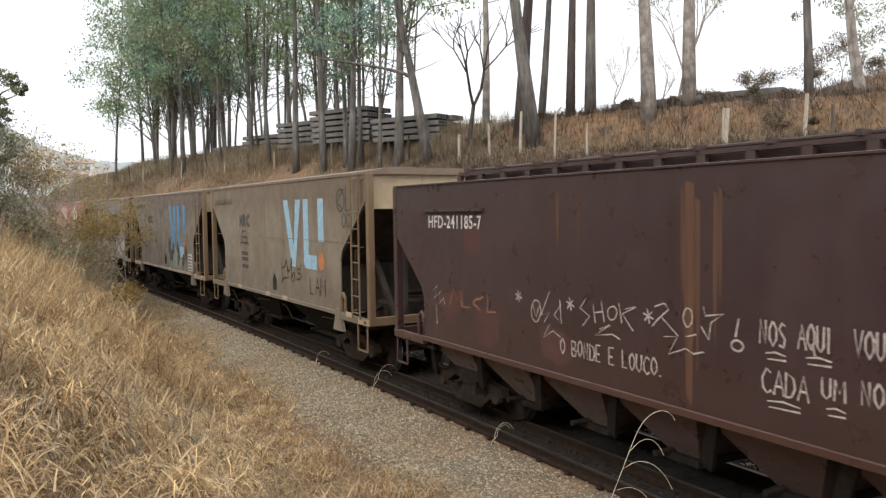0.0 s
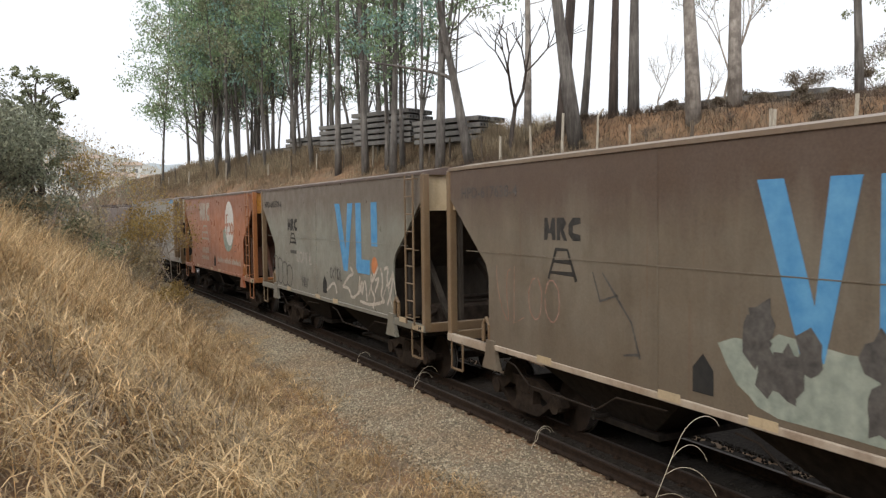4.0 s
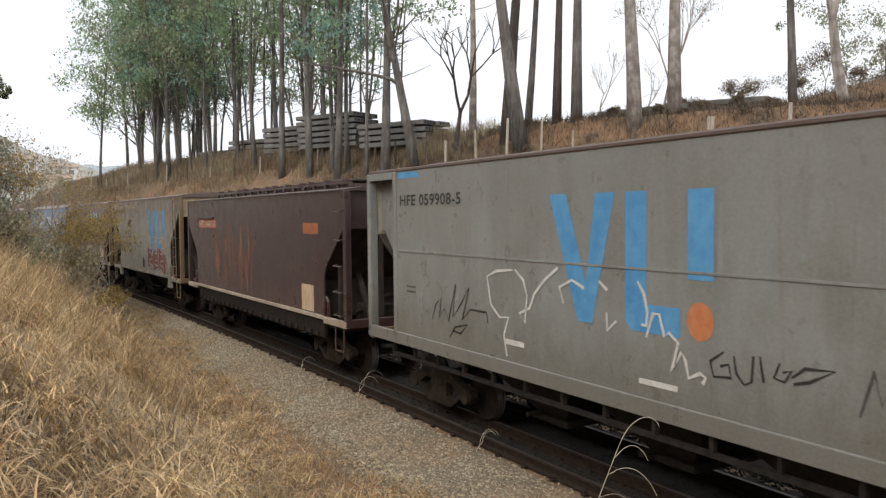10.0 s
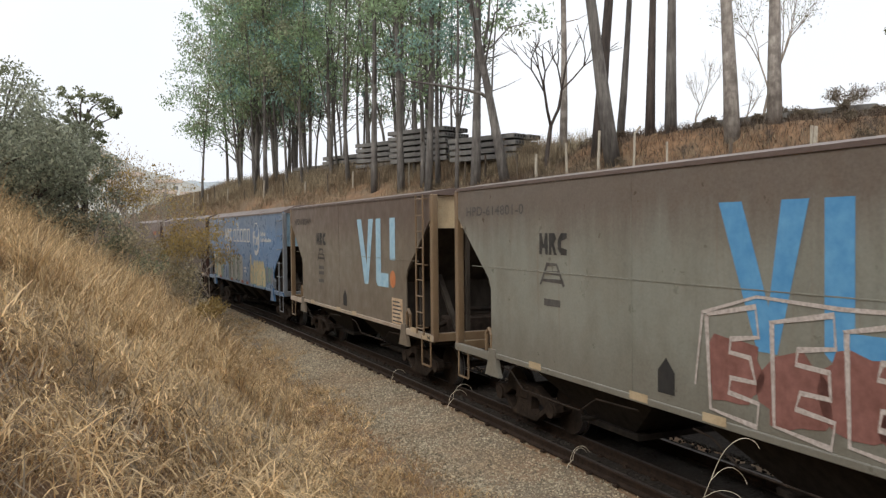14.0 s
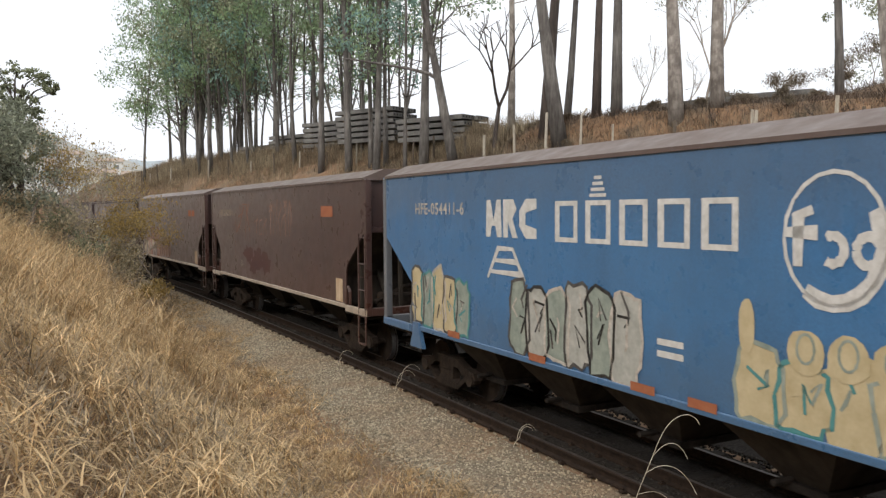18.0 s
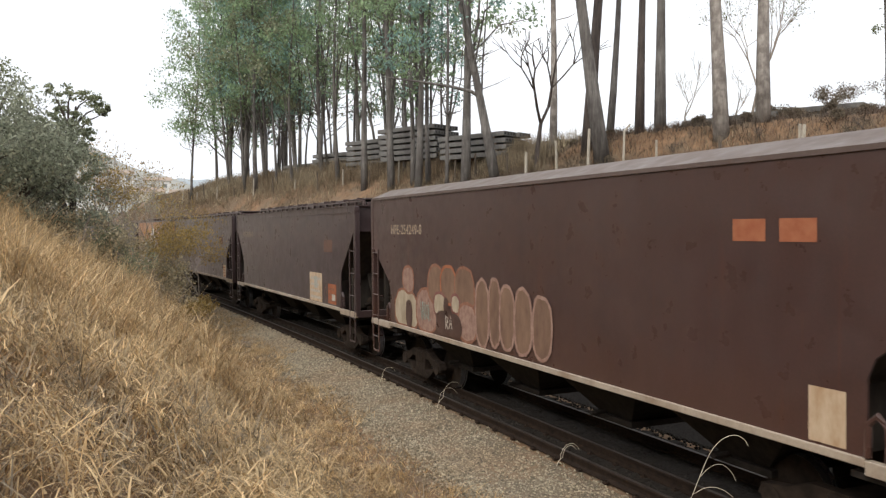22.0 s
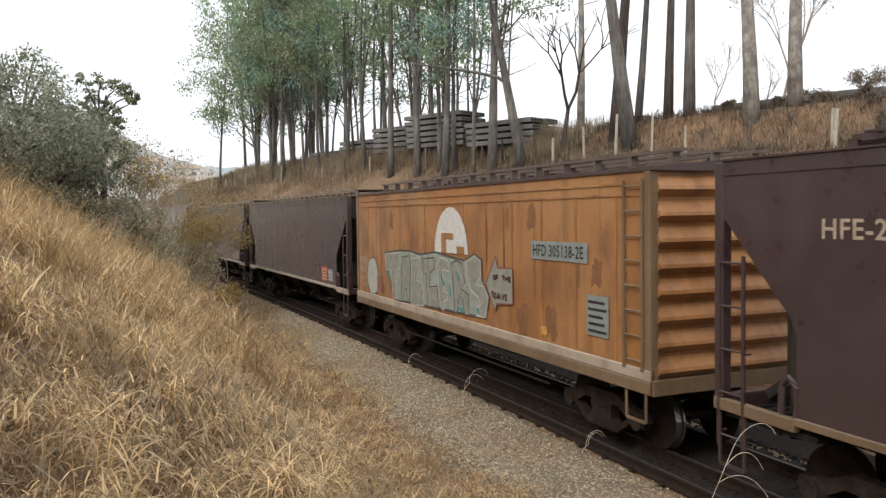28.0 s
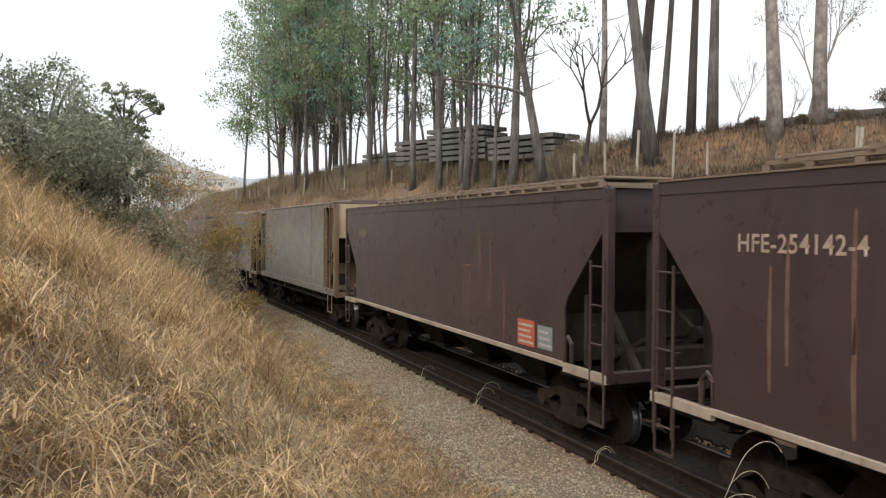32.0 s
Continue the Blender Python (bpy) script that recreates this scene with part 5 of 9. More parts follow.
    piece(w, L, 12.4, 10.35, 1.22, 2.3, 5, (SAND, TEAL_GREY, SAND), (FADED_BLACK, AQUA, BONE), 41)
    piece(w, L, 9.1, 6.4, 1.2, 2.35, 6, (TEAL_GREY, SILVER), (FADED_BLACK, BLACK, BONE), 42)
    piece(w, L, 4.95, 2.55, 1.2, 1.95, 5, (SAND,), (TEAL_GREY, AQUA, SAND), 43)
    rng = random.Random(44)
    for k in range(4):
        cu = 4.2 - k * 0.42
        decal(w, "graffiti_fill", blob(rng, cu, 1.95, 0.2, 0.2, 14, 0.05, 0.9), SAND, L, lift=0.013)
        strokes(w, "graffiti_line", [oval_line(cu, 1.98, 0.09, 0.13)], TEAL_GREY, L, 0.025, lift=0.016)
    decal(w, "graffiti_fill", blob(rng, 4.86, 2.1, 0.1, 0.26, 14, 0.05, 0.9), SAND, L, lift=0.013)
    piece(w, L, 2.4, 1.5, 1.4, 2.0, 3, (BLUE_POST, TEAL_GREY), (BLUE_POST, AQUA), 45)
    for u in (10.6, 8.2, 6.1, 5.2):
        decal(w, "orange_plate", rect(u, u + 0.4, 1.18, 1.28), PATCH_ORANGE, L, lift=0.035)
    for z in (1.75, 1.62):
        decal(w, "date_line", rect(5.7, 6.1, z, z + 0.07), WHITE, L)
    grab_irons(w, L, 0.12, 0.55, (3.55, 3.05, 2.6, 2.15, 1.7), BLUE_POST)
    bm = bmesh.new()
    beam(bm, (SHEET - 0.03, -L / 2 + 0.55, 1.1), (SHEET - 0.03, -L / 2 + 0.55, 2.2), 0.05)
    part("step_post", bm, BLUE_POST, w)
    step_iron(w, L, 0.1, 0.52, 0.55, 1.05, BLUE_POST)
    for k in range(5):
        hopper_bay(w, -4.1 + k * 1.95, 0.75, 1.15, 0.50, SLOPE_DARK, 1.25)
    TRAIN.append(w)

    for i in (10, 11, 12, 13, 15, 16, 19):
        TRAIN.append((i, brown_wagon(i)))
    TRAIN.append((14, corrugated_wagon(14)))
    TRAIN.append((17, smooth_wagon(17)))
    L = length(18)
    w = hopper_wagon("rusty beige hopper wagon with pale posts", L, OLIVE, CREAM, TAN, ROOF_TAN, BEIGE, 3.92, A_CUT, 0.10, "A", 18)
    fittings_a(w, L, TAN, 18)
    logo_bars(w, L, 2.35, 1.95, 3.48, MID_BLUE, ORANGE_DOT)
    TRAIN.append((18, w))


def smooth_wagon(i):
    """A hopper with straight sides, recessed ends with open bays and tall ladders."""
    L = length(i)
    a = L / 2
    first = i == 5
    side = PALE if first else GREY
    w = wagon_empty("hopper_wagon", "pale grey smooth-sided hopper wagon with blue mark and black tags" if first else "plain grey smooth-sided hopper wagon with cream end panels")
    eave, sill, bay, rear = 3.94, 1.16, 1.42, 1.15
    for s in (-1, 1):
        x0, x1 = (-HALF, -HALF + 0.04) if s < 0 else (HALF - 0.04, HALF)
        bm = bmesh.new()
        box(bm, x0, x1, -a + bay, a - rear, sill + 0.12, eave)
        sh = part("side_sheet", bm, side, w)
        if s < 0:
            bm = bmesh.new()
            box(bm, -HALF - 0.01, -HALF, -a + bay, a - rear, 2.62, 2.645)
            part("seam", bm, side, sh)
            for y in (-a + bay + 1.7, ):
                bm = bmesh.new()
                box(bm, -HALF - 0.01, -HALF, y, y + 0.02, sill + 0.12, eave)
                part("seam", bm, side, sh)
        bm = bmesh.new()
        box(bm, min(x0, -HALF - 0.03) if s < 0 else x0, x1 + (0.03 if s > 0 else 0), -a, a, sill - 0.08, sill + 0.12, 0.01)
        part("side_sill", bm, side, w)
        for k in range(16):
            bm = bmesh.new()
            y = -a + 0.9 + k * (L - 1.8) / 15
            box(bm, s * 1.30 - 0.03, s * 1.30 + 0.03, y - 0.025, y + 0.025, sill - 0.26, sill - 0.06)
            part("sill_bracket", bm, STEEL_DARK, w)
        bm = bmesh.new()
        box(bm, s * 1.30 - 0.035, s * 1.30 + 0.035, -a + 0.9, a - 0.9, sill - 0.30, sill - 0.25)
        part("lower_rail", bm, STEEL_DARK, w)
        for y0, y1, m in ((-a + bay - 0.12, -a + bay, TAN), (-a, -a + 0.14, TAN), (a - rear, a - rear + 0.11, side), (a - 0.13, a, side)):
            bm = bmesh.new()
            box(bm, -HALF - 0.03 if s < 0 else HALF - 0.12, -HALF + 0.12 if s < 0 else HALF + 0.03, y0, y1, sill, eave, 0.012)
            part("corner_post", bm, m, w)
        bm = bmesh.new()
        box(bm, s * (HALF - 0.24) - 0.02, s * (HALF - 0.24) + 0.02, -a + 0.14, -a + bay - 0.12, 2.95, eave)
        prism(bm, [(-a + 0.2, 2.96), (-a + bay - 0.1, 2.96), (-a + bay - 0.1, 2.05)], s * (HALF - 0.24) - 0.02, s * (HALF - 0.24) + 0.02)
        part("recess_sheet", bm, side, w)
        bm = bmesh.new()
        box(bm, s * (HALF - 0.24) - 0.02, s * (HALF - 0.24) + 0.02, a - rear + 0.1, a - 0.1, 2.95, eave)
        prism(bm, [(a - 0.2, 2.96), (a - rear + 0.1, 2.96), (a - rear + 0.1, 2.05)], s * (HALF - 0.24) - 0.02, s * (HALF - 0.24) + 0.02)
        part("recess_sheet", bm, side, w)
        bm = bmesh.new()
        box(bm, s * HALF - 0.03, s * HALF + 0.03, -a, -a + bay, eave - 0.12, eave)
        part("top_rail", bm, side, w)
        bm = bmesh.new()
        box(bm, s * HALF - 0.03, s * HALF + 0.03, a - rear + 0.11, a - 0.13, eave - 0.12, eave)
        part("top_rail", bm, side, w)
    for e in (-1, 1):
        b = bay if e < 0 else 1.3
        bm = bmesh.new()
        y0, y1 = sorted((e * (a - 0.10), e * (a - 0.06)))
        box(bm, -HALF + 0.1, HALF - 0.1, y0, y1, 2.88, eave)
        part("end_panel", bm, CREAM if not first else paint("pale_cream_end", (0.46, 0.43, 0.34), (0.26, 0.19, 0.12), (0.5, 0.48, 0.4), 0.5), w)
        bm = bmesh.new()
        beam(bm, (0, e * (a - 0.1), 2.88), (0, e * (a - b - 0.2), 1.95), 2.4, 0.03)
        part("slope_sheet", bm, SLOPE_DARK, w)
        bm = bmesh.new()
        y0, y1 = sorted((e * (a - b - 0.0), e * (a - b + 0.03)))
        box(bm, -HALF + 0.1, HALF - 0.1, y0, y1, sill, 2.05)
        bk = part("end_bulkhead", bm, TAN, w)
        for x in (-0.85, 0.55):
            # hand holes are flat shapes painted with their inner shade
            bm = bmesh.new()
            y2 = e * (a - b + 0.034)
            pts = [(x + 0.27 * max(-1, min(1, 1.3 * math.cos(k * math.pi / 8))), 1.52 + 0.19 * max(-1, min(1, 1.3 * math.sin(k * math.pi / 8)))) for k in range(16)]
            va = [bm.verts.new((px, y2 + e * 0.002, pz)) for px, pz in pts]
            bm.faces.new(va)
            part("hand_hole", bm, HOLE, bk)
        bm = bmesh.new()
        y0, y1 = sorted((e * (a - 0.13), e * a))
        box(bm, -HALF, HALF, y0, y1, sill - 0.12, sill + 0.05, 0.01)
        part("end_sill", bm, TAN, w)
        bm = bmesh.new()
        y0, y1 = sorted((e * (a - b), e * (a - 0.1)))
        box(bm, -0.25, 0.25, y0, y1, 0.8, 1.12)
        part("platform", bm, STEEL_DARK, w)
        coupler(w, L, e)
        add_bogie(w, e * (a - 1.75), i)
    bm = bmesh.new()
    box(bm, -HALF - 0.02, HALF + 0.02, -a + 0.05, a - 0.05, eave, eave + 0.05, 0.01)
    box(bm, -0.6, 0.6, -a + 0.8, a - 0.8, eave + 0.05, eave + 0.16, 0.02)
    part("roof", bm, ROOF_DUST, w)
    bm = bmesh.new()
    box(bm, -0.2, 0.2, -a + 0.1, a - 0.1, 0.72, 1.02)
    part("centre_sill", bm, STEEL_DARK, w)
    for y in (-2.2, 0, 2.2):
        hopper_bay(w, y, 1.0, 1.15, 0.45, STEEL_DARK)
    ladder(w, L, 0.48, 0.95, sill, eave, 9, TAN, SHEET - 0.05)
    bm = bmesh.new()
    tube(bm, [(SHEET - 0.02, -a + 0.18, 1.9), (SHEET - 0.07, -a + 0.18, 1.95), (SHEET - 0.07, -a + 0.18, 3.75), (SHEET - 0.02, -a + 0.18, 3.8)], 0.015, 6)
    part("handrail", bm, TAN, w)
    step_iron(w, L, 0.35, 0.85, 0.55, 1.05, TAN)
    if first:
        logo_bars(w, L, 5.49, 1.97, 3.45, MID_BLUE, ORANGE_DOT)
        decal(w, "blue_flash", rect(1.45, 2.5, 3.78, 3.93), MID_BLUE, L)
        decal(w, "blue_flash", [(L - 1.2, 3.82), (L - 2.0, 3.82), (L - 1.85, 3.92), (L - 1.2, 3.92)], MID_BLUE, L)
        fitted(w, "number", "HFE 059908-5", 12.12, 10.17, 3.37, 3.55, BLACK, L)
        rng = random.Random(51)
        for line in [[(8.85, 2.49), (9.23, 2.46), (9.47, 2.37), (9.37, 1.99), (9.16, 1.84), (8.95, 1.86), (9.06, 1.62), (8.99, 1.34)], [(8.8, 2.5), (8.61, 2.38), (8.53, 2.18), (8.58, 1.83), (8.7, 1.94), (8.47, 2.03), (8.37, 2.22), (8.15, 2.41), (7.89, 2.57)], [(7.78, 2.15), (7.86, 2.34), (7.62, 2.44), (7.4, 2.36)], [(7.14, 2.46), (7, 2.37)], [(6.52, 2.5), (6.42, 2.37), (6.37, 2.18), (6.39, 2.04), (6.46, 2.05)], [(6.39, 1.92), (6.29, 2.18), (6.2, 2.18), (6.13, 1.96), (6.07, 2.01), (5.94, 1.92), (6.03, 1.62), (5.9, 1.83), (5.84, 1.76), (5.8, 1.59), (5.65, 1.66), (5.58, 1.63), (5.62, 1.56)], [(7.01, 2.12), (7, 1.92), (6.85, 2.04)]]:
            strokes(w, "white_scrawl", [line], WHITE, L, 0.035, lift=0.009)
        for line in [[(11.05, 1.61), (10.94, 1.85), (10.77, 1.96), (10.83, 1.66), (10.67, 1.81), (10.55, 1.63), (10.33, 2.21), (10.42, 1.71), (10.19, 1.92), (9.95, 2.18), (10.15, 1.7), (9.93, 1.87), (9.5, 1.87), (9.46, 1.73)], [(10.52, 1.4), (10.36, 1.57), (10, 1.64), (10.2, 1.49), (10.42, 1.51)], [(5.37, 1.91), (5.53, 1.8), (5.49, 1.66), (5.28, 1.68), (5.31, 1.8), (5.41, 1.77)], [(5.25, 1.89), (5.22, 1.73), (5.13, 1.64), (5.05, 1.68), (5.03, 1.92)], [(4.96, 1.93), (4.92, 1.7)], [(4.75, 1.9), (4.81, 1.76), (4.7, 1.74), (4.63, 1.85), (4.72, 1.82)], [(4.63, 1.79), (4.5, 1.89), (4.22, 1.91), (4.46, 1.78), (4.61, 1.74)]]:
            strokes(w, "black_tag", [line], BLACK, L, 0.026)
        for u0, u1, z0, z1 in ((9.05, 8.6, 1.50, 1.57), (6.5, 5.95, 1.42, 1.48), (11.9, 11.6, 2.05, 2.08), (11.9, 11.6, 1.97, 2.0)):
            decal(w, "faded_line", rect(u1, u0, z0, z1), WHITE if z1 < 1.6 else FADED_BLACK, L)
        strokes(w, "black_tag", scribble(rng, 3.15, 4.0, 1.58, 1.95, 3), FADED_BLACK, L, 0.03)
        strokes(w, "black_tag", scribble(rng, 2.3, 3.0, 1.66, 2.02, 4), FADED_BLACK, L, 0.03)
        strokes(w, "black_tag", scribble(rng, 1.66, 2.13, 1.9, 2.18, 4), FADED_BLACK, L, 0.025)
        notice(w, L, 1.86, 1.45, 1.55, 2.0, WHITE, FADED_BLACK, 6)
        decal(w, "placard", rect(1.75, 2.2, 1.47, 1.54), WHITE, L)
        for k in range(7):
            strokes(w, "pale_run", [[(4.5 + k * 0.9, 3.8), (4.5 + k * 0.9 + 0.02, 2.8 - 0.2 * (k % 3))]], PALE, L, 0.05, lift=0.002)
    else:
        lettering(w, "number", "HFE", L - 0.8, 3.3, 0.2, FADED_BLACK, L)
        rng = random.Random(52)
        strokes(w, "white_scrawl", scribble(rng, 2.5, 5.5, 1.5, 2.0, 5), CHALK, L, 0.04)
    return w


BROWN = {
    10: ("rust brown covered hopper wagon with reddish scratched tags and pale sill", RUSTY, ROOF_DUST, "S", "HFE-254250-1"),
    11: ("rust brown covered hopper wagon with tan and white graffiti", RUSTY, ROOF_DUST, "S", "HFE-254249-8"),
    12: ("purplish brown covered hopper wagon with a tan weathered notice", PLUM, ROOF_DARK, "B", "HFE-253651-0"),
    13: ("purplish brown covered hopper wagon with an orange notice patch", PLUM, ROOF_DARK, "B", "HFE-253652-8"),
    15: ("purplish brown covered hopper wagon with rust runs and red notice", PLUM, ROOF_TAN, "B", "HFE-254142-4"),
    16: ("purplish brown covered hopper wagon with red and green notices", PLUM, ROOF_TAN, "B", "HFE-254"),
    19: ("dark brown covered hopper wagon", PLUM, ROOF_DARK, "B", ""),
}


def brown_wagon(i):
    label, side, roof, kind, number = BROWN[i]
    L = length(i)
    w = hopper_wagon(label, L, side, side, side, roof, WHITE_SILL if i != 13 else TAN, 3.86 if kind == "S" else 3.76, S_CUT if kind == "S" else B_CUT, 0.20 if kind == "S" else 0.03, kind, i)
    if number:
        fitted(w, "number", number, 12.5 - (0.14 if i == 15 else 0), (10.85 if len(number) > 8 else 11.8) - (0.14 if i == 15 else 0), 3.08 if kind == "S" else 2.95, 3.28 if kind == "S" else 3.14, NUMBER_TAN, L)
    ladder(w, L, 0.05, 0.40, 0.95, 2.75, 4, side, SHEET - 0.02)
    ladder(w, L, L - 0.45, L - 0.08, 0.7, 2.75, 5, side, SHEET - 0.02)
    step_iron(w, L, 0.05, 0.42, 0.5, 1.05, side)
    step_iron(w, L, L - 0.47, L - 0.1, 0.5, 1.05, side)
    for k in range(4):
        hopper_bay(w, -3.6 + k * 2.4, 1.1, 1.2, 0.55, STEEL_DARK, 1.1)
    rng = random.Random(60 + i)
    if i == 10:
        strokes(w, "faded_tag", [[(9.96, 3.39), (9.73, 3.15), (10.11, 3.05)], [(10.47, 2.97), (10.34, 2.57), (9.88, 2.86), (9.61, 3.15), (9.44, 3.37)], [(9.57, 3.43), (9.08, 3.42), (9.29, 2.56)], [(8.87, 3.42), (9.08, 3.14), (8.78, 2.62)]], CHALK_RED, L, 0.055)
        strokes(w, "paint_drip", [[(10.53, 2.97), (10.52, 2.3), (10.5, 1.71)], [(9.29, 2.6), (9.28, 2.35)], [(8.8, 2.65), (8.79, 2.3)]], CHALK_RED, L, 0.018)
        strokes(w, "faded_tag", [[(8.28, 2.91), (7.89, 2.98)], [(7.97, 3.1), (8.09, 2.57)], [(7.47, 2.99), (7.76, 2.93), (7.77, 2.57), (7.47, 2.58)], [(7.36, 2.55), (7.25, 3.04), (7.07, 2.59)], [(7.37, 2.74), (7.02, 3.01)]], CHALK_PINK, L, 0.05)
        strokes(w, "faded_tag", [[(6.62, 3.44), (6.65, 2.58)], [(6.79, 3.38), (6.44, 3.21)], [(6.79, 3.2), (6.44, 3.4)], [(6.41, 2.57), (6.32, 3.44), (6.11, 2.57), (6.02, 3.52)], [(5.72, 3.47), (5.65, 3.31), (5.93, 3.02), (5.76, 2.57), (5.62, 2.97), (5.37, 3.14)], [(5.32, 3.5), (5.34, 2.56)], [(5.45, 3.48), (5.18, 3.33)], [(5.45, 3.31), (5.18, 3.47)], [(4.95, 3.49), (5.1, 3.03), (5.0, 2.58), (4.82, 3.03), (4.95, 3.49)]], CHALK_PINK, L, 0.055)
        handwriting(w, "spray_letters", "RA", 9.86, 9.58, 1.55, 1.75, BONE, L, 0.035, 1)
        decal(w, "primer_patch", rect(1.9, 2.65, 3.08, 3.32), PATCH_ORANGE, L)
        decal(w, "notice_patch", rect(1.35, 1.75, 1.25, 1.75), PATCH_TAN, L)
        for u, z, ru, rz in ((9.0, 1.95, 0.55, 0.22), (8.0, 1.85, 0.5, 0.28), (7.2, 1.75, 0.4, 0.3), (8.5, 1.6, 0.4, 0.2)):
            decal(w, "red_stain", blob(rng, u, z, ru, rz, 20, 0.3, 0.9), RED_STAIN, L, lift=0.0015)
    if i == 11:
        for k, (u, z, ru, rz, fill, edge) in enumerate(((11.68, 1.55, 0.65, 0.42, CREAM_SPRAY, CHALK_RED), (10.64, 1.62, 0.52, 0.42, CHALK_PINK, CHALK_RED), (11.56, 2.18, 0.30, 0.27, CHALK_PINK, CHALK_RED), (10.19, 2.16, 0.37, 0.35, TAN_SPRAY, CHALK_RED), (9.63, 2.18, 0.34, 0.34, TAN_SPRAY, PATCH_ORANGE), (8.97, 2.10, 0.40, 0.42, TAN_SPRAY, CHALK_RED),
                                                      (10.0, 1.78, 0.28, 0.24, CREAM_SPRAY, CHALK_MAROON), (9.33, 1.86, 0.18, 0.17, CREAM_SPRAY, CHALK_MAROON), (8.86, 1.58, 0.36, 0.33, CHALK_PINK, CHALK_RED), (8.30, 1.80, 0.24, 0.55, TAN_SPRAY, CHALK_PINK), (7.85, 1.85, 0.20, 0.55, TAN_SPRAY, CHALK_PINK), (7.45, 1.80, 0.24, 0.50, TAN_SPRAY, CHALK_PINK), (6.95, 1.78, 0.26, 0.50, TAN_SPRAY, CHALK_PINK), (6.4, 1.75, 0.26, 0.46, TAN_SPRAY, CHALK_PINK))):
            ring = [(p, max(1.23, q)) for p, q in blob(rng, u, z, ru, rz, 20, 0.04, 0.8)]
            decal(w, "graffiti_fill", ring, fill, L, lift=0.006 + 0.0006 * k)
            strokes(w, "graffiti_line", [ring + ring[:1]], edge, L, 0.05, lift=0.0063 + 0.0006 * k)
        decal(w, "dark_gap", blob(rng, 11.52, 1.50, 0.17, 0.28, 16, 0.04, 0.8), RUSTY, L, lift=0.016)
        decal(w, "dark_gap", blob(rng, 9.63, 1.48, 0.55, 0.22, 18, 0.05, 0.5), RUSTY, L, lift=0.017)
        decal(w, "dark_gap", blob(rng, 9.72, 1.78, 0.10, 0.18, 14, 0.05, 0.7), RUSTY, L, lift=0.017)
        strokes(w, "graffiti_line", scribble(rng, 10.4, 10.9, 1.45, 1.8, 4), TEAL_GREY, L, 0.025, lift=0.017)
        handwriting(w, "spray_letters", "RA", 9.72, 9.44, 1.40, 1.63, BONE, L, 0.035, 1, 0.021)
        decal(w, "notice_patch", rect(1.35, 1.75, 1.25, 1.75), PATCH_TAN, L)
        decal(w, "primer_patch", rect(2.26, 2.69, 3.05, 3.27), PATCH_ORANGE, L)
        decal(w, "primer_patch", rect(1.66, 2.09, 3.05, 3.27), PATCH_ORANGE, L)
    if i == 12:
        notice(w, L, 3.85, 2.70, 1.24, 2.02, PATCH_TAN, BONE, 4)
        decal(w, "notice_line", rect(3.1, 3.4, 1.6, 1.92), SILVER, L, lift=0.012)
        notice(w, L, 2.18, 1.5, 1.27, 1.78, PATCH_ORANGE, CHALK_RED, 3)
        decal(w, "notice_line", rect(1.56, 1.84, 1.36, 1.52), BONE, L, lift=0.012)
        decal(w, "bare_patch", rect(1.78, 2.5, 2.60, 2.92), CHALK_BROWN, L)
        strokes(w, "chalk_tag", [oval_line(2.4, 1.5, 0.1, 0.17)], CHALK_PINK, L, 0.02)
        strokes(w, "chalk_tag", [oval_line(12.0, 1.65, 0.1, 0.15, 3, 18), [(11.9, 1.6), (12.0, 1.6)]], CHALK_PINK, L, 0.02)
    if i == 13:
        notice(w, L, 1.75, 1.3, 1.25, 1.75, PATCH_TAN, PATCH_ORANGE, 4)
        decal(w, "bare_patch", rect(1.78, 2.5, 2.60, 2.92), CHALK_BROWN, L)
    if i in (15, 16):
        notice(w, L, 2.68, 2.08, 1.30, 1.72, RED_SIGN, BONE, 4)
        notice(w, L, 1.98, 1.5, 1.32, 1.68, GREY_SIGN, CHALK, 3)
        strokes(w, "pale_run", [[(4.7 + 0.14 * k, 2.5), (4.7 + 0.14 * k + 0.03, 1.55)] for k in range(3)] + [[(5.05, 2.5), (4.65, 2.5)]], CHALK_PINK, L, 0.02)
        runs(w, L, 90 + i, 14, CHALK_BROWN, (1.3, 3.4), (2.5, 12), 0.05)
    if i == 15:
        strokes(w, "rusty_tag", [[(9.5, 3.0), (9.5, 1.35)], [(9.75, 2.4), (9.3, 2.42)], [(8.6, 2.95), (8.5, 2.2), (8.6, 1.4)], [(8.75, 2.9), (8.4, 2.6)], [(7.95, 2.9), (7.75, 2.2), (7.7, 1.4)], [(7.65, 2.9), (7.95, 2.3)]], CHALK_BROWN, L, 0.05)
        strokes(w, "rusty_tag", [[(7.15 - 0.2 * k, 2.6 - 0.15 * (k % 2)), (7.1 - 0.16 * k, 1.9), (7.0 - 0.2 * k, 1.3)] for k in range(4)] + [[(7.2, 2.5), (6.9, 2.8), (6.5, 2.4)]], CHALK_RED, L, 0.05)
        strokes(w, "rusty_tag", [[(5.6, 3.1), (5.5, 2.7), (5.15, 2.6), (5.1, 1.3)], [(5.15, 3.1), (5.1, 2.6)], [(4.5, 3.05), (4.5, 1.3)], [(4.75, 2.15), (4.5, 2.35), (4.2, 2.1)], [(3.7, 2.8), (3.8, 2.3), (3.5, 1.8)]], CHALK_RED, L, 0.05)
    return w


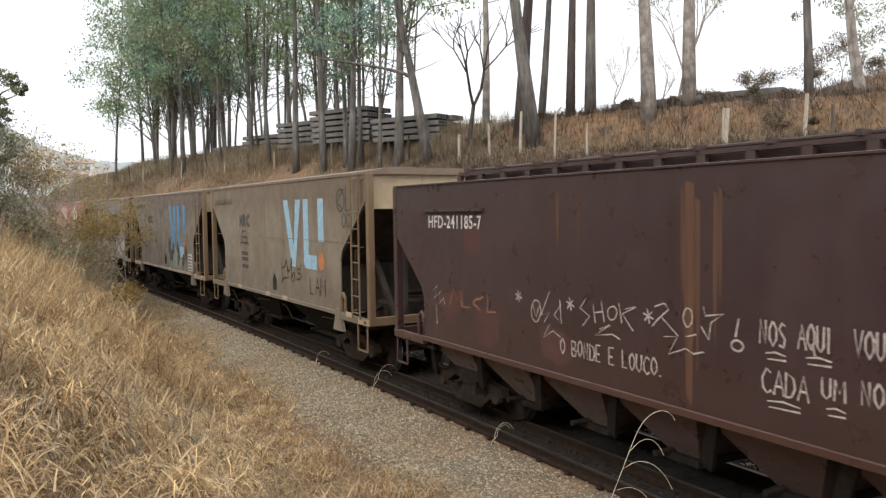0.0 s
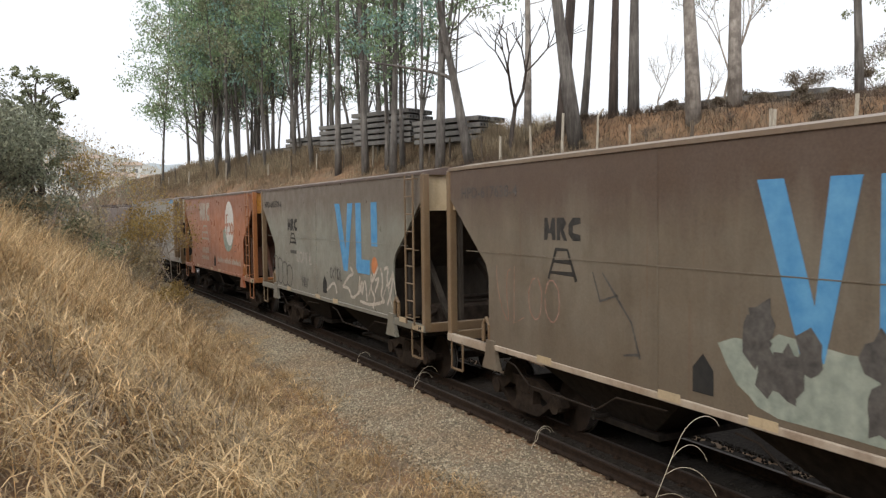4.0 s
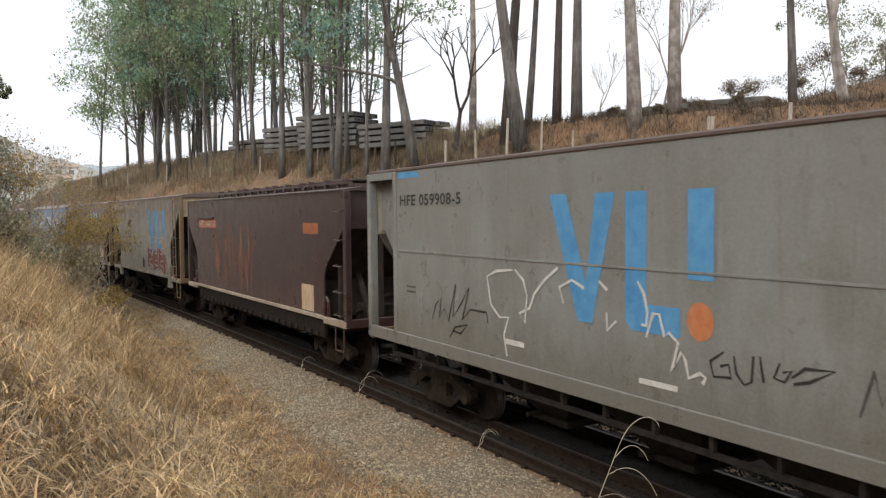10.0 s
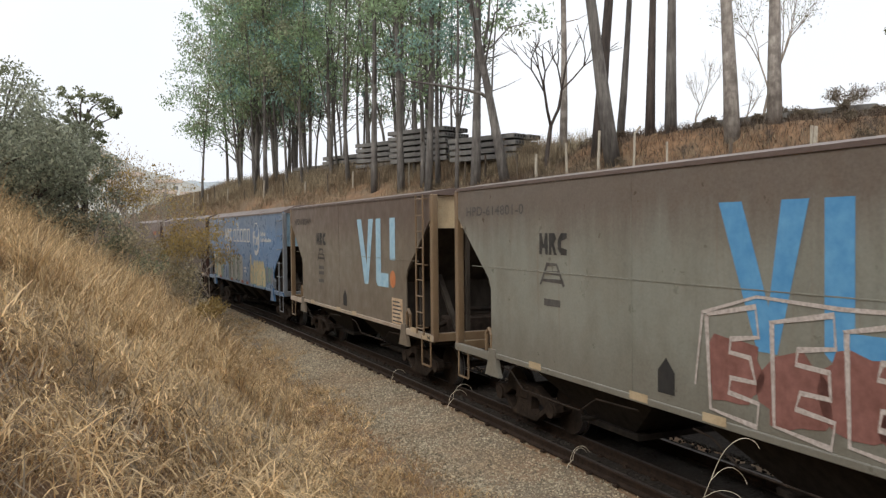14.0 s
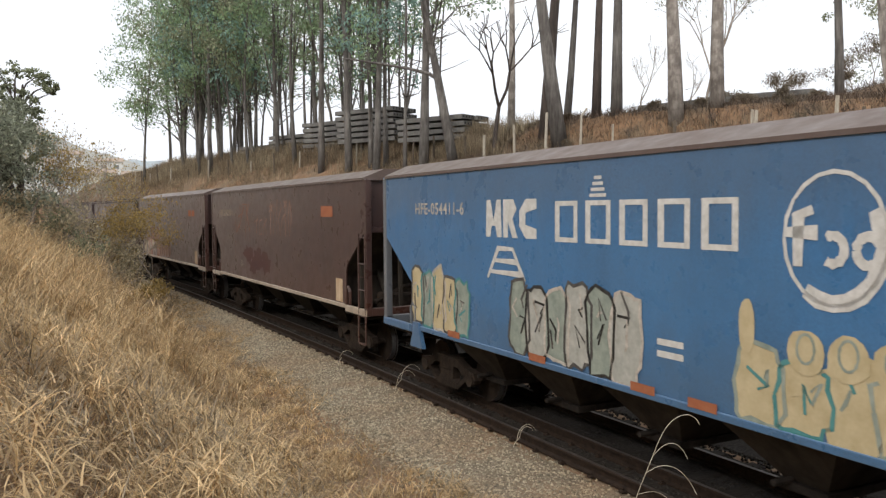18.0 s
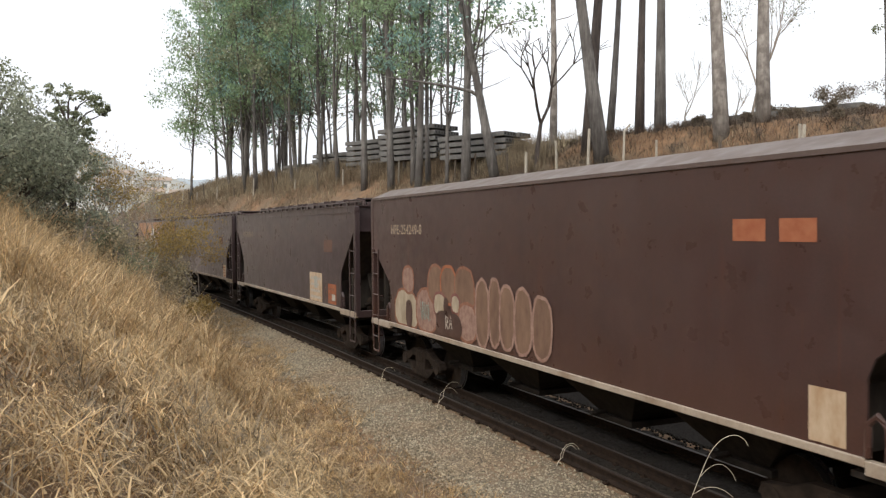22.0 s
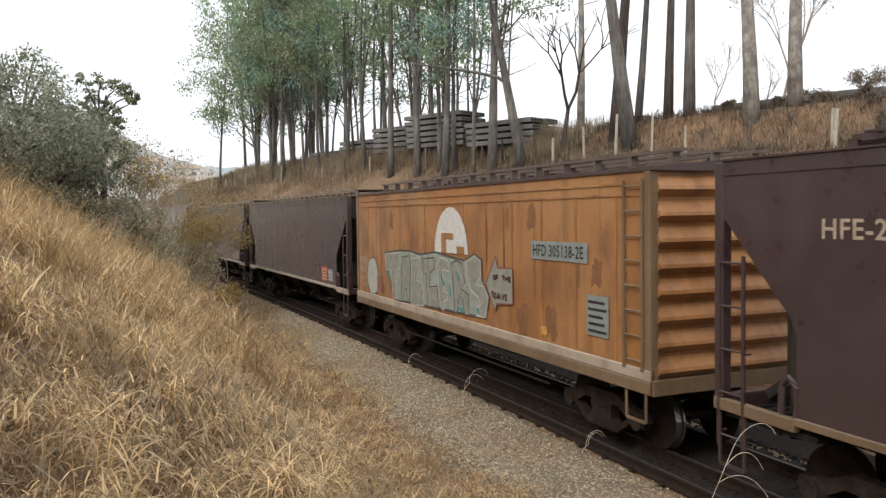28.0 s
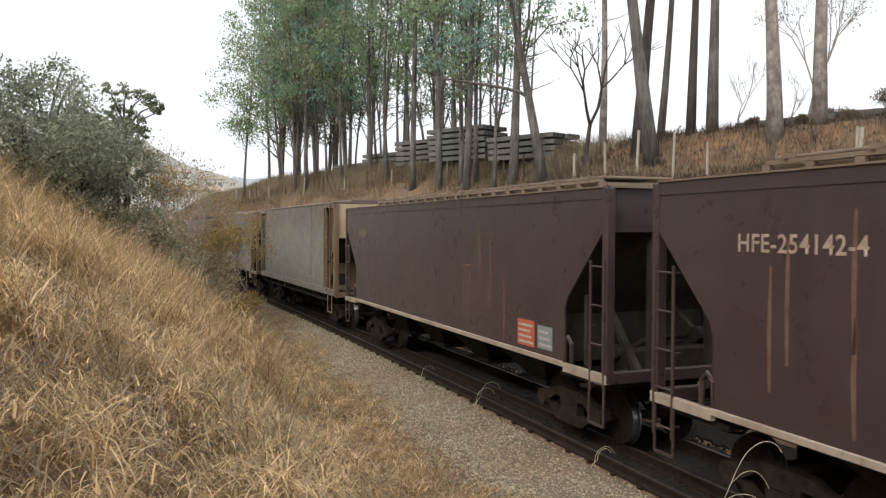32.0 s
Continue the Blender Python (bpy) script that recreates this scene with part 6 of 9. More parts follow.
def corrugated_wagon(i):
    """An ochre closed wagon with riveted sides and corrugated ends."""
    L = length(i)
    a = L / 2
    w = wagon_empty("box_wagon", "peeling ochre closed wagon with corrugated ends and silver graffiti")
    eave, sill = 3.72, 1.16
    for s in (-1, 1):
        x0, x1 = (-HALF, -HALF + 0.04) if s < 0 else (HALF - 0.04, HALF)
        bm = bmesh.new()
        box(bm, x0, x1, -a + 0.05, a - 0.05, sill, eave)
        sh = part("side_sheet", bm, OCHRE, w)
        for k in range(12):
            bm = bmesh.new()
            y = -a + 0.75 + k * (L - 1.2) / 11.5
            box(bm, s * HALF - 0.014, s * HALF + 0.014, y - 0.02, y + 0.02, sill + 0.02, eave - 0.28)
            part("seam", bm, OCHRE, sh)
        for z in (eave - 0.30, eave - 0.16):
            bm = bmesh.new()
            box(bm, s * HALF - 0.016, s * HALF + 0.016, -a + 0.05, a - 0.05, z, z + 0.03)
            part("seam", bm, OCHRE, sh)
        bm = bmesh.new()
        box(bm, s * HALF - 0.04, s * HALF + 0.04, -a, a, sill - 0.02, sill + 0.12, 0.01)
        part("side_sill", bm, WHITE_SILL, w)
        bm = bmesh.new()
        box(bm, s * HALF - 0.05, s * HALF + 0.03, -a, a, sill - 0.18, sill - 0.024, 0.01)
        part("lower_sill", bm, TAN, w)
        for e in (-1, 1):
            bm = bmesh.new()
            y0, y1 = sorted((e * a, e * (a - 0.13)))
            box(bm, -HALF - 0.03 if s < 0 else HALF - 0.1, -HALF + 0.1 if s < 0 else HALF + 0.03, y0, y1, sill - 0.15, eave, 0.012)
            part("corner_post", bm, TAN, w)
    for e in (-1, 1):
        bm = bmesh.new()
        n = 8
        prof = []
        for k in range(n):
            z0 = sill + (eave - sill) * k / n
            h = (eave - sill) / n
            prof += [(0.0, z0), (0.11, z0 + h * 0.28), (0.10, z0 + h * 0.42), (0.0, z0 + h * 0.85)]
        prof.append((0.0, eave))
        va = [bm.verts.new((-HALF + 0.08, e * (a - 0.06 + d), z)) for d, z in prof]
        vb = [bm.verts.new((HALF - 0.08, e * (a - 0.06 + d), z)) for d, z in prof]
        vc = [bm.verts.new((-HALF + 0.08, e * (a - 0.16), z)) for d, z in prof]
        vd = [bm.verts.new((HALF - 0.08, e * (a - 0.16), z)) for d, z in prof]
        for k in range(len(prof) - 1):
            bm.faces.new((va[k], va[k + 1], vb[k + 1], vb[k]))
            bm.faces.new((vc[k], vd[k], vd[k + 1], vc[k + 1]))
            bm.faces.new((va[k], vc[k], vc[k + 1], va[k + 1]))
            bm.faces.new((vb[k], vb[k + 1], vd[k + 1], vd[k]))
        part("corrugated_end", bm, OCHRE, w)
        bm = bmesh.new()
        y0, y1 = sorted((e * (a - 0.1), e * (a + 0.02)))
        box(bm, -HALF, HALF, y0, y1, sill - 0.2, sill + 0.0, 0.01)
        part("end_sill", bm, TAN, w)
        coupler(w, L, e)
        add_bogie(w, e * (a - 1.75), i)
    bm = bmesh.new()
    prof = [(-HALF - 0.03, eave), (-HALF - 0.03, eave + 0.05), (0, eave + 0.16), (HALF + 0.03, eave + 0.05), (HALF + 0.03, eave)]
    fa = [bm.verts.new((x, -a - 0.03, z)) for x, z in prof]
    fb = [bm.verts.new((x, a + 0.03, z)) for x, z in prof]
    bm.faces.new(fa)
    bm.faces.new(fb[::-1])
    for k in range(5):
        bm.faces.new((fa[k], fa[(k + 1) % 5], fb[(k + 1) % 5], fb[k]))
    rf = part("roof", bm, ROOF_DARK, w)
    for x in (-0.75, -0.1, 0.55):
        bm = bmesh.new()
        box(bm, x, x + 0.12, -a + 0.2, a - 0.2, eave + 0.26, eave + 0.30)
        for k in range(14):
            y = -a + 0.4 + k * (L - 0.8) / 13
            box(bm, x, x + 0.12, y - 0.03, y + 0.03, eave + 0.06, eave + 0.27)
        part("roof_walk", bm, ROOF_DUST, w)
    bm = bmesh.new()
    box(bm, -0.2, 0.2, -a + 0.1, a - 0.1, 0.72, 1.02)
    box(bm, -1.1, 1.1, -2.6, 2.6, 0.85, 1.0)
    part("underframe", bm, STEEL_DARK, w)
    ladder(w, L, 0.14, 0.52, 1.25, 3.62, 8, TAN, SHEET - 0.05)
    step_iron(w, L, 0.1, 0.5, 0.62, 1.05, TAN)
    bm = bmesh.new()
    tube(bm, [(SHEET + 0.1, -3.5, 0.62), (SHEET + 0.1, 3.0, 0.62)], 0.02, 6)
    part("brake_rod", bm, STEEL_DARK, w)
    decal(w, "number_ground", rect(1.40, 2.99, 2.52, 2.80), GREY_SIGN, L, lift=0.018)
    fitted(w, "number", "HFD 305138-2E", 2.92, 1.5, 2.57, 2.75, BLACK, L, 0.021)
    notice(w, L, 1.42, 0.9, 1.55, 2.10, GREY_SIGN, BLACK, 5, 0.018)
    half = [(6.15 + 0.80 * math.cos(k * math.pi / 14), 2.48 + 0.88 * math.sin(k * math.pi / 14)) for k in range(15)]
    decal(w, "logo_oval", half, WHITE, L, lift=0.018)
    decal(w, "logo_bar", rect(6.35, 6.6, 2.48, 2.85), OCHRE, L, lift=0.021)
    decal(w, "logo_bar", rect(6.0, 6.6, 2.74, 2.86), OCHRE, L, lift=0.023)
    decal(w, "logo_bar", rect(5.5, 5.85, 2.48, 2.62), OCHRE, L, lift=0.021)
    rng = random.Random(78)
    decal(w, "graffiti_fill", [(10.09, 2.34), (8.98, 2.43), (8.39, 2.44), (7.77, 2.39), (6.92, 2.47), (6.24, 2.41), (5.54, 2.37), (5.07, 2.5), (4.78, 2.41), (4.78, 2.07), (4.48, 1.81), (4.6, 1.41), (6.76, 1.36), (9.39, 1.3), (9.79, 1.9)], TEAL_GREY, L, lift=0.019)
    strokes(w, "graffiti_line", [[(10.09, 2.34), (8.98, 2.43), (8.39, 2.44), (7.77, 2.39), (6.92, 2.47), (6.24, 2.41), (5.54, 2.37), (5.07, 2.5), (4.78, 2.41), (4.78, 2.07), (4.48, 1.81), (4.6, 1.41), (6.76, 1.36), (9.39, 1.3), (9.79, 1.9), (10.09, 2.34)]], FADED_BLACK, L, 0.04, lift=0.0195)
    for k, shape in enumerate([[(10.03, 2.31), (9.0, 2.39), (9.01, 2.05), (9.34, 1.97), (9.26, 1.33), (9.5, 1.32), (9.62, 1.94), (9.99, 1.96)], [(8.96, 1.29), (8.87, 2.29), (8.39, 2.34), (8.34, 2.13), (8.41, 1.38), (8.57, 1.35), (8.61, 1.62), (8.75, 1.6), (8.78, 1.32)], [(8.33, 1.31), (8.25, 2.28), (7.79, 2.34), (7.83, 2.04), (8.02, 1.83), (7.64, 1.81), (7.56, 1.34), (8.1, 1.29)], [(7.62, 2.31), (6.95, 2.36), (6.93, 2.15), (7.21, 2.03), (7.24, 1.75), (6.83, 1.8), (6.78, 1.37), (7.35, 1.34), (7.44, 1.99), (7.6, 2.04)]]):
        decal(w, "graffiti_fill", shape, SILVER_DULL, L, lift=0.021)
        strokes(w, "graffiti_line", [shape + shape[:1]], FADED_BLACK if k % 2 else BONE, L, 0.028, lift=0.023)
    for k, shape in enumerate([[(6.84, 2.22), (6.64, 2.38), (6.24, 2.33), (6.22, 2.12), (6.46, 2.15), (6.56, 2.14), (6.49, 1.72), (6.29, 1.71), (6.32, 1.58), (6.55, 1.51), (6.48, 1.36), (6.62, 1.36), (6.76, 1.81)], [(6.11, 2.29), (5.88, 2.35), (5.59, 2.31), (5.5, 1.97), (5.64, 1.84), (5.31, 1.75), (5.33, 1.38), (5.52, 1.37), (5.58, 1.63), (5.75, 1.71), (5.86, 1.37), (5.95, 1.37), (6.03, 1.9)], [(5.4, 2.35), (5.07, 2.47), (4.83, 2.4), (4.8, 2.13), (5.01, 1.97), (4.68, 1.95), (4.52, 1.77), (4.63, 1.42), (5.0, 1.41), (5.05, 1.54), (4.81, 1.62), (4.91, 1.74), (5.26, 1.86), (5.4, 2.1)]]):
        decal(w, "graffiti_fill", shape, SILVER_DULL, L, lift=0.021)
        strokes(w, "graffiti_line", [shape + shape[:1]], FADED_BLACK if k % 2 else BONE, L, 0.028, lift=0.023)
    for line in [[(6.63, 2.05), (6.49, 1.84)], [(5.87, 2.14), (5.72, 1.98)], [(6.2, 1.88), (6.15, 1.67)], [(5.83, 1.47), (5.57, 1.44)], [(5.03, 1.55), (4.88, 1.47)], [(9.97, 1.94), (9.67, 1.78)]]:
        strokes(w, "graffiti_line", [line], AQUA, L, 0.07, lift=0.024)
    decal(w, "graffiti_fill", [(4.6, 2.01), (4.19, 2.51), (4.14, 2.31), (3.6, 2.33), (3.6, 1.75), (4.19, 1.7), (4.23, 1.58)], SILVER_DULL, L, lift=0.028)
    strokes(w, "graffiti_line", [[(4.6, 2.01), (4.19, 2.51), (4.14, 2.31), (3.6, 2.33), (3.6, 1.75), (4.19, 1.7), (4.23, 1.58), (4.6, 2.01)]], CHALK_MAROON, L, 0.03, lift=0.029)
    handwriting(w, "spray_letters", "OF THE", 4.30, 3.61, 2.11, 2.18, FADED_MAROON, L, 0.04, 4, 0.031)
    handwriting(w, "spray_letters", "TRAINS", 4.37, 3.76, 1.79, 1.89, FADED_MAROON, L, 0.04, 5, 0.031)
    decal(w, "graffiti_fill", blob(rng, 11.0, 1.72, 0.42, 0.46, 18, 0.08, 0.8), SILVER, L, lift=0.019)
    strokes(w, "graffiti_line", [blob(rng, 11.0, 1.74, 0.40, 0.44, 18, 0.08, 0.8)], FADED_BLACK, L, 0.02, lift=0.022)
    decal(w, "graffiti_fill", blob(rng, 10.45, 1.55, 0.18, 0.2, 12, 0.2), CHALK_RED, L, lift=0.0195)
    handwriting(w, "spray_letters", "MEXICO", 12.05, 11.38, 2.02, 2.18, BONE, L, 0.024, 6, 0.020)
    handwriting(w, "spray_letters", "BRASIL", 12.03, 11.46, 1.80, 1.95, BONE, L, 0.024, 7, 0.020)
    strokes(w, "pale_scrawl", scribble(rng, 11.5, 12.0, 1.45, 1.7, 2), BONE, L, 0.022, lift=0.020)
    runs(w, L, 79, 12, RUST_PATCH, (1.9, 3.4), (1.0, 11.8), 0.05)
    for u, z, q in ((9.6, 3.1, 0.22), (3.0, 3.15, 0.2), (1.2, 2.4, 0.2), (3.3, 1.5, 0.3), (2.4, 1.6, 0.25)):
        decal(w, "rust_patch", blob(rng, u, z, q * 0.6, q, 16, 0.3), RUST_PATCH, L, lift=0.002)
    decal(w, "yellow_spot", blob(rng, 2.6, 1.45, 0.1, 0.07, 12, 0.1), YELLOW, L, lift=0.020)
    return w


make_train()
WAGONS = {}
for k, item in enumerate(TRAIN):
    if isinstance(item, tuple):
        WAGONS[item[0]] = item[1]
    else:
        WAGONS[k] = item


# ---- how far the train has run at each moment ----
def run(t):
    return ((((4.3217e-07 * t - 5.01742e-05) * t + 2.106873e-03) * t - 3.03789e-02) * t + 6.53496) * t


def wagon_pose(i, t):
    y = (ENDS[i][0] + ENDS[i][1]) / 2 - run(t)
    base = (ENDS[i][1] - ENDS[i][0]) / 2 - 1.75
    x = (track_x(y - base) + track_x(y + base)) / 2
    return pose(x, y, 0, 0, 0, math.degrees(math.atan(BEND * y)))


def motions():
    for i, w in WAGONS.items():
        walk(w, [(t, wagon_pose(i, t)) for t in range(0, 33)])
    for ob, a, i in WHEELS:
        # wheels turn while their wagon is near; one step of two film frames is about 60 degrees
        mid = (ENDS[i][0] + ENDS[i][1]) / 2
        rows = []
        x = ob.location.x
        turn = -1 if x < 0 else 1
        face = 180 if x < 0 else 0
        for k in range(0, 481):
            t = k / 15
            y = mid - run(t)
            if -8 < y < 50 or k in (0, 480):
                ang = math.degrees(min(max(mid - y, mid - 50), mid + 8) / 0.40)
                rows.append((t, pose(x, a, 0.40, (turn * ang) % 360, 0, face)))
        walk(ob, rows)


# ---- ground ----
def smooth(a, b, x):
    t = max(0.0, min(1.0, (x - a) / (b - a)))
    return t * t * (3 - 2 * t)


def crest_x(y):
    """Where the far embankment reaches its top, along the fence."""
    near = 18.5 + 0.60 * max(0.0, 29 - y)
    return max(track_x(y) + 4.8, near - 0.37 * max(0.0, y - 40))


def bank_foot(y):
    """Offset from the track's centre at which the near bank of dry grass begins."""
    return -4.75 + 1.8 * smooth(10, 40, y) + 0.22 * math.sin(y * 0.9) + 0.15 * math.sin(y * 2.3)


def ground_z(x, y):
    c = track_x(y)
    d = x - c
    if d < -1.1:
        z = -0.17 - 0.10 * smooth(1.1, 2.6, -d)
        rise = max(0.0, bank_foot(y) - d)
        slope = 0.50 + 0.16 * smooth(3, 12, y) - 0.22 * smooth(30, 60, y)
        z += slope * min(rise, 14) + 0.18 * max(0, min(rise, 60) - 14)
        # unseen rise behind the camera, added to block low sky from near wagons
        z += 6.5 * smooth(-0.8, -9, y) * smooth(0.5, 8, rise)
        z += (0.16 * noise.noise((x * 0.5, y * 0.5, 0)) + 0.12 * noise.noise((x * 1.3, y * 1.3, 2))) * min(1, rise)
        return z
    if d < 1.95:
        return -0.17 - 0.20 * smooth(1.1, 1.9, d)
    cx = crest_x(y)
    foot = c + 1.95
    top = 5.35 + 0.35 * smooth(30, 40, y) - 0.3 * smooth(45, 75, y)
    f = (x - foot) / max(1.0, cx - foot)
    z = -0.37 + (top + 0.37) * (smooth(0, 1, f) * 0.35 + 0.65 * max(0, min(1, f)))
    # a steep face added right behind the ditch, blocking light from beyond the train
    z += 0.9 * smooth(0, 1.1, x - foot) * (1 - max(0, min(1, f)))
    # the ground goes on rising behind the fence
    over = max(0.0, x - cx)
    z += (1.9 - 0.35 * smooth(30, 40, y)) * smooth(-0.2, 3.2 - 0.9 * smooth(30, 40, y), over) + 6.0 * smooth(4, 22, over) * smooth(32, 17, y)
    z += 0.22 * noise.noise((x * 0.35, y * 0.35, 3)) * smooth(0.1, 0.4, f)
    z -= 6.0 * smooth(90, 160, y) * smooth(0, 1, f)
    return z


GROUND = plain("dry_red_earth", (0.15, 0.082, 0.043), (0.32, 0.195, 0.108), 0.95, 2.6, bump=0.8, dist=0.06, big=(0.6, (0.17, 0.125, 0.082), 0.75))


def build_ground():
    xs = sorted({*np.arange(-30, 45, 0.6), *np.arange(-400, -30, 20), *np.arange(45, 420, 20)})
    ys = sorted({*np.arange(-12, 75, 0.7), *np.arange(-200, -12, 12), *np.arange(75, 160, 4), *np.arange(160, 900, 40)})
    verts = [(x, y, ground_z(x, y)) for y in ys for x in xs]
    n = len(xs)
    faces = [(j * n + i, j * n + i + 1, (j + 1) * n + i + 1, (j + 1) * n + i) for j in range(len(ys) - 1) for i in range(n - 1)]
    ob = link_mesh("ground", verts, faces, GROUND, None, "", True)
    tagged(ob, "dry reddish earth sloping up on both sides of the track", "ground", "", "structure")


build_ground()


# ---- track ----
def rail(off, name):
    prof = [(-0.07, -0.15), (0.07, -0.15), (0.07, -0.13), (0.015, -0.11), (0.015, -0.045), (0.036, -0.035), (0.036, -0.006), (0.028, 0), (-0.028, 0), (-0.036, -0.006), (-0.036, -0.035), (-0.015, -0.045), (-0.015, -0.11), (-0.07, -0.13)]
    ys = list(range(-40, 160, 2))
    verts, faces = [], []
    for y in ys:
        verts += [(track_x(y, off) + px, y, pz) for px, pz in prof]
    n = len(prof)
    for j in range(len(ys) - 1):
        for k in range(n):
            faces.append((j * n + k, (j + 1) * n + k, (j + 1) * n + (k + 1) % n, j * n + (k + 1) % n))
    ob = link_mesh(name, verts, faces, RAIL_SIDE)
    ob.data.materials.append(RAIL_TOP)
    for p in ob.data.polygons:
        if p.normal.z > 0.9 and p.center.z > -0.02:
            p.material_index = 1
    return tagged(ob, "rusty steel rail with a worn bright head", "rail", "rails of the mixed gauge track", "structure")


bm = bmesh.new()
box(bm, -0.045, 0.045, -0.035, 0.035, -0.155, -0.118, 0.010)
box(bm, -0.015, 0.015, -0.015, 0.015, -0.12, -0.098, 0.005)
clip_me = bpy.data.meshes.new("rail_clip")
bm.to_mesh(clip_me)
bm.free()
clip_me.materials.append(RAIL_SIDE)
for off in (-1.10, -0.5, 0.5):
    line = rail(off, "rail")
    if off < 0:
        for k in range(70):
            y = 1.44 + k * 0.62
            for s in (-0.10, 0.10):
                child("rail_clip", clip_me, line, pose(track_x(y, off + s), y, 0, 0, 0, math.degrees(BEND * y)))

# ---- ballast ----
STONE = plain("tan_grey_ballast_stone", (0.17, 0.135, 0.088), (0.43, 0.37, 0.265), 0.9, 30, island=0.6, bump=0.2, big=(0.7, (0.26, 0.18, 0.105), 0.55))
SOOT_STONE = plain("sooty_ballast_stone", (0.016, 0.014, 0.012), (0.066, 0.056, 0.047), 0.9, 30, island=0.4, bump=0.2, gloss=0.15)
FINES = plain("sandy_ballast_fines", (0.09, 0.065, 0.042), (0.29, 0.235, 0.165), 0.95, 26, bump=0.8, dist=0.03, big=(1.2, (0.30, 0.19, 0.11), 0.6))
# bed gravel darkened beyond its own grime, for the shade under the train
SOOT_SHADE_FINES = plain("oily_shaded_track_bed", (0.014, 0.012, 0.0105), (0.050, 0.042, 0.036), 0.9, 22, bump=0.8, dist=0.03, gloss=0.15)


def strip(name, d0, d1, lift, mat, label, ragged=0.0):
    ys = [*np.arange(-30, 70, 0.5 if ragged else 1.0), *np.arange(70, 160, 5.0)]
    n = 6
    verts, faces = [], []
    for y in ys:
        lo = d0 + ragged * (noise.noise((y * 0.6, 5, 0)) + 0.6 * noise.noise((y * 1.9, 9, 0))) + (0.6 * smooth(10, 40, y) if ragged else 0)
        for k in range(n):
            x = track_x(y, lo + (d1 - lo) * k / (n - 1))
            verts.append((x, y, ground_z(x, y) + lift * (1 if 0 < k < n - 1 else -1)))
    for j in range(len(ys) - 1):
        for k in range(n - 1):
            faces.append((j * n + k, j * n + k + 1, (j + 1) * n + k + 1, (j + 1) * n + k))
    return tagged(link_mesh(name, verts, faces, mat, None, "", True), label, "track bed", "", "structure")


strip("ballast_shoulder", -2.75, -1.05, 0.012, FINES, "grey and tan gravel shoulder beside the rails", 0.45)
# widened to the ditch to carry that painted shade
bed = strip("track_bed", -1.22, 2.3, 0.022, SOOT_SHADE_FINES, "dark oily gravel under and between the rails, darkened for the train's shade")
STONE_V = np.array([(1, 0, 0), (-1, 0, 0), (0, 1, 0), (0, -1, 0), (0, 0, 1), (0, 0, -1)], float)
STONE_F = np.array([(0, 2, 4), (2, 1, 4), (1, 3, 4), (3, 0, 4), (2, 0, 5), (1, 2, 5), (3, 1, 5), (0, 3, 5)])


def mesh_of(name, verts, faces, mat, label, category, kind="stuff"):
    """A large mesh straight from arrays; faces is an (n, 3) or (n, 4) array."""
    me = bpy.data.meshes.new(name)
    k = faces.shape[1]
    me.vertices.add(len(verts))
    me.vertices.foreach_set("co", np.ascontiguousarray(verts, dtype=np.float32).ravel())
    me.loops.add(faces.size)
    me.loops.foreach_set("vertex_index", np.ascontiguousarray(faces, dtype=np.int32).ravel())
    me.polygons.add(len(faces))
    me.polygons.foreach_set("loop_start", np.arange(0, faces.size, k, dtype=np.int32))
    me.update(calc_edges=True)
    me.validate()
    me.materials.append(mat)
    ob = new(name, me)
    if kind:
        tagged(ob, label, category, "", kind)
    return ob


def turns(rng, n):
    q = rng.normal(size=(n, 4))
    q /= np.linalg.norm(q, axis=1)[:, None]
    w, x, y, z = q.T
    return np.stack([np.stack([1 - 2 * (y * y + z * z), 2 * (x * y - z * w), 2 * (x * z + y * w)], 1), np.stack([2 * (x * y + z * w), 1 - 2 * (x * x + z * z), 2 * (y * z - x * w)], 1), np.stack([2 * (x * z - y * w), 2 * (y * z + x * w), 1 - 2 * (x * x + y * y)], 1)], 1)


def stones(name, n, d0, d1, y0, y1, size, mat, label, seed, power=1.8, fade=0.0):
    rng = np.random.default_rng(seed)
    y = y0 + (y1 - y0) * rng.random(n) ** power
    d = d0 + (d1 - d0) * rng.random(n)
    if fade:
        d = d1 - np.abs(d1 - d0) * rng.random(n) ** 0.8 - np.abs(rng.normal(size=n)) * fade + 0.6 * np.clip((y - 10) / 30, 0, 1) * (d1 - d) / (d1 - d0)
    x = CENTRE + d - 0.5 * BEND * y * y
    s = size * (0.55 + 0.9 * rng.random(n)) * (1 + y / 60)
    z = np.array([ground_z(a, b) for a, b in zip(x, y)]) + s * 0.35
    sc = s[:, None] * (0.6 + 0.6 * rng.random((n, 3)))
    pts = STONE_V[None] * sc[:, None, :] * (0.8 + 0.4 * rng.random((n, 6, 1)))
    pts = np.einsum("nij,nkj->nki", turns(rng, n), pts) + np.stack([x, y, z], 1)[:, None]
    faces = (np.arange(n)[:, None, None] * 6 + STONE_F[None]).reshape(-1, 3)
    return mesh_of(name, pts.reshape(-1, 3), faces, mat, label, "gravel")


stones("ballast_gravel", 100000, -2.75, -1.12, 3.0, 60, 0.0165, STONE, "loose grey and tan ballast stones beside the track", 1, 1.8, 0.28)
stones("gravel_scatter", 9000, -4.4, -2.8, 3.0, 40, 0.013, STONE, "small stones scattered over the reddish verge", 2)
stones("dark_gravel", 20000, -1.0, 1.7, 2.0, 60, 0.024, SOOT_STONE, "soot-dark ballast stones between the rails", 3)

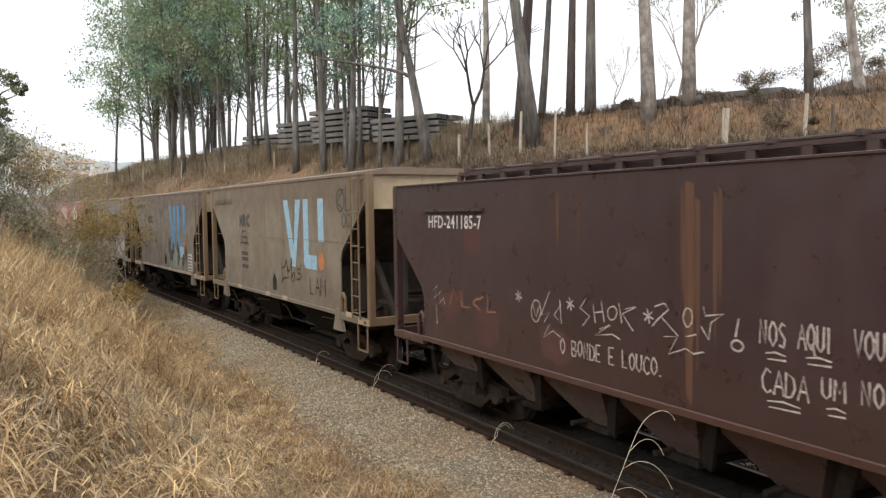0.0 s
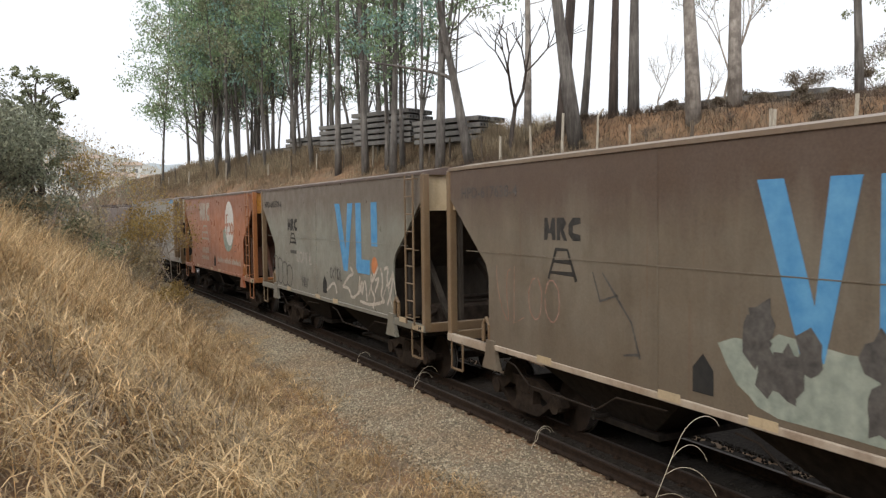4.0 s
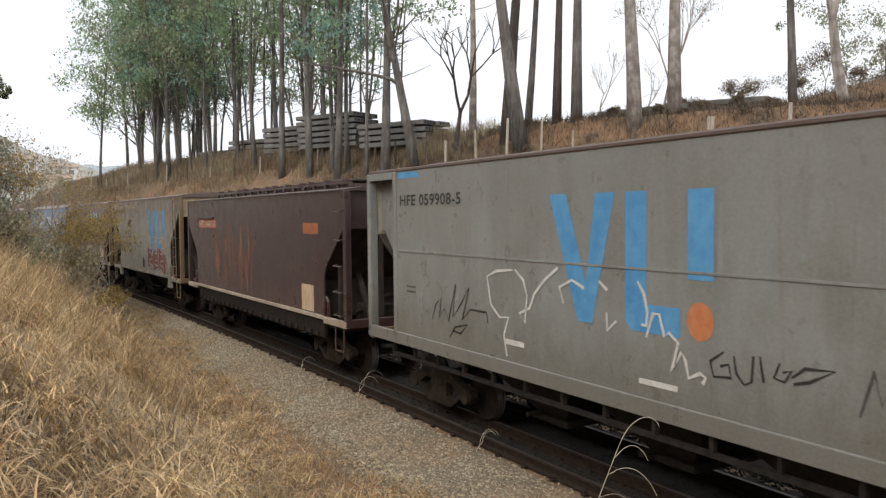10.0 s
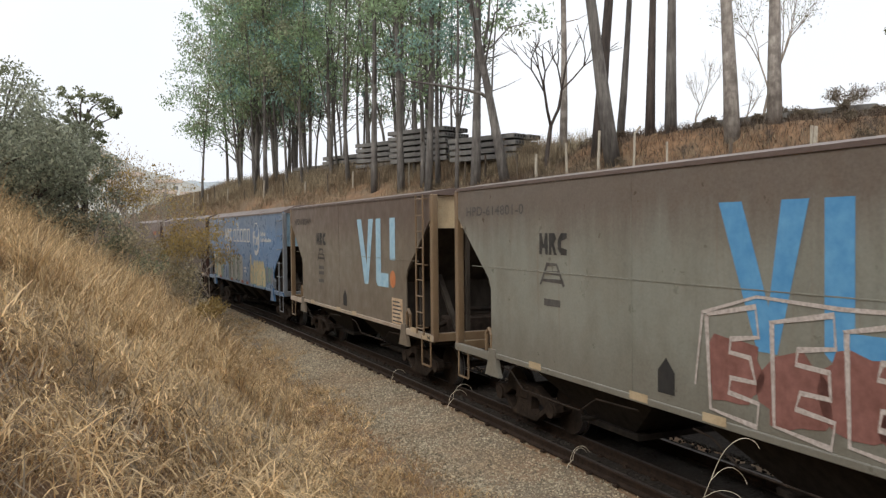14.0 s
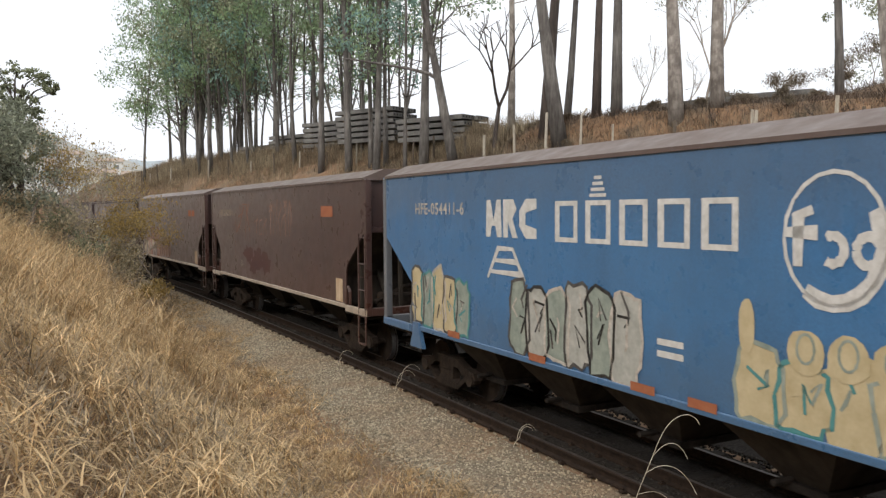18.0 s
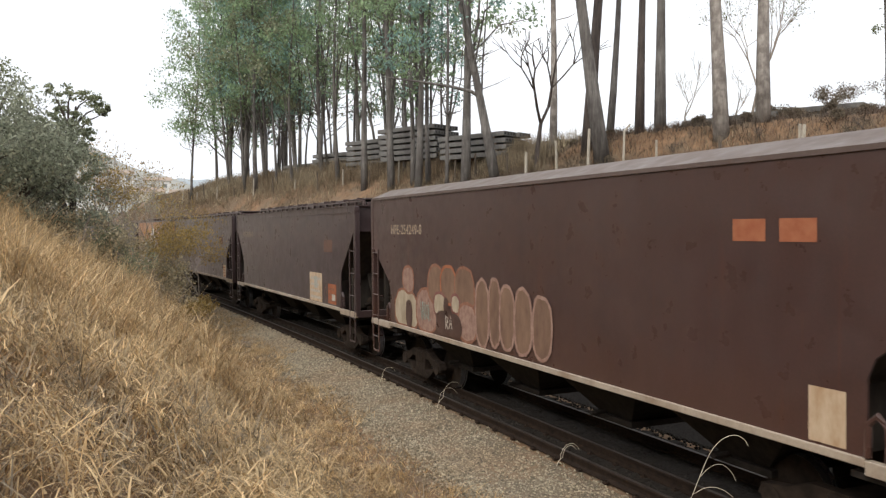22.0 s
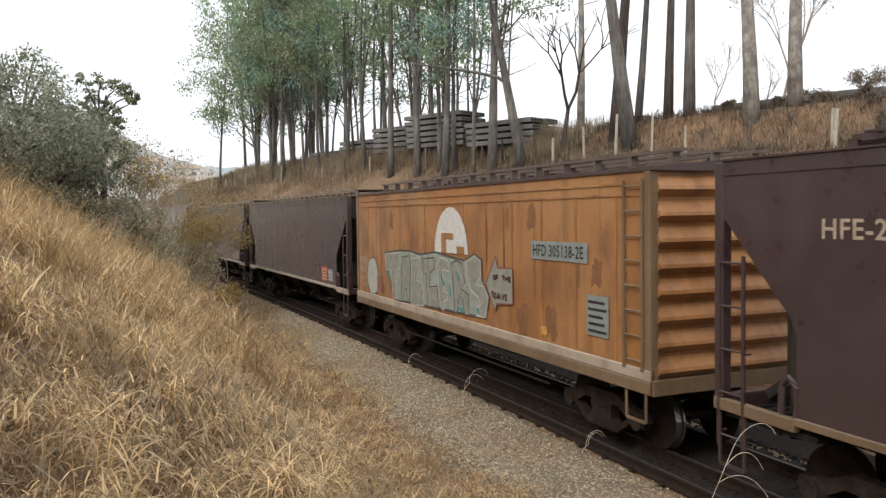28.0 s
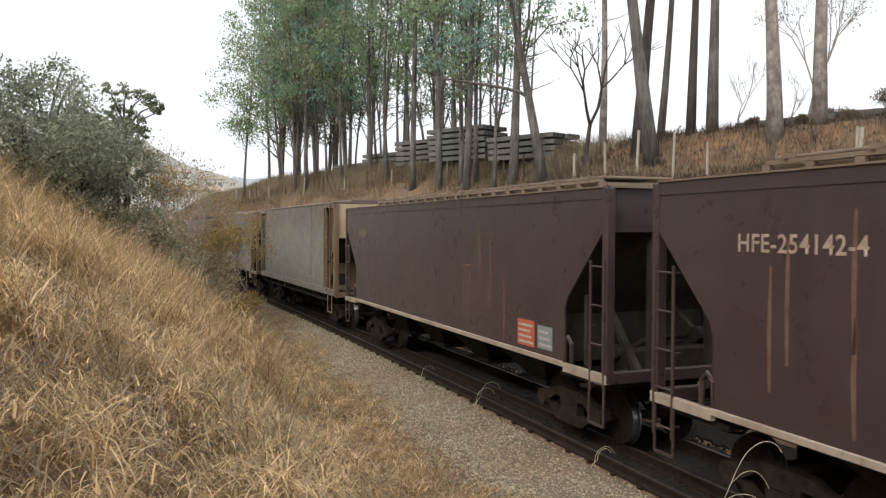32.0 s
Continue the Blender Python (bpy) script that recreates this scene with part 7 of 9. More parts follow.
bm = bmesh.new()
box(bm, -0.95, 1.15, -0.12, 0.12, -0.16, 0.0, 0.015)
sleeper_me = bpy.data.meshes.new("sleeper")
bm.to_mesh(sleeper_me)
bm.free()
sleeper_me.materials.append(SLEEPER)
for k in range(120):
    y = -6 + k * 0.62
    child("sleeper", sleeper_me, bed, pose(track_x(y, -0.1), y, -0.142, 0, 0, math.degrees(BEND * y)))

# ---- dry grass ----
STRAW = thin(plain("dry_straw_grass", (0.31, 0.188, 0.082), (0.66, 0.455, 0.225), 0.75, 3.0, island=0.6, bump=0, big=(0.7, (0.22, 0.135, 0.06), 0.6)), 0.25)
STRAW_FAR = thin(plain("dull_dry_slope_grass", (0.19, 0.15, 0.098), (0.43, 0.355, 0.24), 0.85, 1.6, island=0.65, bump=0, big=(0.35, (0.165, 0.115, 0.07), 0.8)), 0.2)
STRAW_PALE = thin(plain("bleached_straw_leaf", (0.47, 0.318, 0.155), (0.84, 0.645, 0.38), 0.7, 3.0, island=0.5, bump=0, big=(0.7, (0.28, 0.185, 0.09), 0.6)), 0.25)
# darker straw: the shade between tufts is put into its colour
STRAW_SHADE = thin(plain("grey_shade_straw", (0.15, 0.115, 0.075), (0.40, 0.32, 0.22), 0.8, 3.0, island=0.5, bump=0), 0.15)
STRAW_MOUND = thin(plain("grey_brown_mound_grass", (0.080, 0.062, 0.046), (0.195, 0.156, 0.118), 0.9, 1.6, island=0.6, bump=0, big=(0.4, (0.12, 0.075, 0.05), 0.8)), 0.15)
BRUSH = plain("grey_brown_brush", (0.078, 0.062, 0.05), (0.205, 0.168, 0.132), 0.9, 1.5, island=0.5, bump=0)
GREEN_STRAW = plain("dry_straw_grass", (0.27, 0.165, 0.065), (0.60, 0.43, 0.20), 0.75, 3.0, island=0.6, bump=0, big=(0.7, (0.25, 0.18, 0.09), 0.6))


def blades(name, px, py, length, width, droop, mat, label, seed, kind="stuff", upright=0.5, category="grass", lift=0.0, seg=4, clumpy=False):
    """Blades of grass rooted at the points given: bent ribbons of four rings."""
    rng = np.random.default_rng(seed)
    n = len(px)
    pz = np.array([ground_z(a, b) for a, b in zip(px, py)]) + lift * rng.random(n) ** 0.8
    az = rng.random(n) * 2 * np.pi
    ln = length * (0.5 + 0.8 * rng.random(n))
    if clumpy:
        swell = 0.5 + 0.5 * np.sin(2.6 * px + 1.3 * np.sin(1.7 * py)) * np.sin(2.9 * py + 1.7 * np.sin(1.4 * px))
        ln *= 0.5 + 0.9 * swell
        pz += (lift * 0.9) * (swell - 0.5)
    lean = (1 - upright) * (0.3 + 1.1 * rng.random(n))
    bend = droop * (0.3 + 1.2 * rng.random(n))
    wd = width * (0.6 + 0.8 * rng.random(n))
    fa = az + np.pi / 2 + rng.normal(size=n) * 0.6
    rings = []
    hx = np.zeros(n)
    hz = np.zeros(n)
    ang = lean.copy()
    for k in range(seg + 1):
        t = k / seg
        half = wd * (1 - t) ** 0.6 * 0.5 + 0.0006
        cx, cy, cz = px + hx * np.cos(az), py + hx * np.sin(az), pz + hz - 0.03
        ox, oy = half * np.cos(fa), half * np.sin(fa)
        rings.append(np.stack([np.stack([cx + ox, cy + oy, cz], 1), np.stack([cx - ox, cy - oy, cz], 1)], 1))
        hx = hx + ln / seg * np.sin(ang)
        hz = hz + ln / seg * np.cos(ang)
        ang = np.minimum(ang + bend * (0.4 + t) * 4 / seg, 2.5)
    v = np.concatenate(rings, axis=1)
    base = np.arange(n)[:, None, None] * (2 * (seg + 1))
    q = np.array([(2 * k, 2 * k + 1, 2 * k + 3, 2 * k + 2) for k in range(seg)])
    return mesh_of(name, v.reshape(-1, 3), (base + q[None]).reshape(-1, 4), mat, label, category, kind)


def bank_points(rng, n, y0, y1, deep, power=1.0, tuft=0.0, lo=0.0):
    y = y0 + (y1 - y0) * rng.random(n) ** power
    foot = np.array([bank_foot(v) for v in y])
    d = foot - lo - (deep - lo) * rng.random(n) ** 1.1
    x = CENTRE + d - 0.5 * BEND * y * y
    if tuft:
        cx, cy = np.round(x / tuft), np.round(y / tuft)
        jx, jy = np.sin(cx * 12.9 + cy * 78.2) * 0.5, np.cos(cx * 39.3 + cy * 11.1) * 0.5
        x = cx * tuft + jx * tuft * 0.6 + rng.normal(size=n) * tuft * 0.20
        y = cy * tuft + jy * tuft * 0.6 + rng.normal(size=n) * tuft * 0.20
    return x, y


rng = np.random.default_rng(10)
keep = lambda x, y: (np.hypot(x, y) > 1.6) & (y > 0.6)
x, y = bank_points(rng, 34000, 1.0, 15, 9.0, 0.85, 0.55, 0.15)
k = keep(x, y)
blades("dry_grass", x[k], y[k], 0.46, 0.009, 0.70, STRAW, "tall dry straw-coloured grass drooping over the near bank", 11, upright=0.05, seg=3, clumpy=True)
x, y = bank_points(rng, 76000, 1.5, 16, 8.0, 0.85, 0.56, 0.0)
k = keep(x, y)
blades("bent_grass", x[k], y[k], 0.30, 0.0135, 0.85, STRAW_PALE, "bent bleached dry leaves tangled in the grass", 16, upright=-0.35, lift=0.50, seg=3, clumpy=True)
# these stems carry the painted shade among the paler leaves
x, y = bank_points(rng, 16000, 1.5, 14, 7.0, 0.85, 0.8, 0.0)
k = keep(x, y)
blades("broken_stems", x[k], y[k], 0.42, 0.010, 0.15, STRAW_SHADE, "broken greyish grass stems lying across the tufts, darkened like the shade between them", 19, upright=-0.45, lift=0.45, seg=2)
x, y = bank_points(rng, 12000, 12, 30, 8.5, 1.0, 0.6, 1.6)
blades("tall_grass", x, y, 1.30, 0.013, 0.55, STRAW_PALE, "tall standing dry grass along the crest of the bank", 28, upright=0.45, seg=4, clumpy=True)
x, y = bank_points(rng, 34000, 13, 40, 12.0, 1.2, 0.4)
blades("dry_grass_bank", x, y, 0.80, 0.014, 0.45, STRAW, "tall dry straw-coloured grass along the bank farther on", 12, seg=3, clumpy=True)
x, y = bank_points(rng, 30000, 13, 38, 11.0, 1.2, 0.4)
blades("bent_grass_bank", x, y, 0.5, 0.015, 0.8, STRAW_PALE, "bent bleached leaves in the grass farther along the bank", 17, upright=-0.2, lift=0.6, seg=3, clumpy=True)
x, y = bank_points(rng, 18000, 2.0, 24, 0.7, 0.9, 0.7, -1.3)
blades("verge_leaves", x, y, 0.24, 0.011, 0.9, STRAW_PALE, "bleached straw lying thick over the edge of the gravel", 27, upright=-0.3, lift=0.10, seg=3)
x, y = bank_points(rng, 60000, 2.0, 34, 1.0, 1.0, 0.35, -1.75)
blades("verge_straw", x, y, 0.25, 0.007, 0.5, STRAW, "sparse flattened straw on the reddish verge", 13, upright=-0.25, seg=3)
x, y = bank_points(rng, 1300, 1.5, 22, 8.0, 1.0, 0.6, 0.3)
blades("green_blades", x, y, 0.55, 0.009, 0.4, GREEN_STRAW, "a few greenish blades among the dry grass", 14, seg=3)
x, y = bank_points(rng, 4000, 8, 34, 10.0, 1.0, 0.0, 1.0)
blades("grass_stalks", x, y, 0.95, 0.005, 0.10, STRAW_PALE, "thin upright dry grass stalks", 15, upright=0.75, seg=3)
x, y = bank_points(rng, 520, 4, 18, 3.0, 1.0, 0.0, -0.5)
blades("fallen_stalks", x, y, 0.95, 0.006, 0.10, STRAW_PALE, "long fallen dry stalks leaning out over the verge", 18, upright=-0.35, seg=3)

rng = np.random.default_rng(20)
n = 165000
y = -4 + 106 * rng.random(n) ** 1.2
f = rng.random(n) ** 1.25
foot = np.array([track_x(v) + 2.05 for v in y])
crest = np.array([crest_x(v) for v in y])
deep = np.where(y < 33, 15.0, 5.0)
x = foot + (crest + deep - foot) * f
bare = np.array([noise.noise((a * 0.22, b * 0.22, 7.0)) for a, b in zip(x, y)])
k = ((bare < 0.22) | (x - foot < 3.0)) & ((y > 36) | (x < crest - 2.5))
blades("slope_grass", x[k], y[k], 0.38, 0.020, 0.45, STRAW_FAR, "dull dry grass on the far embankment", 21, upright=0.45, seg=2)
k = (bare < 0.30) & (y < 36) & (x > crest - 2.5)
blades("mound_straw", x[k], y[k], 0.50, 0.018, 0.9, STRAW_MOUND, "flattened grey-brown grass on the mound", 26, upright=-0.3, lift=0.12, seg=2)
k2 = (bare > -0.22) & (x > crest - 1.6) & (y < 36)
blades("mound_brush", x[k2], y[k2], 0.60, 0.012, 0.8, BRUSH, "greyish brown dry brush on the mound", 24, upright=-0.1, category="brush", seg=2)
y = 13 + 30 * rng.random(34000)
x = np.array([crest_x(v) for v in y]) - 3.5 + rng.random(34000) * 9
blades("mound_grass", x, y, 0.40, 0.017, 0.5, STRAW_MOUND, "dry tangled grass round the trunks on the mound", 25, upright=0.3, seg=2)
y = 14 + 66 * rng.random(16000)
x = np.array([crest_x(v) for v in y]) + rng.normal(size=16000) * 0.8 + 0.6
blades("fence_grass", x, y, 0.42, 0.016, 0.25, STRAW_FAR, "taller dry grass along the fence", 22, upright=0.7, seg=2)
y = 33 + 44 * rng.random(22000)
x = np.array([crest_x(v) for v in y]) + 0.4 + rng.random(22000) * 2.6
blades("stack_grass", x, y, 0.75, 0.017, 0.2, STRAW_FAR, "tall dry grass before the stacked beams", 23, upright=0.75, seg=2)

# lone weeds that arch over the near rail
PALE_STALK = plain("bleached_weed_stalk", (0.50, 0.43, 0.32), (0.72, 0.65, 0.52), 0.8, 8, bump=0)


def arching_weed(x, y, size, lean, label, arcs):
    z = ground_z(x, y)
    e = tagged(new("arching_weed"), label, "weed", "weeds beside the rail")
    e.matrix_world = pose(x, y, z)
    bm = bmesh.new()
    tube(bm, [(lean * size * t * t, -0.15 * size * t, size * t) for t in (0, 0.3, 0.6, 0.8)], [0.006, 0.005, 0.004, 0.003], 5)
    part("stem", bm, PALE_STALK, e)
    for h, r in arcs:
        bm = bmesh.new()
        pts = []
        for q in range(8):
            a = q / 7 * 2.6
            pts.append((lean * size * h * h + r * 0.6 * (1 - math.cos(a)), -0.15 * size * h, size * h + r * 0.75 * math.sin(a)))
        tube(bm, pts, 0.0035, 4)
        part("frond", bm, PALE_STALK, e)


arching_weed(5.95, 9.9, 0.16, 0.9, "small bleached weed beside the rail", ((0.6, 0.28), (0.8, 0.2)))
arching_weed(5.88, 14.1, 0.26, 0.8, "small bleached weed beside the rail", ((0.4, 0.34), (0.75, 0.36)))
arching_weed(5.75, 17.0, 0.22, 0.5, "small bleached weed beside the rail", ((0.5, 0.28),))


def tall_weed(x, y, turn):
    """A tall weed with a leaning stem and three fronds that arch over."""
    e = tagged(new("arching_weed"), "tall bleached weed arching over the near rail", "weed", "weeds beside the rail")
    e.matrix_world = pose(x, y, ground_z(x, y), 0, 0, turn)
    for name, pts, r in (("stem", ((0, 0, 0), (0.10, 0, 0.45), (0.18, 0, 0.70), (0.29, 0, 0.98), (0.42, 0, 1.32), (0.53, 0, 1.46), (0.66, 0, 1.51), (0.75, 0, 1.46), (0.78, 0, 1.40)), 0.0040),
                         ("frond", ((0.34, 0, 1.10), (0.44, 0.02, 1.20), (0.55, 0.03, 1.22), (0.64, 0.04, 1.14), (0.68, 0.04, 1.05)), 0.0034),
                         ("frond", ((0.27, 0, 0.93), (0.40, -0.03, 1.02), (0.55, -0.05, 1.00), (0.67, -0.06, 0.88), (0.74, -0.06, 0.74)), 0.0034),
                         ("frond", ((0.20, 0, 0.72), (0.36, 0.05, 0.74), (0.50, 0.08, 0.66), (0.58, 0.09, 0.52)), 0.003)):
        bm = bmesh.new()
        tube(bm, rounded(list(pts)), r * 0.85, 5)
        part(name, bm, PALE_STALK, e, smooth=True)


tall_weed(4.93, 6.25, -28)

# ---- fence ----
def fence_post(x, y, h, r, mat, lean=0.0, bent=False, label="pale weathered wooden fence post in dry grass"):
    z = ground_z(x, y)
    bm = bmesh.new()
    pts = [(lean * t * h, 0.02 * math.sin(t * 5), -0.2 + t * (h + 0.2)) for t in (0, 0.35, 0.7, 1.0)]
    if bent:
        pts.append((lean * h + 0.22, -0.1, h + 0.30))
    tube(bm, pts, [r * 1.1, r, r * 0.95, r * 0.9] + [r * 0.8] * bent, 7)
    me = bpy.data.meshes.new("fence_post")
    bmesh.ops.recalc_face_normals(bm, faces=bm.faces)
    bm.to_mesh(me)
    bm.free()
    me.materials.append(mat)
    ob = tagged(new("fence_post", me), label, "fence post", "posts of the fence")
    ob.matrix_world = pose(x, y, z)


for x, y, h, r in ((24.34, 19.2, 1.55, 0.075), (22.65, 21.16, 1.35, 0.07), (22.9, 21.5, 1.3, 0.06), (19.66, 25.25, 1.3, 0.05), (18.94, 28.84, 1.75, 0.065), (18.66, 30.8, 1.5, 0.06), (18.45, 33.2, 1.2, 0.075)):
    fence_post(x, y, h, r, POST_MAT, 0.06 * math.sin(x * 7))
for x, y, h, r in ((21.03, 23.45, 1.2, 0.07), (25.0, 18.6, 1.1, 0.07), (18.64, 35.4, 1.2, 0.05), (18.55, 37.1, 1.15, 0.05), (18.53, 38.8, 1.35, 0.06), (18.3, 41.0, 1.1, 0.05)):
    fence_post(x, y, h, r, POST_DARK, 0.05 * math.sin(x * 9), label="dark weathered wooden fence post in dry grass")
fence_post(19.25, 26.81, 1.75, 0.05, POST_MAT, 0.02, True, "pale concrete fence post with a bent top")
for k in range(14):
    y = 43 + k * 2.6
    fence_post(crest_x(y) + 0.3, y, 1.1 + 0.3 * math.sin(k * 2.1), 0.05, POST_MAT if k % 2 else POST_DARK, 0.05 * math.sin(k * 3))

# ---- stacked hollow concrete beams ----
def beam_mesh(L, wdt, hgt):
    bm = bmesh.new()
    n, holes = 10, 4
    # front and back faces with round openings, built as a plate with recessed cores
    box(bm, -wdt / 2, wdt / 2, -L / 2 + 0.02, L / 2 - 0.02, 0, hgt)
    for e in (-1, 1):
        y0, y1 = e * (L / 2 - 0.02), e * L / 2
        for k in range(holes):
            cx = -wdt / 2 + wdt * (k + 0.5) / holes
            cw = wdt / holes / 2
            r = min(cw, hgt / 2) * 0.62
            inner, outer = [], []
            for q in range(12):
                a = 2 * math.pi * q / 12 + math.pi / 12
                inner.append((cx + r * math.cos(a), hgt / 2 + r * math.sin(a)))
                m = max(abs(math.cos(a)), abs(math.sin(a)))
                outer.append((cx + cw * math.cos(a) / m, hgt / 2 + hgt / 2 * math.sin(a) / m))
            vi = [bm.verts.new((px, y1, pz)) for px, pz in inner]
            vo = [bm.verts.new((px, y1, pz)) for px, pz in outer]
            vb = [bm.verts.new((px, y0 + e * 0.001, pz)) for px, pz in inner]
            for q in range(12):
                bm.faces.new((vi[q], vi[(q + 1) % 12], vo[(q + 1) % 12], vo[q]))
                bm.faces.new((vi[q], vb[q], vb[(q + 1) % 12], vi[(q + 1) % 12]))
    me = bpy.data.meshes.new("beam")
    bm.to_mesh(me)
    bm.free()
    me.materials.append(CONCRETE)
    me.materials.append(HOLE)
    return me


# dark discs stand in for the shade deep in the cores
def hole_mesh(L, wdt, hgt):
    bm = bmesh.new()
    for e in (-1, 1):
        for k in range(4):
            cx = -wdt / 2 + wdt * (k + 0.5) / 4
            r = min(wdt / 8, hgt / 2) * 0.62
            vs = [bm.verts.new((cx + r * math.cos(2 * math.pi * q / 12), e * (L / 2 - 0.012), hgt / 2 + r * math.sin(2 * math.pi * q / 12))) for q in range(12)]
            bm.faces.new(vs)
    me = bpy.data.meshes.new("core_holes")
    bm.to_mesh(me)
    bm.free()
    me.materials.append(HOLE)
    return me


B_LEN, B_W, B_H = 4.6, 1.05, 0.235
BEAM_ME, CORE_ME = beam_mesh(B_LEN, B_W, B_H), hole_mesh(B_LEN, B_W, B_H)
bm = bmesh.new()
box(bm, -0.50, 0.50, -0.06, 0.06, 0, 0.105)
SPACER_ME = bpy.data.meshes.new("spacer")
bm.to_mesh(SPACER_ME)
bm.free()
SPACER_ME.materials.append(POST_DARK)


def beam_stack(x, y, wide, high, turn, z=None, label="stack of grey hollow concrete beams on timber spacers"):
    e = tagged(new("beam_stack"), label, "concrete beams", "stacks of concrete beams")
    e.matrix_world = pose(x, y, (ground_z(x, y) if z is None else z) - 0.1, 0, 0, turn)
    rr = random.Random(int(x * 100 + y))
    for i in range(wide):
        for j in range(high):
            b = child("beam", BEAM_ME, e, pose((i - (wide - 1) / 2) * 1.12 + rr.uniform(-0.04, 0.04), rr.uniform(-0.12, 0.12), j * 0.345, 0, 0, rr.uniform(-0.6, 0.6)))
            child("core_holes", CORE_ME, b, Matrix())
            for yy in (-1.6, 1.6):
                child("spacer", SPACER_ME, b, pose(0, yy, -0.108))


for x, y, top, turn in ((19.9, 40.6, 8.25, 27), (18.3, 46.3, 9.25, 27), (17.6, 51.0, 8.95, 27), (16.6, 56.0, 8.5, 27), (15.6, 61.3, 8.1, 25), (14.8, 67.2, 7.95, 22), (14.0, 73.4, 7.8, 20)):
    rows = max(2, round((top - ground_z(x, y) + 0.15) / 0.345))
    beam_stack(x, y, 2, rows, turn, top - rows * 0.345 + 0.2)
for x, y, rows, turn in ((24.0, 33.2, 2, 40), (27.2, 29.4, 3, 20), (29.9, 27.5, 3, 30)):
    beam_stack(x, y, 1, rows, turn, ground_z(x, y) - 0.05, "low stack of grey concrete beams on the mound")

# ---- trees ----
BARK = plain("grey_eucalyptus_bark", (0.072, 0.064, 0.058), (0.25, 0.232, 0.21), 0.9, 3.0, stretch=(2.5, 2.5, 0.35), bump=0.6, dist=0.03, big=(0.5, (0.05, 0.042, 0.038), 0.75), coord="Object")
PALE_BARK = plain("pale_peeling_bark", (0.19, 0.165, 0.145), (0.50, 0.455, 0.40), 0.9, 2.0, stretch=(2.5, 2.5, 0.6), bump=0.6, dist=0.03, big=(2.2, (0.12, 0.10, 0.088), 0.7), coord="Object")
DARK_BARK = plain("scorched_dark_bark", (0.030, 0.024, 0.022), (0.12, 0.095, 0.08), 0.9, 3.0, stretch=(2.5, 2.5, 0.4), bump=0.5, dist=0.03, coord="Object")
# crown leaves paled and blued: haze and lens veil put into their colour
LEAF_GREEN = thin(plain("eucalyptus_leaf", (0.175, 0.265, 0.145), (0.36, 0.47, 0.27), 0.6, 0.35, island=0.45, bump=0, coord="Object"), 0.5)
LEAF_BLUE = thin(plain("hazed_blue_green_leaf", (0.175, 0.305, 0.265), (0.35, 0.50, 0.43), 0.6, 0.35, island=0.45, bump=0, coord="Object"), 0.5)
LEAF_OLIVE = thin(plain("dull_olive_leaf", (0.18, 0.20, 0.12), (0.36, 0.38, 0.25), 0.7, 0.35, island=0.45, bump=0, coord="Object"), 0.5)
LEAF_DARK = thin(plain("grey_olive_bush_leaf", (0.19, 0.21, 0.15), (0.39, 0.405, 0.30), 0.7, 0.35, island=0.5, bump=0, coord="Object"), 0.42)
LEAF_YELLOW = thin(plain("yellowing_leaf", (0.26, 0.17, 0.05), (0.46, 0.34, 0.13), 0.7, 0.8, island=0.4, bump=0, coord="Object"), 0.42)
# far scrub: distance haze is mixed into the leaf colour
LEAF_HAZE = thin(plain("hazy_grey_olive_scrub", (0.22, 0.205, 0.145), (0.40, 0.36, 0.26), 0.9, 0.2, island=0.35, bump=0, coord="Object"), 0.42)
LEAF_SCRUB = thin(plain("tan_grey_scrub_leaf", (0.31, 0.265, 0.17), (0.54, 0.46, 0.31), 0.8, 0.5, island=0.4, bump=0, coord="Object"), 0.4)
LEAF_BROWN = thin(plain("brown_dry_shrub_leaf", (0.10, 0.078, 0.054), (0.23, 0.185, 0.13), 0.8, 0.5, island=0.4, bump=0, coord="Object"), 0.3)
TWIG_DARK = plain("dark_dry_twig", (0.075, 0.058, 0.046), (0.19, 0.155, 0.125), 0.9, 6.0, bump=0, coord="Object")
TWIG = plain("dry_grey_twig", (0.20, 0.165, 0.13), (0.42, 0.36, 0.30), 0.9, 6.0, bump=0, coord="Object")


def leaf_mesh(name, centres, radii, per, size, mat, parent, seed, flat=0.75, aspect=0.42, label="", hang=0.5):
    """A crown of separate leaves gathered in clumps."""
    r = np.random.default_rng(seed)
    centres, radii = np.array(centres, float), np.array(radii, float)
    idx = np.repeat(np.arange(len(centres)), per)
    n = len(idx)
    p = r.normal(size=(n, 3))
    p /= np.linalg.norm(p, axis=1)[:, None]
    p *= (r.random(n) ** 0.45)[:, None]
    p[:, 2] *= flat
    c = centres[idx] + p * radii[idx][:, None]
    u = r.normal(size=(n, 3))
    u[:, 2] -= hang * 2
    u /= np.linalg.norm(u, axis=1)[:, None]
    v = np.cross(u, r.normal(size=(n, 3)))
    v /= np.linalg.norm(v, axis=1)[:, None]
    ln = size * (0.6 + 0.8 * r.random(n))[:, None]
    a, b = u * ln, v * ln * aspect
    verts = np.stack([c - a * 0.5, c + b * 0.5 - a * 0.1, c + a * 0.5, c - b * 0.5 - a * 0.1], 1).reshape(-1, 3)
    faces = np.arange(4 * n).reshape(-1, 4)
    ob = mesh_of(name, verts, faces, mat, "", "", "")
    ob.parent = parent
    if label:
        ob["label"] = label
    return ob


def trunk_points(h, lean, wob, rr, n=9, lean_y=0.0):
    return [(lean * h * t + wob * math.sin(t * 5 + rr), lean_y * h * t + wob * math.cos(t * 4 + rr * 2), -0.4 + t * (h + 0.4)) for t in [k / (n - 1) for k in range(n)]]


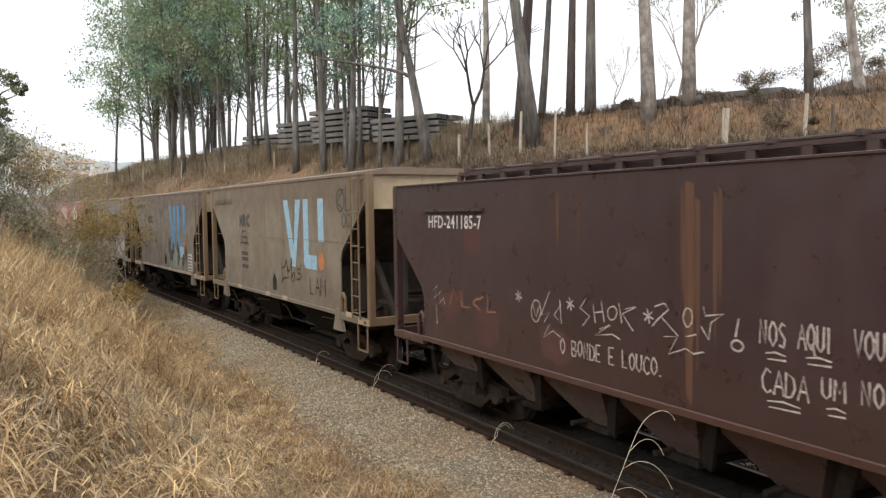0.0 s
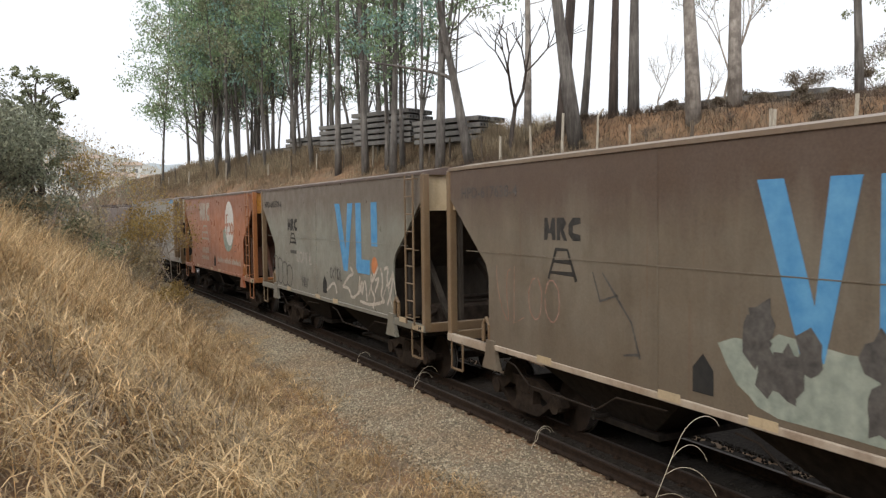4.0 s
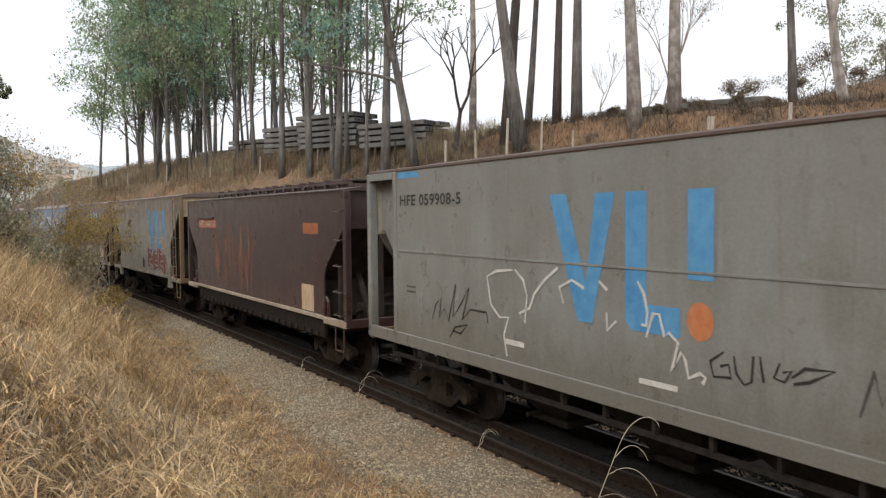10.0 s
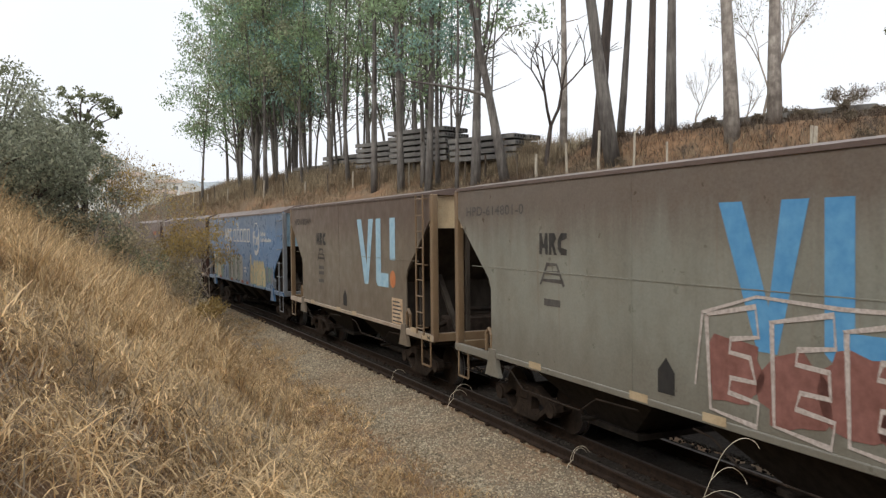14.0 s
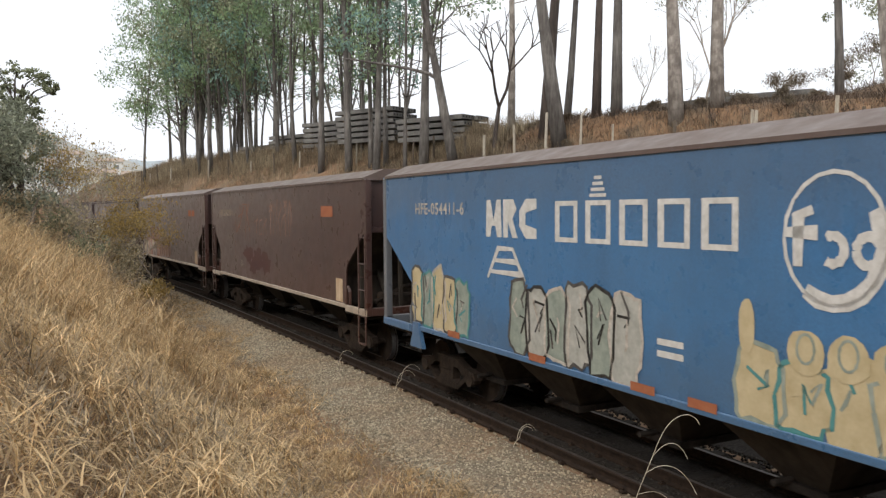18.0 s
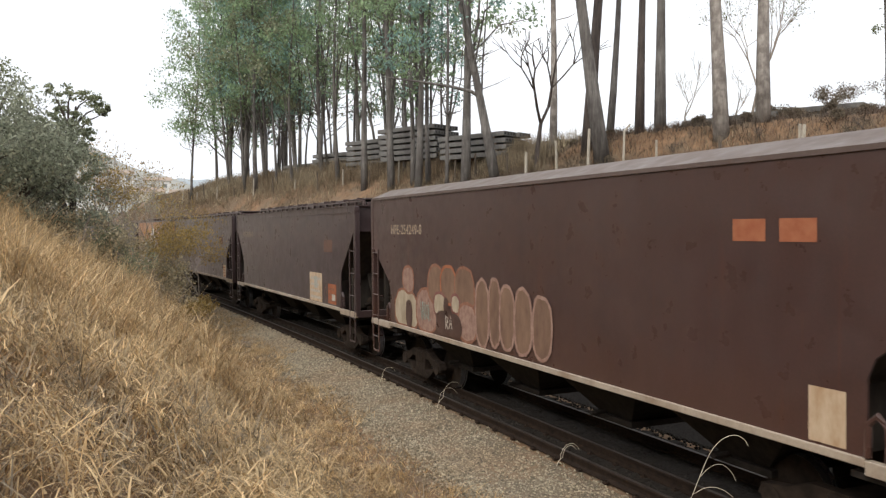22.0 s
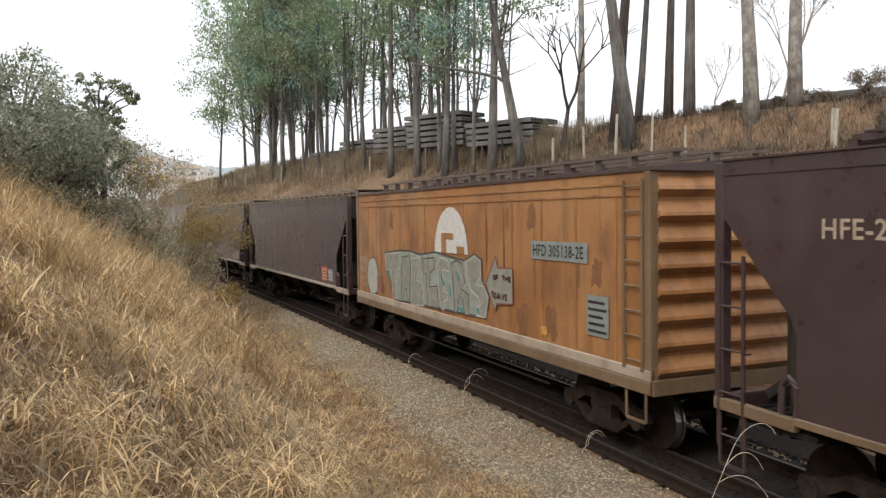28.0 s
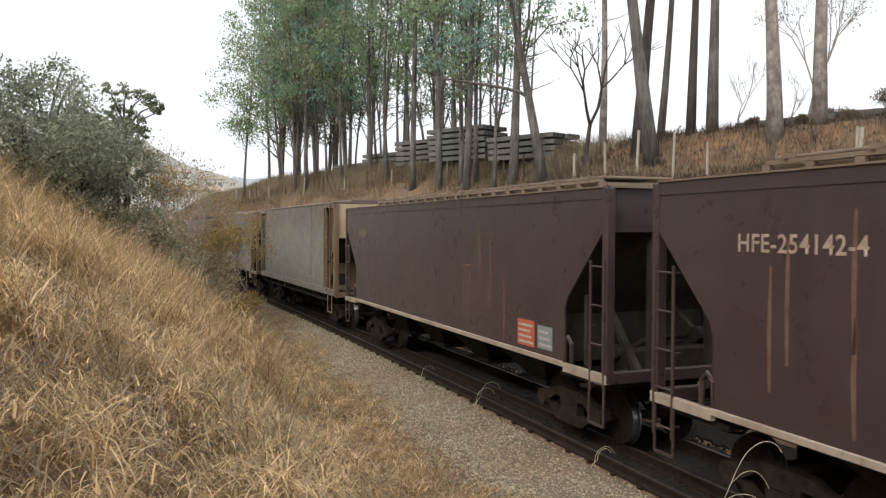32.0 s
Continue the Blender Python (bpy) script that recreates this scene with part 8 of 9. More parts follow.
def along(pts, t):
    k = min(int(t * (len(pts) - 1)), len(pts) - 2)
    f = t * (len(pts) - 1) - k
    return Vector(pts[k]).lerp(Vector(pts[k + 1]), f)


def eucalyptus(x, y, h, r, lean, crown, label, seed, bark=BARK, leaf=LEAF_GREEN, clumps=26, per=70, spread=2.2, size=0.24, dead=3, lean_y=0.0, group="eucalyptus trees", forks=0, wob=0.12):
    """A tall straight trunk, thin limbs and a loose crown from the height share crown upwards."""
    rr = random.Random(seed)
    e = tagged(new("eucalyptus_tree"), label, "tree", group)
    e.matrix_world = pose(x, y, ground_z(x, y))
    pts = trunk_points(h, lean, wob, rr.uniform(0, 6), lean_y=lean_y)
    rad = [r * (1.25 if k == 0 else 1.0 - 0.75 * k / 8) for k in range(9)]
    rad[1] = r * 1.02
    bm = bmesh.new()
    tube(bm, pts, rad, 9)
    part("trunk", bm, bark, e, smooth=True)
    ends, sizes = [], []
    for k in range(forks):
        # a second stem that leaves the trunk low down and climbs beside it
        t = rr.uniform(0.14, 0.42)
        p = along(pts, t)
        az, ln = rr.uniform(0, 6.28), h * rr.uniform(0.22, 0.36)
        out = Vector((math.cos(az), math.sin(az), 0))
        line = [p, p + out * 0.25 + Vector((0, 0, ln * 0.22)), p + out * 0.75 + Vector((0, 0, ln * 0.6)), p + out * 1.15 + Vector((rr.gauss(0, 0.2), rr.gauss(0, 0.2), ln))]
        bm = bmesh.new()
        tube(bm, line, [r * 0.5, r * 0.42, r * 0.3, r * 0.12], 6)
        part("stem", bm, bark, e, smooth=True)
        for f in (0.55, 0.75, 0.9, 1.0):
            ends.append(along(line, f * 0.999) + Vector((rr.gauss(0, 0.5), rr.gauss(0, 0.5), rr.gauss(0, 0.3))))
            sizes.append(spread * rr.uniform(0.18, 0.30))
    n_limb = max(6, clumps // 3)
    for k in range(n_limb):
        t = crown + (0.98 - crown) * (k + rr.random()) / n_limb
        p = along(pts, t)
        az = rr.uniform(0, 6.28)
        ln = spread * (0.6 + 0.7 * rr.random()) * (1.15 - 0.6 * t)
        q = p + Vector((math.cos(az), math.sin(az), 0.75 + 0.5 * rr.random())) * ln * 0.55
        s = q + Vector((math.cos(az + 0.3), math.sin(az + 0.3), 0.25)) * ln * 0.6
        bm = bmesh.new()
        br = max(0.018, r * 0.28 * (1.2 - t))
        tube(bm, [p, p.lerp(q, 0.5) + Vector((0, 0, -0.08)), q, s], [br, br * 0.8, br * 0.6, br * 0.3], 5)
        part("limb", bm, bark, e)
        for f in (0.45, 0.8, 1.1):
            ends.append(q.lerp(s, f) + Vector((rr.gauss(0, 0.3), rr.gauss(0, 0.3), rr.gauss(0.1, 0.3))))
            sizes.append(spread * rr.uniform(0.22, 0.42))
    for k in range(dead):
        t = rr.uniform(0.25, max(0.3, crown))
        p = along(pts, t)
        az = rr.uniform(0, 6.28)
        ln = rr.uniform(0.7, 1.9)
        bm = bmesh.new()
        m = p + Vector((math.cos(az), math.sin(az), 0.25)) * ln * 0.5
        tube(bm, [p, m, m + Vector((math.cos(az + 0.7), math.sin(az + 0.7), 0.5)) * ln * 0.5], [0.03, 0.02, 0.008], 5)
        part("dead_limb", bm, bark, e)
    if clumps:
        leaf_mesh("crown", ends, sizes, per, size, leaf, e, seed)
    return e


def twiggy(name, x, y, h, label, seed, mat=TWIG, r=0.05, levels=4, leaf=None, per=8, size=0.1, spread=0.6, category="tree", group="", z=None, first=0.35):
    """A bare or thinly leaved small tree that forks again and again."""
    rr = random.Random(seed)
    e = tagged(new(name), label, category, group)
    e.matrix_world = pose(x, y, ground_z(x, y) if z is None else z)
    tips = []
    bm_t, bm_b = bmesh.new(), bmesh.new()

    def grow(p, d, ln, rad, lev):
        m = p + d * ln * 0.5 + Vector((rr.gauss(0, 0.03), rr.gauss(0, 0.03), 0)) * ln
        q = p + d * ln
        tube(bm_t if lev == 0 else bm_b, [p, m, q], [rad, rad * 0.85, rad * 0.7], 6 if lev == 0 else 4, lev < 2)
        if lev >= levels:
            tips.append(q)
            return
        if lev >= levels - 1:
            tips.append(m)
        for k in range(rr.choice((2, 3, 3))):
            nd = (d + Vector((rr.gauss(0, spread), rr.gauss(0, spread), rr.gauss(0.12, spread * 0.5)))).normalized()
            grow(q, nd, ln * rr.uniform(0.6, 0.9), rad * 0.62, lev + 1)

    grow(Vector((0, 0, -0.2)), Vector((rr.gauss(0, 0.08), rr.gauss(0, 0.08), 1)).normalized(), h * first, r, 0)
    part("trunk", bm_t, mat, e)
    part("branchwork", bm_b, mat, e)
    if leaf:
        leaf_mesh("crown", tips, [h * 0.09] * len(tips), per, size, leaf, e, seed)
    return e


SOLO = ((22.7, 25.3, 0.27, -0.054), (24.3, 24.5, 0.25, 0.0), (29.9, 23.5, 0.17, -0.048), (22.3, 28.3, 0.22, -0.004), (21.6, 28.8, 0.18, 0.012), (19.8, 28.9, 0.29, -0.139), (20.3, 30.9, 0.26, 0.068), (22.1, 32.2, 0.16, 0.094), (20.5, 34.4, 0.17, 0.004),
        (18.0, 35.7, 0.22, -0.157), (17.7, 38.1, 0.23, 0.009), (17.2, 39.4, 0.10, 0.002), (17.4, 42.6, 0.14, 0.02), (16.5, 41.9, 0.19, 0.02), (16.8, 43.9, 0.15, 0.021), (16.2, 45.2, 0.20, -0.034), (15.3, 47.6, 0.19, -0.002))
for k, (x, y, r, lean) in enumerate(SOLO):
    right = k < 9
    c, s = math.cos(radians(27.85)), -math.sin(radians(27.85))
    bark = (PALE_BARK, PALE_BARK, BARK, BARK, DARK_BARK, BARK, DARK_BARK, BARK, PALE_BARK)[k] if right else BARK
    tree = eucalyptus(x, y, 21 if r > 0.15 else 16, r, lean * c, 0.62 if right else 0.27 if k < 13 else 0.40, "tall slender eucalyptus with a bare trunk and thin high crown" if right else "tall slender eucalyptus with loose grey-green crown", 100 + k, bark, LEAF_BLUE if k % 2 else LEAF_GREEN,
               16 if right else 40 if k < 13 else 24, 40, 2.0 if right else 2.7, 0.24, 3 if right else 6, lean * s, forks=0 if right else 1)
    if k == 9:
        LEANING = tree

long_limb_tree = LEANING
bm = bmesh.new()
tube(bm, [(0, 0, 0), (-0.35, 0.25, 0.30), (-1.2, 0.7, 0.55), (-2.6, 1.5, 0.85), (-4.2, 2.4, 1.15)], [0.10, 0.085, 0.07, 0.055, 0.03], 6)
limb = part("limb", bm, BARK, long_limb_tree, smooth=True)
limb.location = (-0.55, 0.30, 4.1)

rr = random.Random(7)
for k in range(40):
    y = 46 + 31 * (k + rr.random()) / 40
    x = crest_x(y) + 0.6 + rr.random() ** 1.5 * 9
    h = rr.uniform(15, 21)
    eucalyptus(x, y, h, rr.uniform(0.09, 0.16), rr.gauss(0, 0.025), 0.16 + 0.24 * smooth(66, 48, y) + rr.uniform(0, 0.14), "slender eucalyptus with dense green crown in a grove", 200 + k, BARK, (LEAF_GREEN, LEAF_BLUE, LEAF_OLIVE, LEAF_GREEN)[k % 4], 22 + int(34 * smooth(52, 66, y)), 40, rr.uniform(2.6, 3.6), 0.26, 4, forks=2, wob=0.2)

for k, (x, y) in enumerate(((15.2, 66.5), (13.6, 70.0), (12.4, 73.5), (16.5, 63.0), (11.6, 76.5))):
    eucalyptus(x, y, 17.5, 0.17, 0.0, 0.14, "slender eucalyptus with dense green crown in a grove", 260 + k, BARK, LEAF_BLUE if k % 2 else LEAF_GREEN, 84, 52, 3.7, 0.26, 2)

rr = random.Random(17)
for k in range(16):
    y = 43 + 27 * (k + rr.random()) / 16
    x = crest_x(y) + 1.0 + rr.random() * 4.5
    eucalyptus(x, y, rr.uniform(11, 16), rr.uniform(0.06, 0.10), rr.gauss(0, 0.035), 0.34 + rr.uniform(0, 0.15), "thin crooked eucalyptus with sparse olive leaves", 290 + k, BARK, (LEAF_OLIVE, LEAF_GREEN)[k % 2], 18, 42, rr.uniform(1.8, 2.6), 0.22, 5, forks=2, wob=0.28)

# the forked pale tree, bare small trees and bushes on the mound
twiggy("bare_tree", 29.5, 20.7, 9.5, "pale forked tree with mottled bark on the mound", 301, PALE_BARK, 0.24, 4, LEAF_OLIVE, 5, 0.14, 0.35, group="bare trees", first=0.36)
twiggy("bare_tree", 19.2, 33.6, 7.0, "bare dark tree with forked thin branches", 302, DARK_BARK, 0.13, 4, None, spread=0.42, group="bare trees", first=0.34)
twiggy("bare_tree", 26.5, 27.5, 7.5, "bare thin tree with a few leaves on the mound", 303, TWIG, 0.07, 5, LEAF_OLIVE, 3, 0.12, 0.42, group="bare trees", first=0.26)
twiggy("bare_tree", 24.5, 29.5, 4.5, "bare shrubby tree on the mound", 304, TWIG, 0.05, 5, None, spread=0.40, group="bare trees", first=0.24)
twiggy("bare_tree", 27.0, 29.0, 4.0, "bare shrubby tree on the mound", 305, TWIG, 0.05, 5, None, spread=0.42, group="bare trees", first=0.24)
for k, (x, y, h) in enumerate(((35.0, 27.0, 3.6), (38.5, 25.0, 4.2), (33.0, 28.0, 3.0), (41.0, 22.0, 4.0), (28.0, 24.5, 1.6), (30.0, 26.5, 2.6), (32.0, 22.0, 2.0), (27.0, 26.0, 1.5), (33.5, 24.5, 3.6), (36.0, 22.0, 3.0), (34.0, 20.0, 2.4), (38.0, 19.0, 4.5), (31.5, 24.0, 2.2), (29.0, 28.5, 2.0), (33.0, 17.5, 2.0))):
    twiggy("shrub", x, y, h, "brownish dry shrub with thin twigs on the mound", 320 + k, TWIG, 0.03, 5, LEAF_BROWN, 5, 0.09, 0.5, "shrub", "shrubs on the mound", first=0.2)
rr = random.Random(29)
for k in range(34):
    y = rr.uniform(17, 34)
    x = crest_x(y) + rr.uniform(-1.4, 6.0)
    twiggy("shrub", x, y, rr.uniform(0.7, 1.7), "low grey-brown dry shrub with thin twigs on the mound", 340 + k, TWIG_DARK, 0.022, 5, LEAF_BROWN if k % 3 else None, 4, 0.08, 0.6, "shrub", "shrubs on the mound", first=0.16)
rr = random.Random(44)
e = tagged(new("tree"), "dark green bushy tree behind the mound", "tree", "")
e.matrix_world = pose(42, 27, ground_z(42, 27))
bm = bmesh.new()
tube(bm, [(0, 0, -0.3), (0.1, 0, 2), (0.2, 0.1, 4.5)], [0.22, 0.18, 0.1], 8)
part("trunk", bm, DARK_BARK, e)
leaf_mesh("crown", [(rr.gauss(0, 2.2), rr.gauss(0, 2.0), rr.uniform(0.5, 6.0)) for _ in range(80)], [rr.uniform(0.35, 0.9) for _ in range(80)], 70, 0.17, LEAF_OLIVE, e, 45)

# ---- near bank trees ----
def bush_tree(name, x, y, h, w, label, seed, leaf, n=75, per=170, size=0.115, z=None, low=0.15, group="trees above the near bank", bark=DARK_BARK):
    rr = random.Random(seed)
    e = tagged(new(name), label, "tree", group)
    e.matrix_world = pose(x, y, ground_z(x, y) if z is None else z)
    bm = bmesh.new()
    tube(bm, [(0, 0, -0.3), (0.1, 0.05, h * 0.3), (0.0, 0.15, h * 0.62)], [0.16, 0.12, 0.06], 7)
    part("trunk", bm, bark, e)
    ends = []
    for k in range(n):
        az, el = rr.uniform(0, 6.28), rr.random()
        rad = w * math.sqrt(max(0.05, 1 - (2 * el - 0.9) ** 2 * 0.8)) * rr.uniform(0.45, 1.05)
        ends.append((rad * math.cos(az), rad * math.sin(az), h * (low + (0.97 - low) * el) + rr.gauss(0, 0.2)))
    for k in range(9):
        q = Vector(ends[k * 5 % n])
        bm = bmesh.new()
        p = Vector((0.05, 0.05, max(0.4, q.z * 0.45)))
        tube(bm, [p, p.lerp(q, 0.5) + Vector((0, 0, 0.15)), q], [0.06, 0.04, 0.015], 5)
        part("limb", bm, bark, e)
    leaf_mesh("crown", ends, [rr.uniform(0.28, 0.55) * w * 0.42 + 0.2 for _ in ends], per, size, leaf, e, seed, aspect=0.5, hang=0.1)
    return e


bush_tree("tree", -3.2, 25.5, 3.7, 2.5, "dense dark olive tree above the grassy bank", 401, LEAF_DARK)
bush_tree("tree", -6.0, 23.0, 3.0, 2.5, "dense dark olive tree above the grassy bank", 402, LEAF_DARK)
bush_tree("tree", -2.0, 27.5, 3.6, 1.6, "dense dark olive tree above the grassy bank", 403, LEAF_DARK)
bush_tree("tree", -9.5, 22.0, 3.0, 2.8, "dense dark olive tree above the grassy bank", 404, LEAF_OLIVE)
bush_tree("tree", -3.2, 30.5, 4.6, 1.7, "grey-green tree with thin twigs above the bank", 405, LEAF_OLIVE, 46, 70)
bush_tree("tree", -1.0, 29.4, 4.3, 1.5, "dense dark olive tree below the tufted crown", 406, LEAF_DARK, 60, 120)
# the taller tree with tufted, layered foliage
e = tagged(new("tree"), "green tree with tufted clumps of leaves and gaps", "tree", "trees above the near bank")
tz = ground_z(-0.8, 30.2)
e.matrix_world = pose(-0.8, 30.2, tz)
bm = bmesh.new()
tube(bm, [(0, 0, -0.3), (0.2, 0, 1.8), (0.05, 0.1, 3.4), (0.35, 0.1, 5.0)], [0.13, 0.11, 0.08, 0.03], 7)
part("trunk", bm, DARK_BARK, e)
rr = random.Random(9)
tufts, sizes = [], []
for cx, cz, r in ((-1.2, 6.9, 0.45), (-1.5, 6.2, 0.5), (-1.0, 5.6, 0.55), (0.4, 5.5, 0.4), (0.5, 4.9, 0.45), (-0.2, 4.7, 0.55), (-1.2, 4.9, 0.6), (-0.3, 7.8, 0.30), (0.2, 7.85, 0.36), (0.75, 7.75, 0.40), (1.12, 7.5, 0.30), (1.2, 7.25, 0.2), (0.0, 7.3, 0.34), (0.5, 7.1, 0.36), (-0.45, 7.0, 0.30), (0.3, 6.6, 0.45), (-0.2, 6.4, 0.42), (0.6, 6.4, 0.25), (0.2, 6.0, 0.45), (-0.4, 5.8, 0.5), (-0.7, 6.4, 0.4), (0.1, 5.4, 0.5), (-0.6, 5.2, 0.5)):
    z = cz - tz
    bm = bmesh.new()
    tube(bm, [(0.1, 0.05, z - 1.0), (cx * 0.6, 0, z - 0.3), (cx, 0, z - 0.05)], [0.04, 0.028, 0.012], 5)
    part("limb", bm, DARK_BARK, e)
    for _ in range(7):
        tufts.append((cx + rr.gauss(0, r * 0.7), rr.gauss(0, 0.4), z + rr.gauss(0, r * 0.5)))
        sizes.append(r * rr.uniform(0.3, 0.7))
leaf_mesh("crown", tufts, sizes, 38, 0.105, LEAF_OLIVE, e, 19, flat=0.6, aspect=0.6, hang=0.0)

# thin half-bare trees and shrubs where the bank meets the line
twiggy("small_tree", 1.2, 33.5, 5.2, "thin half-bare tree with a few yellow leaves", 411, TWIG, 0.055, 5, LEAF_YELLOW, 3, 0.10, 0.40, group="thin trees by the line", first=0.30)
twiggy("small_tree", 3.0, 41.0, 5.4, "thin half-bare tree with a few yellow leaves", 412, TWIG, 0.05, 5, LEAF_OLIVE, 3, 0.11, 0.45, group="thin trees by the line", first=0.32)
twiggy("small_tree", 0.2, 31.5, 4.2, "thin half-bare tree with yellowing leaves", 413, TWIG, 0.05, 5, LEAF_YELLOW, 5, 0.10, 0.45, group="thin trees by the line", first=0.28)
for k, (x, y, h, leaf) in enumerate(((2.7, 26.5, 1.9, LEAF_YELLOW), (2.1, 27.5, 2.2, None), (1.2, 27.0, 2.4, LEAF_OLIVE), (3.3, 29.5, 1.8, LEAF_YELLOW), (2.4, 31.0, 2.4, LEAF_YELLOW), (0.4, 28.0, 2.4, LEAF_OLIVE), (3.5, 33.0, 2.2, None), (1.8, 24.0, 1.4, None), (2.6, 35.0, 2.8, LEAF_OLIVE), (4.2, 24.0, 0.7, None), (4.3, 21.5, 0.6, None))):
    twiggy("dry_shrub", x, y, h, "dry twiggy shrub with yellowing leaves beside the line" if leaf else "bare twiggy shrub beside the line", 430 + k, TWIG, 0.025, 5, leaf, 6, 0.09, 0.55, "shrub", "shrubs by the line", first=0.22)

for k, (x, y, h, w) in enumerate(((3.3, 38.5, 2.6, 0.8), (3.0, 42.5, 2.8, 0.9), (0.6, 29.0, 1.9, 1.1), (1.8, 31.5, 2.0, 1.0), (2.6, 34.0, 2.1, 1.0), (-0.4, 27.2, 1.9, 1.0), (2.5, 29.0, 1.4, 0.8))):
    bush_tree("scrub_bush", x, y, h, w, "greyish tan scrub bush beside the line", 460 + k, LEAF_SCRUB, 34, 60, 0.11, None, 0.02, "scrub bushes by the line", TWIG)
for k, (x, y, h, leaf) in enumerate(((0.9, 32.5, 5.4, LEAF_YELLOW), (2.2, 35.5, 5.6, LEAF_YELLOW), (3.0, 30.2, 3.7, LEAF_YELLOW), (1.6, 28.0, 3.2, LEAF_SCRUB))):
    twiggy("small_tree", x, y, h, "thin twiggy tree with sparse yellow leaves" if leaf is LEAF_YELLOW else "thin twiggy tree with sparse tan leaves", 480 + k, TWIG, 0.045, 5, leaf, 8, 0.085, 0.45, group="thin trees by the line", first=0.30)

for x, y, h in ((3.4, 31.0, 3.7), (3.4, 36.5, 3.4)):
    twiggy("small_tree", x, y, h, "small tree with golden yellow leaves beside the line", 500 + int(y), TWIG, 0.04, 5, LEAF_YELLOW, 8, 0.10, 0.5, group="thin trees by the line", first=0.34)

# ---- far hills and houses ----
# aerial haze is put into the hills' own base colours
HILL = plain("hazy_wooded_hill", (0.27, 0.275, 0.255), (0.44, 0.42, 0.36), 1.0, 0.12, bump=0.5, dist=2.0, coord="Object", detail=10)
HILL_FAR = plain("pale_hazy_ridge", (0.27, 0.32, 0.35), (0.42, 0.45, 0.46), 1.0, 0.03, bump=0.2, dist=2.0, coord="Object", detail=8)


def hill(name, x0, x1, y, depth, tops, mat, label, rough=1.5):
    n, m = 60, 10
    verts, faces = [], []
    for j in range(m):
        g = j / (m - 1)
        for i in range(n):
            f = i / (n - 1)
            q = f * (len(tops) - 1)
            k = min(int(q), len(tops) - 2)
            h = tops[k] + (tops[k + 1] - tops[k]) * (q - k)
            x = x0 + (x1 - x0) * f
            verts.append((x, y + depth * g, -12 + (h + 12) * math.sin(g * math.pi / 2) + rough * noise.noise((x * 0.05, g * 6, y)) * g))
    for j in range(m - 1):
        for i in range(n - 1):
            faces.append((j * n + i, j * n + i + 1, (j + 1) * n + i + 1, (j + 1) * n + i))
    tagged(link_mesh(name, verts, faces, mat, None, "", True), label, "hill", "", "structure")


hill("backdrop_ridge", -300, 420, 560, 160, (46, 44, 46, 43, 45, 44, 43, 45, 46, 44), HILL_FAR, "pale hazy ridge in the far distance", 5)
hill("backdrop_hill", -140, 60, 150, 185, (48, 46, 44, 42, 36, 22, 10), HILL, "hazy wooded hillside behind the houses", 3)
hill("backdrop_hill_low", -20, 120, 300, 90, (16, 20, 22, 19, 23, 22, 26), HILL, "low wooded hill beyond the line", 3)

# house colours are paled to carry the same distance haze
WALL_CREAM = plain("cream_house_render", (0.48, 0.43, 0.34), (0.64, 0.59, 0.48), 0.9, 1.2, bump=0.1)
WALL_WHITE = plain("white_house_render", (0.58, 0.57, 0.53), (0.74, 0.73, 0.69), 0.9, 1.2, bump=0.1)
WALL_YELLOW = plain("yellow_house_render", (0.50, 0.42, 0.25), (0.62, 0.54, 0.36), 0.9, 1.2, bump=0.1)
TILE = plain("haze_paled_clay_roof", (0.34, 0.26, 0.20), (0.46, 0.37, 0.30), 0.9, 3, bump=0.4)
PANE = plain("hazy_window_pane", (0.16, 0.165, 0.16), (0.24, 0.24, 0.23), 0.2, 4, bump=0)


